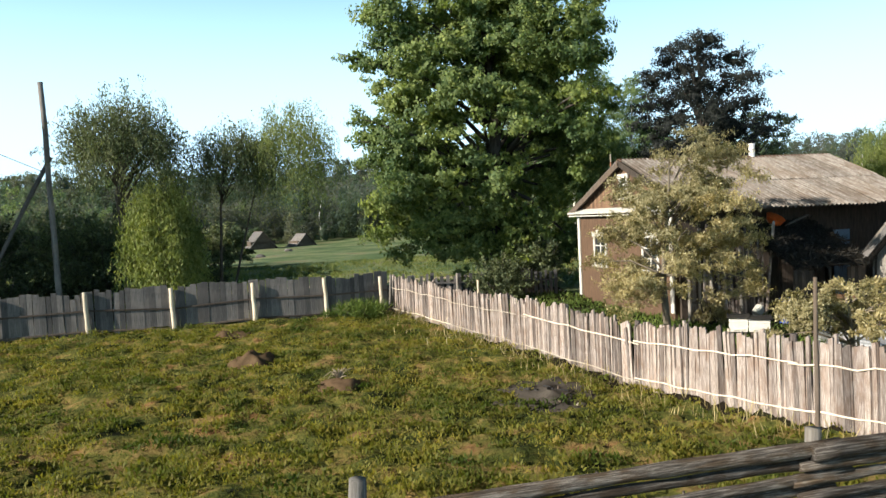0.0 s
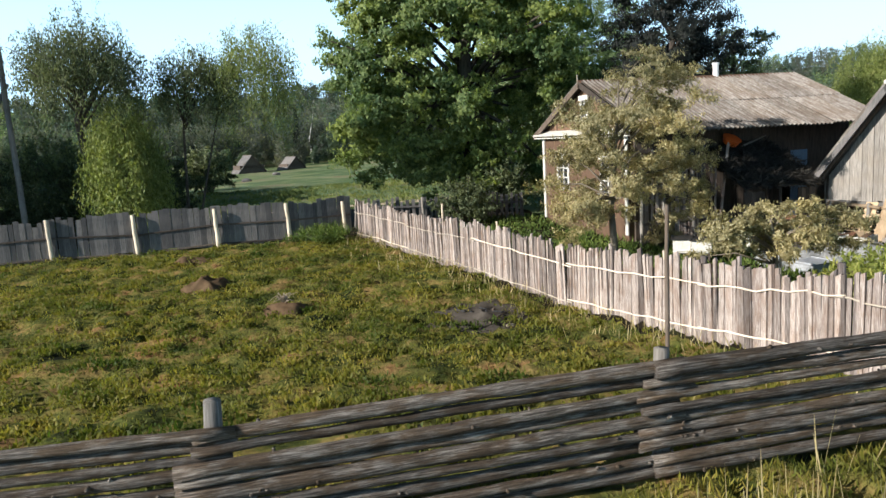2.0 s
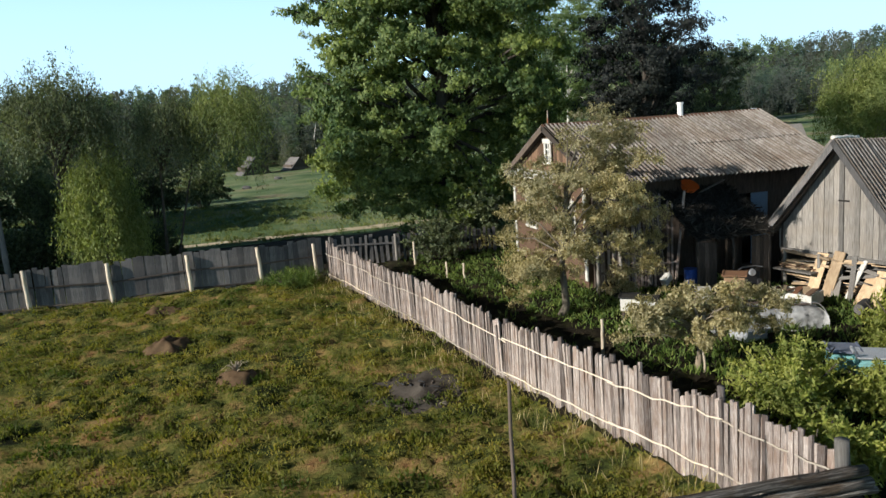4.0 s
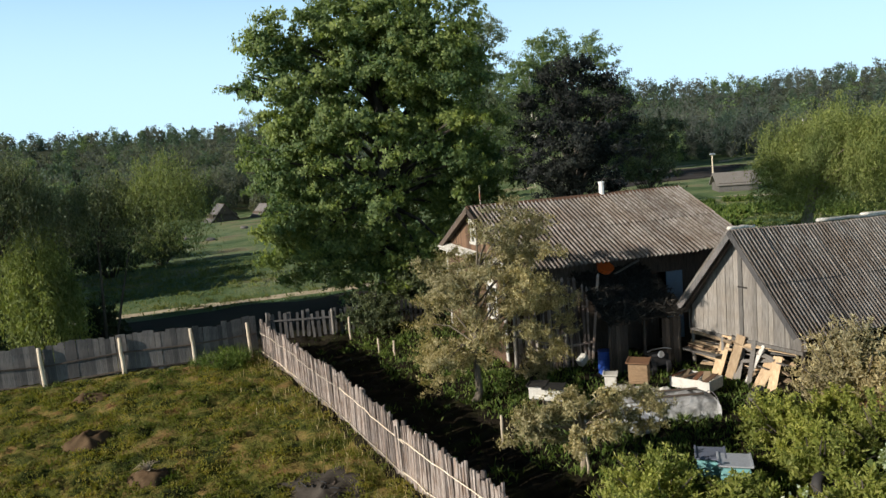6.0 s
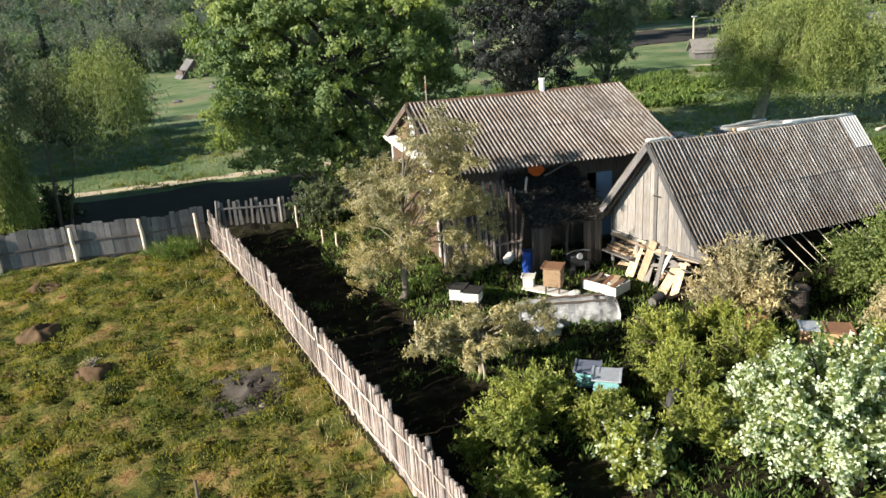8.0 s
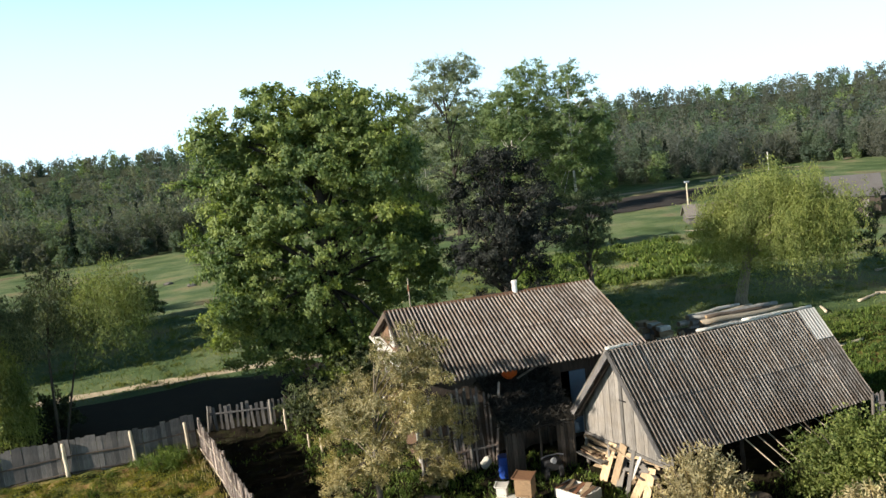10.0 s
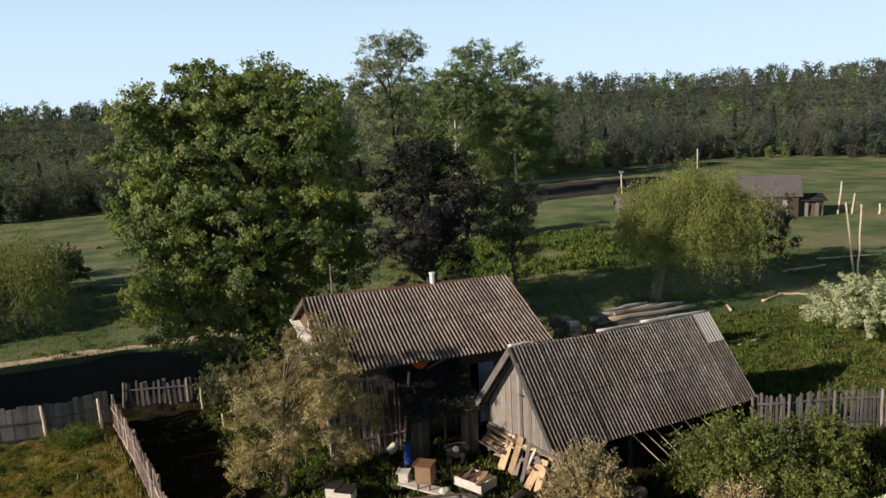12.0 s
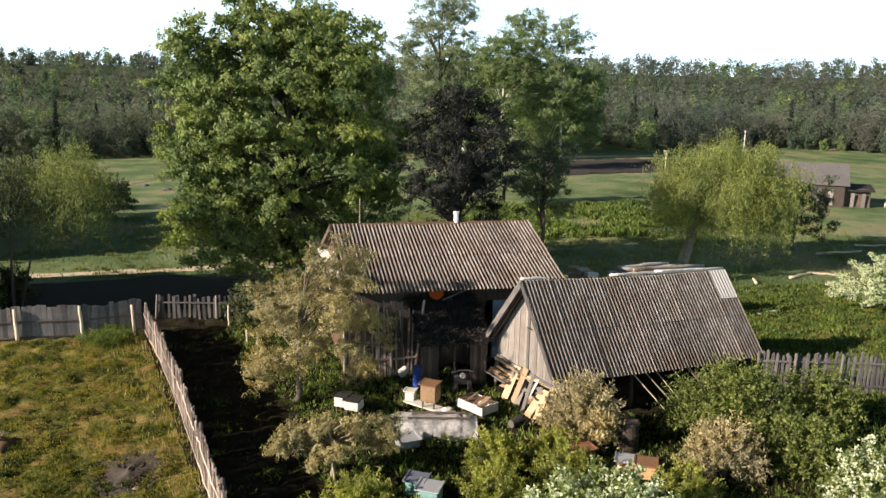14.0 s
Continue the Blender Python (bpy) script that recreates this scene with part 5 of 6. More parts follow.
def shed():
    rng = np.random.default_rng(202)
    ang = 11.3
    z0 = -0.28
    ob = thing("shed", pose(1.2, 18.1, 0, 0, 0, ang), "old grey plank shed with corrugated slate roof and open side", "shed")
    L, HW, RZ, EZ = 8.95, 2.12, 3.9, 1.34        # local x along the ridge, -y towards the yard
    roof = part("roof", bmesh.new(), M_DARK, ob, "sagging grey corrugated slate roof")
    sl = math.hypot(HW, RZ - EZ)
    for s in (-1, 1):
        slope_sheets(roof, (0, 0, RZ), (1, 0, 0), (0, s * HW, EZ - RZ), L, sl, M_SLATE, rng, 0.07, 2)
    # two newer sheets by the far gable
    dn = Vector((0, -HW, EZ - RZ)).normalized()
    nr = Vector((1, 0, 0)).cross(dn)
    nr = nr if nr.z > 0 else -nr
    me = sheet_mesh(3, 0.14, 1.15, M_NEWSLATE, 0.012)
    for i in range(2):
        p = Vector((L - 0.88 + i * 0.42, 0, RZ - 0.01)) + nr * (0.085 + 0.012 * i)
        part("roof_sheet", me, None, roof, "pale newer slate sheet", m=Matrix.Translation(p) @ Matrix((Vector((1, 0, 0)), dn, nr)).transposed().to_4x4())
    for x0 in (0.0, L - 0.04):
        for s in (-1, 1):
            bm = bmesh.new()
            box(bm, (x0, 0, -0.14), (x0 + 0.035, sl, 0.015), 0.004, Matrix.Translation((0, 0, RZ)) @ Matrix.Rotation(math.atan2(EZ - RZ, HW) * s, 4, "X") @ Matrix.Scale(s, 4, (0, 1, 0)))
            bmesh.ops.recalc_face_normals(bm, faces=bm.faces)
            part("bargeboard", bm, M_BOARD, ob, "grey bargeboard")
    for x in np.arange(0.3, L, 1.05):
        bm = bmesh.new()
        for s in (-1, 1):
            tube(bm, [(x, 0, RZ - 0.1), (x, s * (HW - 0.05), EZ - 0.02)], [0.045, 0.045], 6)
        part("rafter", bm, M_OLDWOOD, ob)
    # pale poles along the ridge
    for xa, xb, dz in ((0.0, 1.0, 0.07), (3.6, 7.4, 0.1), (5.6, 8.9, 0.12)):
        part("ridge_pole", pole_mesh("ridge_pole", xb - xa, 0.05, M_BIRCH, rng, 8, 0.012, segs=8), None, ob, "whitish pole along the ridge", m=pose(xa, 0.03, RZ + dz - 0.07 * math.sin((xa + xb) / 2 / L * math.pi), 0, 0, 0))
    # the roof has sunk towards the far gable
    sag = pose(0, 0, RZ) @ pose(0, 0, 0, 0, 2.3, 0) @ pose(0, 0, -RZ)
    for c in list(ob.children):
        c.matrix_basis = sag @ c.matrix_basis
    # gable of upright boards, cut to the slope
    slope = (RZ - EZ) / HW
    y = -HW + 0.12
    while y < HW - 0.2:
        w = rng.uniform(0.13, 0.19)
        top = RZ - 0.16 - max(abs(y), abs(y + w)) * slope
        ta, tb = RZ - 0.14 - abs(y) * slope, RZ - 0.14 - abs(y + w) * slope
        bot = 0.8 + rng.normal() * 0.03
        if min(ta, tb) > bot + 0.05:
            bm = bmesh.new()
            v = [bm.verts.new(c) for c in ((0.4, y, bot), (0.4, y + w - 0.008, bot), (0.4, y + w - 0.008, tb), (0.4, y, ta))]
            q = [bm.verts.new((0.425, c.co.y, c.co.z)) for c in v]
            bm.faces.new(v[::-1])
            bm.faces.new(q)
            for i in range(4):
                bm.faces.new((v[i], v[(i + 1) % 4], q[(i + 1) % 4], q[i]))
            part("board", bm, M_GABLE, ob, m=pose(rng.normal() * 0.006, 0, 0))
        y += w
    bm = bmesh.new()
    box(bm, (0.385, -0.2, 2.27), (0.398, 0.12, 2.31), 0.0)
    part("slot", bm, M_DARK, ob, "dark slot in the gable boards")
    # corner and wall posts, rear and far walls
    for x in (0.45, 3.2, 6.0, 8.5):
        for yv in (-HW + 0.25, HW - 0.25):
            part("post", pole_mesh("post", EZ - z0 + 0.3, 0.07, M_OLDWOOD, rng, 7, 0.01, "z"), None, ob, m=pose(x, yv, z0 - 0.1 - 0.04 * x))
    bm = bmesh.new()
    box(bm, (0.5, HW - 0.22, z0), (L - 0.4, HW - 0.16, EZ - 0.25))
    box(bm, (L - 0.46, -HW + 0.25, z0), (L - 0.4, HW - 0.2, EZ - 0.15))
    part("wall", bm, M_OLDWOOD, ob)
    bm = bmesh.new()
    v = [bm.verts.new(c) for c in ((L - 0.43, -HW + 0.25, EZ - 0.15), (L - 0.43, HW - 0.25, EZ - 0.15), (L - 0.43, 0, RZ - 0.55))]
    q = [bm.verts.new((L - 0.38, c.co.y, c.co.z)) for c in v]
    bm.faces.new(v[::-1])
    bm.faces.new(q)
    for i in range(3):
        bm.faces.new((v[i], v[(i + 1) % 3], q[(i + 1) % 3], q[i]))
    part("gable", bm, M_OLDWOOD, ob)
    # rails leaning on the open side
    for i, x in enumerate((3.0, 3.45, 3.95, 4.6, 5.2, 5.9, 6.6)):
        a = Vector((x, -HW + 0.12, EZ - 0.08 - 0.04 * x + rng.normal() * 0.03))
        b = Vector((x + 0.75 + rng.normal() * 0.1, -HW - 0.55, z0 + 0.35 + rng.normal() * 0.08))
        bm = bmesh.new()
        box(bm, (0, -0.03, -0.014), ((b - a).length, 0.03, 0.014), 0.004)
        part("slat", bm, M_POST, ob, "pale leaning slat", m=along(a, b, 0))
    # beam under the open gable
    bm = bmesh.new()
    box(bm, (0.36, -HW + 0.2, 0.74), (0.44, HW - 0.2, 0.84), 0.01)
    part("beam", bm, M_GABLE, ob)
    return ob


picket_fence()
board_fence()
log_fence()
house()
shed()
stake_fence("yard_fence", [(9.7, 17.2), (10.8, 16.8), (12.5, 16.5), (14.2, 16.1), (14.9, 15.0), (17.2, 13.0), (20, 11.2)], 0.12, 0.095, 1.45, M_BOARD, "grey picket fence with pale posts beside the shed", 111, (0.35, 1.18))
stake_fence("back_fence", [(-10.9, 29.7), (-8.4, 29.4), (-6.4, 29.4), (-4.4, 29.3)], 0.2, 0.11, 1.0, M_BOARD, "short fence of wide grey pickets behind the lane corner", 112, (0.7,), "flat")
stake_fence("inner_fence", [(-4.0, 21.3), (-3.2, 21.3), (-2.3, 21.25), (-1.45, 21.2)], 0.1, 0.07, 2.65, M_PICKET, "row of tall grey stakes before the house", 113, (0.7,))

# ---------------------------------------------------------------- yard things
def at_ground(x, y, rz=0.0, dz=0.0):
    return pose(x, y, height(x, y) + dz, 0, 0, rz)


def lean_to():
    rng = np.random.default_rng(301)
    ob = thing("woodshed", pose(0, 0, 0), "low dark lean-to with a felted roof against the house", "shed")
    x0, x1, z0 = -1.5, 0.75, -0.28
    bm = bmesh.new()
    vs = [bm.verts.new(c) for c in ((x0 - 0.1, 19.85, 1.3), (x1 + 0.1, 19.85, 1.34), (x1 + 0.1, 22.05, 2.42), (x0 - 0.1, 22.05, 2.42))]
    ws = [bm.verts.new(v.co + Vector((0, -0.02, 0.06))) for v in vs]
    bm.faces.new(vs[::-1])
    bm.faces.new(ws)
    for i in range(4):
        bm.faces.new((vs[i], vs[(i + 1) % 4], ws[(i + 1) % 4], ws[i]))
    part("roof", bm, M_FELT, ob, "black roofing felt")
    for x in (x0, (x0 + x1) / 2, x1):
        part("post", pole_mesh("post", 1.6, 0.05, M_OLDWOOD, rng, 7, 0.01, "z"), None, ob, m=pose(x, 20.0, z0))
        part("post", pole_mesh("post", 2.62, 0.05, M_OLDWOOD, rng, 7, 0.01, "z"), None, ob, m=pose(x, 21.95, z0))
    x = x0
    while x < x0 + 0.55:
        part("board", board_mesh("board", 0.12, 1.52, 0.02, M_OLDWOOD, rng), None, ob, m=pose(x, 19.98, z0))
        x += 0.125
    x = x1 - 0.5
    while x < x1 + 0.05:
        part("board", board_mesh("board", 0.12, 1.54, 0.02, M_OLDWOOD, rng), None, ob, m=pose(x, 19.98, z0))
        x += 0.125
    g = np.random.default_rng(310)
    n = 5200
    u, v = g.uniform(0, 1, n), g.uniform(0, 1, n)
    pts = np.stack([x0 - 0.12 + u * (x1 - x0 + 0.24), 19.8 + v * 2.25, 1.36 + 0.03 * u + v * 1.08 + g.uniform(0, 0.08, n)], 1)
    way = np.tile(np.array((0.0, -0.5, 0.75)), (n, 1))
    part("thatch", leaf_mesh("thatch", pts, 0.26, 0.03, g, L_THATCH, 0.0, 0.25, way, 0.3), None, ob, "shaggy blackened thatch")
    bm = bmesh.new()
    box(bm, (0, -0.05, 0), (1.15, 0.05, 0.025), 0.004)
    part("plank", bm, M_GABLE, ob, "pale board laid over the thatch", m=pose(-0.35, 21.7, 2.42, 0, -14, 18))


lean_to()


def bee_hive(at, rz, size, wall, roof, label, tall=0.42, legs=0.14):
    w, d = size
    ob = thing("bee_hive", at_ground(*at, rz), label, "beehive", "bee hives")
    bm = bmesh.new()
    box(bm, (-w / 2, -d / 2, legs), (w / 2, d / 2, legs + tall), 0.012)
    body = part("body", bm, wall, ob)
    bm = bmesh.new()
    box(bm, (-w * 0.3, -d / 2 - 0.03, legs + 0.05), (w * 0.3, -d / 2, legs + 0.08), 0.004)
    part("landing_board", bm, wall, body)
    bm = bmesh.new()
    box(bm, (-w / 2 - 0.05, -d / 2 - 0.05, legs + tall + 0.012), (w / 2 + 0.05, d / 2 + 0.05, legs + tall + 0.042), 0.008, pose(0, 0, 0, 2, 0, 0))
    lid = part("lid", bm, roof, ob, "flat sheet lid")
    for sx in (-1, 1):
        bm = bmesh.new()
        box(bm, (sx * (w / 2 + 0.03) - 0.02, -d / 2 - 0.05, legs + tall + 0.044), (sx * (w / 2 + 0.03) + 0.02, d / 2 + 0.05, legs + tall + 0.062), 0.004, pose(0, 0, 0, 2, 0, 0))
        part("batten", bm, roof, lid)
    for f in (0.36, 0.7):
        bm = bmesh.new()
        box(bm, (-w / 2 - 0.008, -d / 2 - 0.008, legs + tall * f), (w / 2 + 0.008, d / 2 + 0.008, legs + tall * f + 0.022), 0.003)
        part("rim", bm, wall, body)
    for sx in (-1, 1):
        for sy in (-1, 1):
            bm = bmesh.new()
            box(bm, (sx * (w / 2 - 0.06) - 0.025, sy * (d / 2 - 0.06) - 0.025, -0.08), (sx * (w / 2 - 0.06) + 0.025, sy * (d / 2 - 0.06) + 0.025, legs), 0.004)
            part("leg", bm, M_OLDWOOD, ob)
    return ob


bee_hive((-1.72, 18.05), -38, (0.5, 0.46), M_HIVE, M_RUSTLID, "ochre bee hive with rusty brown lid on a tall stand", 0.56, 0.5)
bee_hive((1.88, 12.2), -32, (0.46, 0.42), M_HONEY, M_ZINC, "honey-coloured bee hive with pale metal lid among bushes", 0.4, 0.22)
bee_hive((2.24, 11.84), -32, (0.5, 0.46), M_HONEY, M_RUSTLID, "honey-coloured bee hive with rust-brown lid among bushes", 0.36, 0.2)
bee_hive((-3.5, 12.45), -32, (0.46, 0.44), M_TEAL, M_SLATEBLUE, "pale teal bee hive with blue-grey lid in the grass", 0.36, 0.26)
bee_hive((-3.32, 11.98), -32, (0.5, 0.46), M_TEAL, M_ZINC, "faded teal bee hive with grey sheet lid in the grass", 0.34, 0.22)
bee_hive((-4.42, 18.5), -35, (0.42, 0.4), M_WHITE, M_FELT, "small white bee hive with dark lid in the yard", 0.34, 0.36)
bee_hive((-4.14, 18.1), -35, (0.46, 0.42), M_WHITE, M_FELT, "low white bee hive with dark lid in the yard", 0.3, 0.26)
bee_hive((-3.0, 15.75), 10, (0.6, 0.5), M_ZINC, M_ZINC, "grey sheet-covered bee hive beside the film tunnel", 0.22, 0.1)
bee_hive((-2.2, 18.75), -30, (0.3, 0.28), M_WHITE, M_WHITE, "small white box hive at the end of a pale bench", 0.3, 0.16)
bee_hive((1.3, 13.45), 10, (0.5, 0.45), M_BRICKRED, M_BRICKRED, "low red-brown bee hive under the bushes", 0.3, 0.1)


def film_tunnel():
    """A low hoop tunnel, its film sagging between the hoops."""
    rng = np.random.default_rng(302)
    ob = thing("film_tunnel", pose(-2.02, 16.58, height(-2.02, 16.58) - 0.02, 0, 0, -14), "low garden tunnel of crumpled grey translucent film", "garden tunnel")
    L, W, H = 2.6, 1.1, 0.56
    verts, faces = [], []
    nx, na = 28, 16
    for i in range(nx + 1):
        x = -L / 2 + L * i / nx
        f = abs(math.sin(i / nx * math.pi * 4))
        end = min(1.0, 0.72 + 3.0 * min(i, nx - i) / nx)
        for j in range(na + 1):
            a = math.pi * j / na
            sag = 1 - 0.08 * f + 0.13 * noise.noise(Vector((i * 0.8, j * 0.7, 1)))
            yy = -math.copysign(abs(math.cos(a)) ** 0.42, math.cos(a)) * W / 2
            verts.append((x + 0.03 * noise.noise(Vector((i * 0.5, j * 0.7, 5))), yy * sag * (0.9 + 0.1 * end), H * math.sin(a) ** 0.42 * sag * end))
    k = na + 1
    for i in range(nx):
        for j in range(na):
            faces.append((i * k + j, i * k + j + 1, (i + 1) * k + j + 1, (i + 1) * k + j))
    faces.append(tuple(range(k)))
    faces.append(tuple(nx * k + j for j in range(k))[::-1])
    part("film", mesh_from("film", verts, faces, M_FILM, True), None, ob)
    for yy in (-0.2, 0.22):
        bm = bmesh.new()
        box(bm, (-0.75, yy - 0.05, H - 0.005), (1.0, yy + 0.04, H + 0.02), 0.005)
        part("plank", bm, M_OLDWOOD, ob, "dark plank weighing the film down")
    for i in range(5):
        x = -L / 2 + L * i / 4
        bm = bmesh.new()
        tube(bm, [(x, -math.cos(a) * W * 0.47, math.sin(a) ** 0.6 * H * 0.9) for a in np.linspace(0.02, math.pi - 0.02, 12)], [0.012] * 12, 5)
        part("hoop", bm, M_STEEL, ob)


film_tunnel()


def plank_stack():
    rng = np.random.default_rng(303)
    ob = thing("plank_trough", at_ground(-0.3, 17.62, -62), "long pale wooden box on blocks with boards laid across", "box")
    a, b, z0, z1 = 0.56, 0.37, 0.28, 0.56
    bm = bmesh.new()
    for lo, hi in (((-a, -b, z0), (a, -b + 0.03, z1)), ((-a, b - 0.03, z0), (a, b, z1)), ((-a, -b + 0.03, z0), (-a + 0.03, b - 0.03, z1)), ((a - 0.03, -b + 0.03, z0), (a, b - 0.03, z1)), ((-a + 0.03, -b + 0.03, z0), (a - 0.03, b - 0.03, z0 + 0.03))):
        box(bm, lo, hi, 0.004)
    part("box", bm, M_WHITE, ob, "pale painted boards")
    for i in range(6):
        bm = bmesh.new()
        w = rng.uniform(0.05, 0.09)
        box(bm, (-w, -0.36, 0), (w, 0.4, 0.02), 0.003)
        part("plank", bm, (M_BRICKRED, M_FRESH, M_HOUSEWOOD)[i % 3], ob, m=pose(-0.44 + i * 0.18, rng.normal() * 0.04, z1 + i * 0.006, 0, 0, rng.normal() * 12))
    for x in (-0.38, 0.38):
        bm = bmesh.new()
        box(bm, (x - 0.1, -0.24, -0.06), (x + 0.1, 0.24, z0), 0.01)
        part("block", bm, M_ASH, ob, "grey block")


plank_stack()


def firewood():
    """Planks, offcuts and posts piled under the shed's open gable."""
    rng = np.random.default_rng(304)
    base = pose(1.2, 18.1, 0, 0, 0, 11.3)
    ob = thing("plank_pile", base @ pose(0.3, 0, -0.27), "jumble of sawn planks and offcuts under the shed gable", "wood pile")
    for i in range(34):
        L = rng.uniform(0.7, 1.9)
        bm = bmesh.new()
        box(bm, (-L / 2, -rng.uniform(0.05, 0.09), -0.013), (L / 2, rng.uniform(0.05, 0.09), 0.013), 0.003)
        yy = rng.uniform(-1.6, 1.6)
        zz = 0.1 + rng.uniform(0, 0.95)
        part("plank", bm, M_FRESH if rng.random() < 0.65 else M_GABLE, ob, m=pose(rng.uniform(-0.05, 0.5), yy * (1 - L / 4.2), zz, rng.normal() * 20, rng.normal() * 5, 90 + rng.normal() * 12))
    for i, (y0, w, L, lean) in enumerate(((0.45, 0.16, 1.3, 0.06), (0.1, 0.19, 1.42, -0.1), (-0.2, 0.1, 1.0, 0.2), (-0.5, 0.09, 1.25, -0.22), (-0.95, 0.17, 0.8, 0.0), (-1.3, 0.12, 1.0, 0.12), (-0.72, 0.06, 1.35, 0.3))):
        a = Vector((-0.45 + rng.normal() * 0.08, y0, 0.0))
        b = Vector((0.06, y0 + lean, L * 0.85))
        bm = bmesh.new()
        box(bm, (0, -w, -0.013), ((b - a).length, w, 0.013), 0.003)
        part("plank", bm, (M_FRESH, M_FRESH, M_GABLE, M_WHITE)[i % 4], ob, m=along(a, b, 0))
    bm = bmesh.new()
    box(bm, (-0.5, 0.45, 0.58), (0.1, 1.7, 0.63), 0.006)
    part("shelf", bm, M_GABLE, ob, "grey shelf board of a rough bench")
    for k in range(9):
        bm = bmesh.new()
        L = rng.uniform(0.5, 1.1)
        box(bm, (-0.07, -L / 2, 0), (0.07, L / 2, 0.025), 0.003)
        part("offcut", bm, M_FRESH if k % 3 else M_HOUSEWOOD, ob, m=pose(rng.uniform(-0.4, 0.0), 1.08 + rng.normal() * 0.1, 0.635 + (k // 2) * 0.03, 0, 0, rng.normal() * 9))
    for yy in (1.6, 0.5):
        part("post", pole_mesh("post", 1.15, 0.06, M_GABLE, rng, 7, 0.01, "z"), None, ob, m=pose(-0.12, yy, -0.05))
    for zz in (0.45, 0.78, 1.05):
        part("rail", pole_mesh("rail", 1.5, 0.05, M_FRESH, rng, 7, 0.01), None, ob, m=along(Vector((-0.1, 1.7, zz)), Vector((-0.1, 0.3, zz + rng.normal() * 0.05)), 0))


firewood()


def wood_stack():
    """Logs laid along x in layers, their sawn ends towards the lawn."""
    rng = np.random.default_rng(305)
    ob = thing("log_pile", at_ground(7.4, 24.9, 6, 0.38), "pile of pale weathered logs with sawn ends behind the shed", "wood pile")
    for layer, n in enumerate((6, 6, 6, 6, 6, 6, 6, 5, 5, 4, 4, 3)):
        for i in range(n):
            r = rng.uniform(0.075, 0.125)
            L = rng.uniform(3.0, 5.4) if layer > 2 or i % 2 else rng.uniform(0.9, 1.6)
            y = -0.75 + i * 0.27 + layer * 0.06 + rng.normal() * 0.03
            log = part("log", pole_mesh("log", L, r, (M_BIRCH, M_POST, M_BIRCH, M_POST, M_OLDWOOD)[rng.integers(5)], rng, 9, 0.03), None, ob,
                       m=pose(rng.uniform(0, 1.3) + 0.05 * layer, y, -0.06 + layer * 0.22, 0, rng.normal() * 1.5, rng.normal() * 4))
            bm = bmesh.new()
            tube(bm, [(-0.012, 0, 0), (0.004, 0, 0)], [r * 1.03, r * 1.05], 9)
            part("sawn_end", bm, M_FRESH, log, "pale sawn end")
    for layer in range(12):
        for i in range(5):
            bm = bmesh.new()
            w, h = rng.uniform(0.2, 0.3), rng.uniform(0.19, 0.225)
            box(bm, (-0.35, -w / 2, 0), (0.2, w / 2, h), 0.02, None, 0.02, rng)
            part("split_block", bm, (M_BIRCH, M_FRESH, M_WHITE, M_POST)[rng.integers(4)], ob, "short split block", m=pose(-0.35 + rng.normal() * 0.08, -0.7 + i * 0.31 + layer * 0.04, -0.2 + layer * 0.22, 0, rng.normal() * 3, rng.normal() * 9))
    st = thing("board_stack", at_ground(10.7, 21.6, 11), "low stack of brown boards at the end of the shed", "wood pile")
    for layer in range(6):
        for i in range(3):
            bm = bmesh.new()
            box(bm, (-0.9, -0.09, 0), (0.9 + rng.uniform(-0.2, 0.2), 0.09, 0.04), 0.005)
            part("board", bm, M_HOUSEWOOD if rng.random() < 0.6 else M_GABLE, st, m=pose(rng.normal() * 0.05, -0.22 + i * 0.22, layer * 0.09 + 0.02, 0, 0, rng.normal() * 4))


wood_stack()


def tyre(at, rz):
    bm = bmesh.new()
    R, r, n, k = 0.2, 0.085, 22, 10
    ring = [[bm.verts.new(((R + r * math.cos(b)) * math.cos(a), (R + r * math.cos(b)) * math.sin(a), r * 1.1 * math.sin(b))) for b in np.linspace(0, math.tau, k, False)] for a in np.linspace(0, math.tau, n, False)]
    for i in range(n):
        for j in range(k):
            bm.faces.new((ring[i][j], ring[(i + 1) % n][j], ring[(i + 1) % n][(j + 1) % k], ring[i][(j + 1) % k]))
    solid("tyre", bm, M_RUBBER, at_ground(*at, rz, 0.24) @ pose(0, 0, 0, 68, 0, 0), "old black tyre lying tilted in the grass", "tyre", smooth=True)


def bucket():
    ob = thing("bucket", at_ground(0.5, 16.25, 24, 0.15) @ pose(0, 0, 0, 0, 86, 0), "black bucket lying on its side in the grass", "bucket")
    bm = bmesh.new()
    tube(bm, [(0, 0, -0.22), (0, 0, 0.2)], [0.13, 0.165], 16)
    part("body", bm, M_RUBBER, ob)
    bm = bmesh.new()
    tube(bm, [(0, 0, -0.235), (0, 0, -0.222)], [0.125, 0.125], 16)
    part("base", bm, M_GABLE, ob, "pale dusty base")


bucket()
tyre((-2.45, 10.8), 20)


def barrel(name, at, r, h, mat, label):
    ob = thing(name, at_ground(*at, 0, -0.02), label, "barrel")
    bm = bmesh.new()
    tube(bm, [(0, 0, 0), (0, 0, h * 0.3), (0, 0, h * 0.32), (0, 0, h * 0.34), (0, 0, h * 0.64), (0, 0, h * 0.66), (0, 0, h * 0.68), (0, 0, h)], [r, r, r * 1.05, r, r, r * 1.05, r, r * 0.98], 20)
    part("body", bm, mat, ob)
    bm = bmesh.new()
    tube(bm, [(0, 0, h), (0, 0, h + 0.025)], [r * 1.04, r * 1.04], 20)
    part("rim", bm, mat, ob)


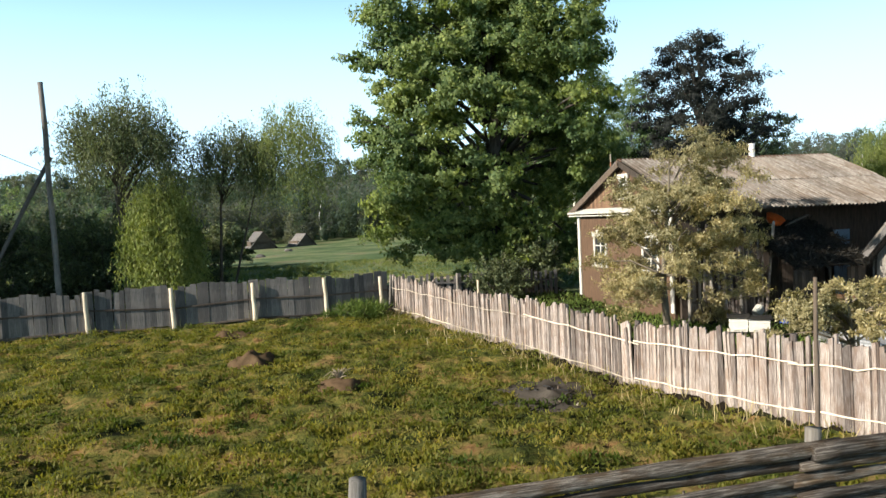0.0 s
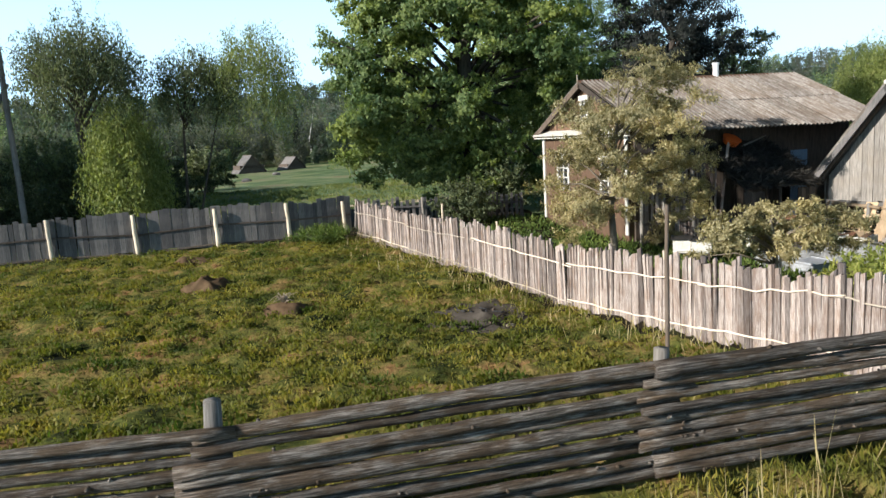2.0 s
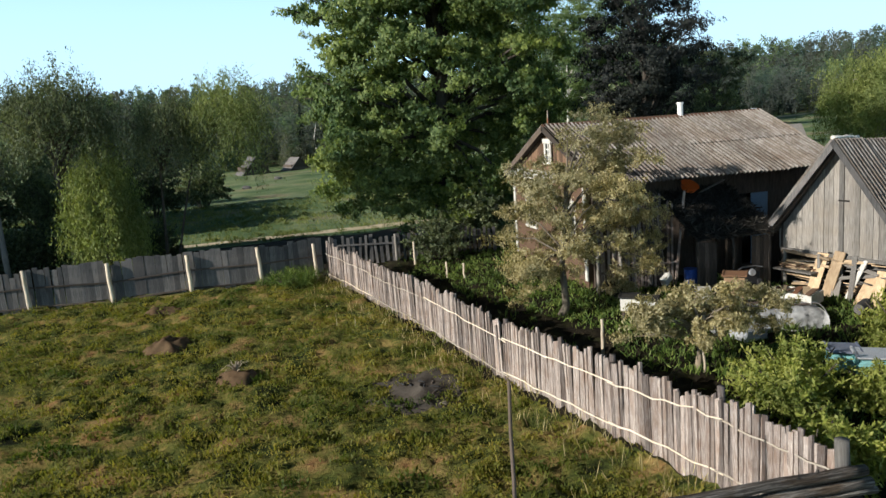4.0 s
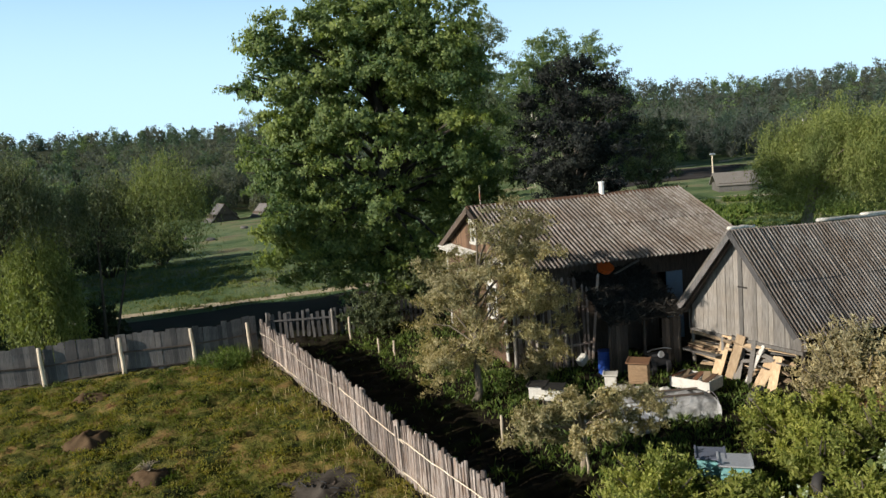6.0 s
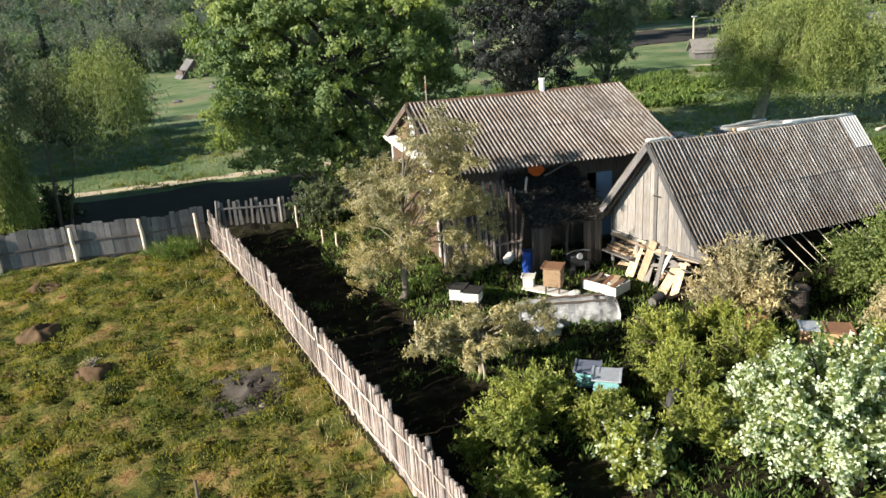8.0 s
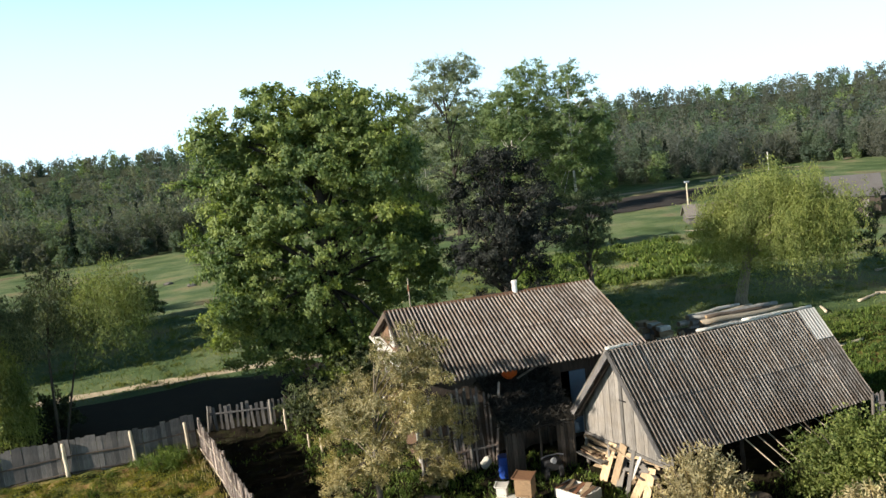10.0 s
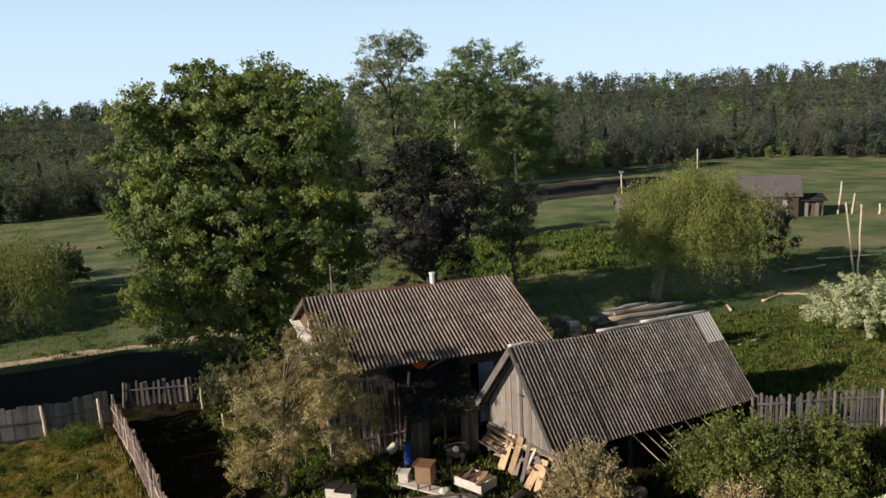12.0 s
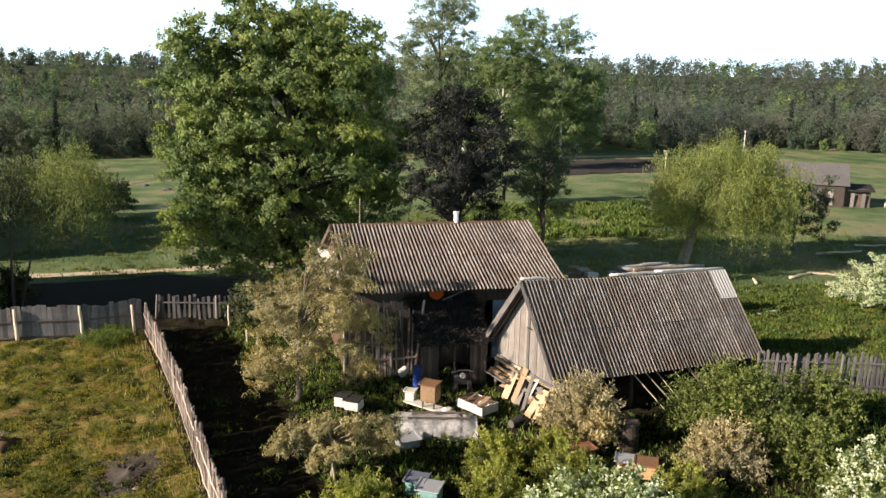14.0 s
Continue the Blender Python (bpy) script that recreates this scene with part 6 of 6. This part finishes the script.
barrel("barrel", (-1.55, 20.3), 0.2, 0.66, M_BLUE, "blue plastic barrel by the lean-to")
barrel("barrel", (2.9, 13.9), 0.3, 0.85, M_OLDWOOD, "dark weathered barrel beside the bush")


def jug():
    ob = thing("canister", at_ground(-2.1, 20.9, 25, 0.2) @ pose(0, 0, 0, 0, 62, 0), "white plastic canister lying in the grass", "canister")
    bm = bmesh.new()
    box(bm, (-0.13, -0.11, 0), (0.13, 0.11, 0.36), 0.04)
    part("body", bm, M_WHITE, ob)
    bm = bmesh.new()
    tube(bm, [(0.05, 0, 0.36), (0.05, 0, 0.43)], [0.035, 0.035], 10)
    part("cap", bm, M_WHITE, ob)
    bm = bmesh.new()
    tube(bm, [(-0.1, 0, 0.36), (-0.09, 0, 0.42), (0.0, 0, 0.42), (0.02, 0, 0.36)], [0.014] * 4, 6)
    part("handle", bm, M_WHITE, ob)


jug()


def sack(at, size, mat, label, seed):
    rng = np.random.default_rng(seed)
    bm = bmesh.new()
    bmesh.ops.create_icosphere(bm, subdivisions=3, radius=1.0)
    for v in bm.verts:
        n = 1.6 * noise.noise(v.co * 1.5 + Vector((seed, 0, 0))) + 0.9 * noise.noise(v.co * 4 + Vector((seed, 3, 0)))
        v.co = Vector((v.co.x * size[0], v.co.y * size[1], max(-0.2, v.co.z) * size[2] * 0.75)) * (1 + 0.18 * n)
    solid("sack", bm, mat, at_ground(*at, rng.uniform(0, 90), 0.05), label, "sack", "sacks", smooth=True)


sack((-1.3, 17.55), (0.2, 0.16, 0.34), M_WHITE, "crumpled white cloth hanging at the bench end", 2)


def bench():
    ob = thing("bench", at_ground(-1.78, 18.12, -52), "low pale plank bench under the bee hive", "bench")
    bm = bmesh.new()
    box(bm, (-0.85, -0.22, 0.3), (0.75, 0.22, 0.35), 0.008)
    part("plank", bm, M_WHITE, ob, "whitened plank")
    for x in (-0.7, 0.6):
        bm = bmesh.new()
        box(bm, (x - 0.04, -0.18, -0.06), (x + 0.04, 0.18, 0.3), 0.006)
        part("leg", bm, M_GABLE, ob)


bench()


def orange_basin():
    bm = bmesh.new()
    tube(bm, [(0, 0, 0), (0, 0, 0.03), (0, 0, 0.18), (0, 0, 0.2)], [0.2, 0.22, 0.27, 0.29], 18)
    solid("basin", bm, M_ORANGE, pose(-0.6, 21.95, 2.52, 30, 10, 0), "orange plastic basin resting on the lean-to roof", "basin")


orange_basin()


def scooter():
    """Old machine parts standing under the lean-to."""
    ob = thing("machine", at_ground(-0.25, 19.55, 0), "dark old garden machine with pale lamp under the lean-to", "machine")
    bm = bmesh.new()
    box(bm, (-0.3, -0.15, 0.25), (0.3, 0.2, 0.62), 0.05)
    part("body", bm, M_RUBBER, ob)
    bm = bmesh.new()
    tube(bm, [(0, -0.16, 0.62), (0, -0.22, 0.62)], [0.1, 0.09], 14)
    part("lamp", bm, M_ZINC, ob, "pale round lamp")
    bm = bmesh.new()
    tube(bm, [(-0.38, -0.1, 0.72), (-0.2, -0.05, 0.76), (0.2, -0.05, 0.76), (0.38, -0.1, 0.72)], [0.02] * 4, 7)
    part("handlebar", bm, M_STEEL, ob)
    for x in (-0.24, 0.24):
        bm = bmesh.new()
        tube(bm, [(x - 0.06, 0, 0.22), (x + 0.06, 0, 0.22)], [0.24, 0.24], 18)
        part("wheel", bm, M_RUBBER, ob, smooth=False)


scooter()


def aerial():
    ob = thing("aerial_mast", at_ground(-2.2, 28.95), "thin pale aerial mast behind the house", "mast")
    bm = bmesh.new()
    tube(bm, [(0, 0, 0), (0, 0, 5.25)], [0.035, 0.025], 7)
    part("mast", bm, M_POST, ob)
    bm = bmesh.new()
    tube(bm, [(0, 0, 4.7), (0, 0, 4.95)], [0.04, 0.04], 7)
    part("band", bm, M_BRICKRED, ob, "red-brown band")


aerial()


def mound(name, at, r, h, mat, label, category, seed):
    verts, faces = [], []
    n, k = 26, 8
    for i in range(k + 1):
        for j in range(n):
            a = math.tau * j / n
            f = i / k
            rr = r * f * (1 + 0.25 * noise.noise(Vector((math.cos(a) * 1.4, math.sin(a) * 1.4, seed))) + 0.3 * noise.noise(Vector((math.cos(a) * 4, math.sin(a) * 4, seed))))
            x, y = at[0] + rr * math.cos(a), at[1] + rr * math.sin(a)
            lift = h * (1 - f * f) * (0.8 + 0.45 * noise.noise(Vector((x * 4, y * 4, seed)))) + (0.02 if i < k else -0.03)
            verts.append((x, y, height(x, y) + lift))
    for i in range(k):
        for j in range(n):
            faces.append((i * n + j, i * n + (j + 1) % n, (i + 1) * n + (j + 1) % n, (i + 1) * n + j))
    tagged(new(name, mesh_from(name, verts, faces, mat, True)), label, category)


mound("fire_patch", (-10.4, 16.2), 1.1, 0.02, M_ASH, "dark burnt patch with ash and charred bits on the lawn", "fire patch", 1)
mound("soil_mound", (-15.85, 21.4), 0.62, 0.24, M_SOIL, "reddish-brown heap of soil on the lawn", "soil heap", 2)
mound("soil_mound", (-14.1, 18.7), 0.5, 0.18, M_SOIL, "small soil heap with dry roots on the lawn", "soil heap", 3)
mound("soil_mound", (-16.4, 25.2), 0.5, 0.15, M_SOIL, "low soil heap near the board fence", "soil heap", 4)


def charred():
    rng = np.random.default_rng(306)
    for i in range(9):
        a, r = rng.uniform(0, math.tau), rng.uniform(0.1, 0.8)
        x, y = -10.4 + r * math.cos(a), 16.2 + r * math.sin(a)
        L = rng.uniform(0.12, 0.4)
        solid("stick", pole_mesh("stick", L, 0.018, M_RUBBER if i % 3 else M_OLDWOOD, rng, 6, 0.01), None, at_ground(x, y, rng.uniform(0, 180), 0.05), "charred stick in the burnt patch", "stick", "charred sticks")
    bm = bmesh.new()
    bmesh.ops.create_icosphere(bm, subdivisions=2, radius=0.07)
    for v in bm.verts:
        v.co = Vector((v.co.x * 1.5, v.co.y, v.co.z * 0.6)) * (1 + 0.3 * noise.noise(v.co * 12))
    solid("stone", bm, M_POST, at_ground(-10.1, 15.35, 20, 0.05), "pale stone lying on the burnt patch", "stone")


charred()


def dead_roots(at, seed, n=26):
    rng = np.random.default_rng(seed)
    bm = bmesh.new()
    for i in range(n):
        a = rng.uniform(0, math.tau)
        L = rng.uniform(0.12, 0.34)
        tube(bm, [(0, 0, 0.05), (math.cos(a) * L * 0.5, math.sin(a) * L * 0.5, 0.12 + rng.uniform(0, 0.14)), (math.cos(a) * L, math.sin(a) * L, 0.08 + rng.uniform(-0.03, 0.2))], [0.014, 0.01, 0.004], 5)
    solid("dry_roots", bm, M_PALEBARK, at_ground(*at, 0, 0.1), "dry grey root stump with broken twigs on a soil heap", "root stump")


dead_roots((-14.1, 18.7), 307)


def hut(at, rz, w, d, h, label, mat=None):
    """A far low hut whose roof reaches the ground."""
    ob = thing("hut", at_ground(*at, rz, -0.1), label, "hut", "far huts")
    bm = bmesh.new()
    box(bm, (-w / 2, -d / 2, 0), (w / 2, d / 2, h * 0.45))
    part("wall", bm, M_OLDWOOD, ob)
    for s in (-1, 1):
        bm = bmesh.new()
        ln = math.hypot(w / 2 + 0.4, h)
        box(bm, (0, -d / 2 - 0.3, -0.08), (ln, d / 2 + 0.3, 0), 0, Matrix.Translation((0, 0, h)) @ Matrix.Rotation(math.atan2(h * 0.95, w / 2 + 0.4) * s, 4, "Y") @ Matrix.Scale(s, 4, (1, 0, 0)))
        bmesh.ops.recalc_face_normals(bm, faces=bm.faces)
        # Left slope paler, right one darker: sunlight and shade set by colour.
        part("roof", bm, mat or (M_BOARD if s < 0 else M_OLDWOOD), ob, "grey board roof")
    bm = bmesh.new()
    v = [bm.verts.new(c) for c in ((-w / 2, -d / 2, h * 0.3), (w / 2, -d / 2, h * 0.3), (0, -d / 2, h * 0.97))]
    q = [bm.verts.new(c.co + Vector((0, 0.1, 0))) for c in v]
    bm.faces.new(v)
    bm.faces.new(q[::-1])
    for i in range(3):
        bm.faces.new((v[i], q[i], q[(i + 1) % 3], v[(i + 1) % 3]))
    part("gable", bm, M_OLDWOOD, ob)


hut((-14.0, 121), 14, 3.7, 4.4, 2.8, "small grey gabled hut at the meadow's edge")
hut((-7.4, 123), 20, 2.8, 3.2, 2.1, "smaller grey hut at the meadow's edge")


def far_house():
    """The long low house beyond the right-hand willow."""
    ob = thing("far_house", at_ground(50.0, 62.7, -38, -0.2), "distant old grey farmhouse with sagging slate roof", "house")
    bm = bmesh.new()
    box(bm, (-2.5, -2.6, 0), (4.4, 2.6, 2.4))
    part("wall", bm, M_OLDWOOD, ob)
    for s in (-1, 1):
        bm = bmesh.new()
        box(bm, (-2.9, 0, -0.08), (4.8, 3.5, 0), 0, Matrix.Translation((0, 0, 4.3)) @ Matrix.Rotation(math.atan2(-2.1, 3.0) * s, 4, "X") @ Matrix.Scale(s, 4, (0, 1, 0)))
        bmesh.ops.recalc_face_normals(bm, faces=bm.faces)
        part("roof", bm, M_OLDROOF, ob, "grey slate roof")
    for x in (-2.5, 4.35):
        bm = bmesh.new()
        v = [bm.verts.new(c) for c in ((x, -2.6, 2.4), (x, 2.6, 2.4), (x, 0, 4.2))]
        q = [bm.verts.new(c.co + Vector((0.06, 0, 0))) for c in v]
        bm.faces.new(v[::-1])
        bm.faces.new(q)
        for i in range(3):
            bm.faces.new((v[i], v[(i + 1) % 3], q[(i + 1) % 3], q[i]))
        part("gable", bm, M_OLDWOOD, ob)
    for x, w2, mt in ((0.9, 0.4, M_GABLE), (1.7, 0.6, M_BOARD), (2.9, 0.5, M_GABLE)):
        bm = bmesh.new()
        box(bm, (x, -2.68, 0.2), (x + w2, -2.6, 1.9), 0.01)
        part("door", bm, mt, ob, "pale grey plank door")
    sh = thing("far_shed", at_ground(54.0, 59.3, -38, -0.1), "distant dark lean-to shed beside the farmhouse", "shed")
    bm = bmesh.new()
    box(bm, (-1.6, -1.5, 0), (1.6, 1.5, 1.9))
    part("wall", bm, M_OLDWOOD, sh)
    bm = bmesh.new()
    box(bm, (-1.9, -1.9, 1.9), (1.9, 1.8, 2.02), 0, pose(0, 0, 0, 6, 0, 0))
    part("roof", bm, M_FELT, sh)
    for x in (-1.2, -0.2, 0.8):
        bm = bmesh.new()
        box(bm, (x, -1.72, 0), (x + 0.35, -1.66, 1.75), 0.01, pose(0, 0, 0, 8, 0, 0))
        part("board", bm, M_GABLE, sh, "leaning grey board")


far_house()


def meadow_barn():
    ob = thing("low_barn", at_ground(41.6, 72.0, -24, -0.1), "distant low barn with a pale grey roof", "barn")
    bm = bmesh.new()
    box(bm, (-2.0, -1.9, 0), (2.0, 1.9, 1.0))
    part("wall", bm, M_GABLE, ob)
    for s in (-1, 1):
        bm = bmesh.new()
        box(bm, (-2.3, 0, -0.1), (2.3, 2.5, 0), 0, Matrix.Translation((0, 0, 2.1)) @ Matrix.Rotation(math.atan2(-1.5, 2.4) * s, 4, "X") @ Matrix.Scale(s, 4, (0, 1, 0)))
        bmesh.ops.recalc_face_normals(bm, faces=bm.faces)
        part("roof", bm, M_GABLE, ob, "pale grey roof")


meadow_barn()


def pole(name, at, h, r, label, lean=(0, 0), mat=None, lamp=False, group=""):
    rng = np.random.default_rng(int(abs(at[0]) * 10))
    ob = thing(name, at_ground(*at, 0, -0.2) @ pose(0, 0, 0, lean[0], lean[1], 0), label, "pole", group)
    part("shaft", pole_mesh("shaft", h, r, mat or M_POST, rng, 8, 0.02, "z"), None, ob)
    bm = bmesh.new()
    if lamp:
        box(bm, (-0.35, -0.15, h - 0.05), (0.35, 0.15, h + 0.12), 0.03)
        part("lamp_head", bm, M_ZINC, ob, "pale lamp head")
    else:
        tube(bm, [(-0.3, 0, h - 0.3), (0.3, 0, h - 0.3)], [0.03, 0.03], 6)
        part("crossarm", bm, M_OLDWOOD, ob)


def braced_pole():
    rng = np.random.default_rng(224)
    ob = thing("utility_pole", at_ground(-22.05, 30.6, 0, -0.2) @ pose(0, 0, 0, 0, -1.2, 0), "grey wooden utility pole with a slanting brace beyond the board fence", "pole", "utility poles")
    part("shaft", pole_mesh("shaft", 8.4, 0.1, M_BOARD, rng, 9, 0.015, "z"), None, ob)
    a, b = Vector((0.1, 0.12, 5.9)), Vector((-3.2, 0.3, 0.1))
    part("brace", pole_mesh("brace", (b - a).length, 0.07, M_BOARD, rng, 8, 0.012), None, ob, "slanting wooden brace", m=along(a, b, 0))


braced_pole()
pole("utility_pole", (33.6, 34.6), 5.2, 0.07, "pale wooden pole standing in the meadow", (0, -11), group="utility poles")
pole("utility_pole", (33.55, 34.3), 4.9, 0.065, "pale wooden pole leaning by its neighbour", (0, 1), group="utility poles")
pole("utility_pole", (10.6, 58.5), 2.0, 0.045, "short grey post before the dark tree", (0, 0), M_BOARD, group="utility poles")
pole("street_lamp", (48.3, 85.2), 3.6, 0.1, "pale lamp post on the meadow", (0, 0), None, True)
pole("utility_pole", (45.6, 66.0), 7.4, 0.07, "pale pole rising behind the willow", (0, 0), M_BIRCH, group="utility poles")

for px, py, ph, pl in ((56.6, 57.4, 3.6, 6), (57.6, 56.6, 2.4, 8), (59.6, 55.0, 1.3, 0)):
    post = thing("leaning_post", at_ground(px, py, 0, -0.2) @ pose(0, 0, 0, 0, pl, 0), "pale leaning wooden post beside the distant lean-to", "post", "leaning posts")
    part("shaft", pole_mesh("shaft", ph, 0.1, M_POST, np.random.default_rng(int(px * 10)), 7, 0.02, "z"), None, post)


def wire():
    a, b = Vector((-24.5, 31.2, 6.3)), Vector((-13.4, 58.0, 3.3))
    bm = bmesh.new()
    tube(bm, [a.lerp(b, f) - Vector((0, 0, 1.1 * math.sin(f * math.pi))) for f in np.linspace(0, 1, 24)], [0.012] * 24, 5)
    solid("overhead_wire", bm, M_RUBBER, pose(0, 0, 0), "thin dark overhead wire crossing the meadow", "wire")


wire()


def meadow_clutter():
    rng = np.random.default_rng(308)
    for x, y, L, rz in ((23.2, 31.5, 2.6, 20), (25.2, 32.4, 1.8, -30), (16.6, 25.9, 1.5, 8), (20.2, 30.6, 1.2, 60), (36.0, 40.0, 5.0, -14), (30.5, 37.6, 4.0, 4)):
        solid("timber", pole_mesh("timber", L, 0.08, M_POST, rng, 7, 0.02), None, at_ground(x, y, rz, 0.09), "pale log lying in the meadow grass", "timber", "loose timber")
    for x, y in ((-14.6, 82), (-11.0, 95), (-17.5, 88)):
        bm = bmesh.new()
        bmesh.ops.create_icosphere(bm, subdivisions=2, radius=0.4)
        for v in bm.verts:
            v.co = Vector((v.co.x * 1.3, v.co.y, v.co.z * 0.6)) * (1 + 0.4 * noise.noise(v.co * 3 + Vector((x, y, 0))))
        solid("stone", bm, M_BOARD, at_ground(x, y, 0, 0.1), "grey stone in the meadow grass", "stone", "meadow stones")
    strip("far_track", [(30 + i * 2.0, 106 + i * 0.5 + 1.5 * math.sin(i * 0.3)) for i in range(45)], 3.0, M_SAND, "pale sandy track at the foot of the woods")
    strip("side_path", [(35 + i * 0.8, 68 - i * 0.7) for i in range(9)], 0.9, M_SAND, "worn sandy path on the meadow")


meadow_clutter()


def stakes():
    rng = np.random.default_rng(309)
    for x, y, h, r, label in ((-5.3, 13.9, 1.2, 0.025, "pale thin garden stake"), (-6.2, 16.4, 0.9, 0.04, "short pale stake by the hedge"), (-7.9, 28.4, 1.0, 0.05, "pale post behind the picket fence"), (-7.2, 26.4, 0.7, 0.04, "short weathered stump post"), (-6.8, 25.6, 0.6, 0.04, "short weathered stump post")):
        solid("stake", pole_mesh("stake", h, r, M_POST, rng, 7, 0.008, "z"), None, at_ground(x, y, 0, -0.08), label, "stake", "garden stakes")


stakes()
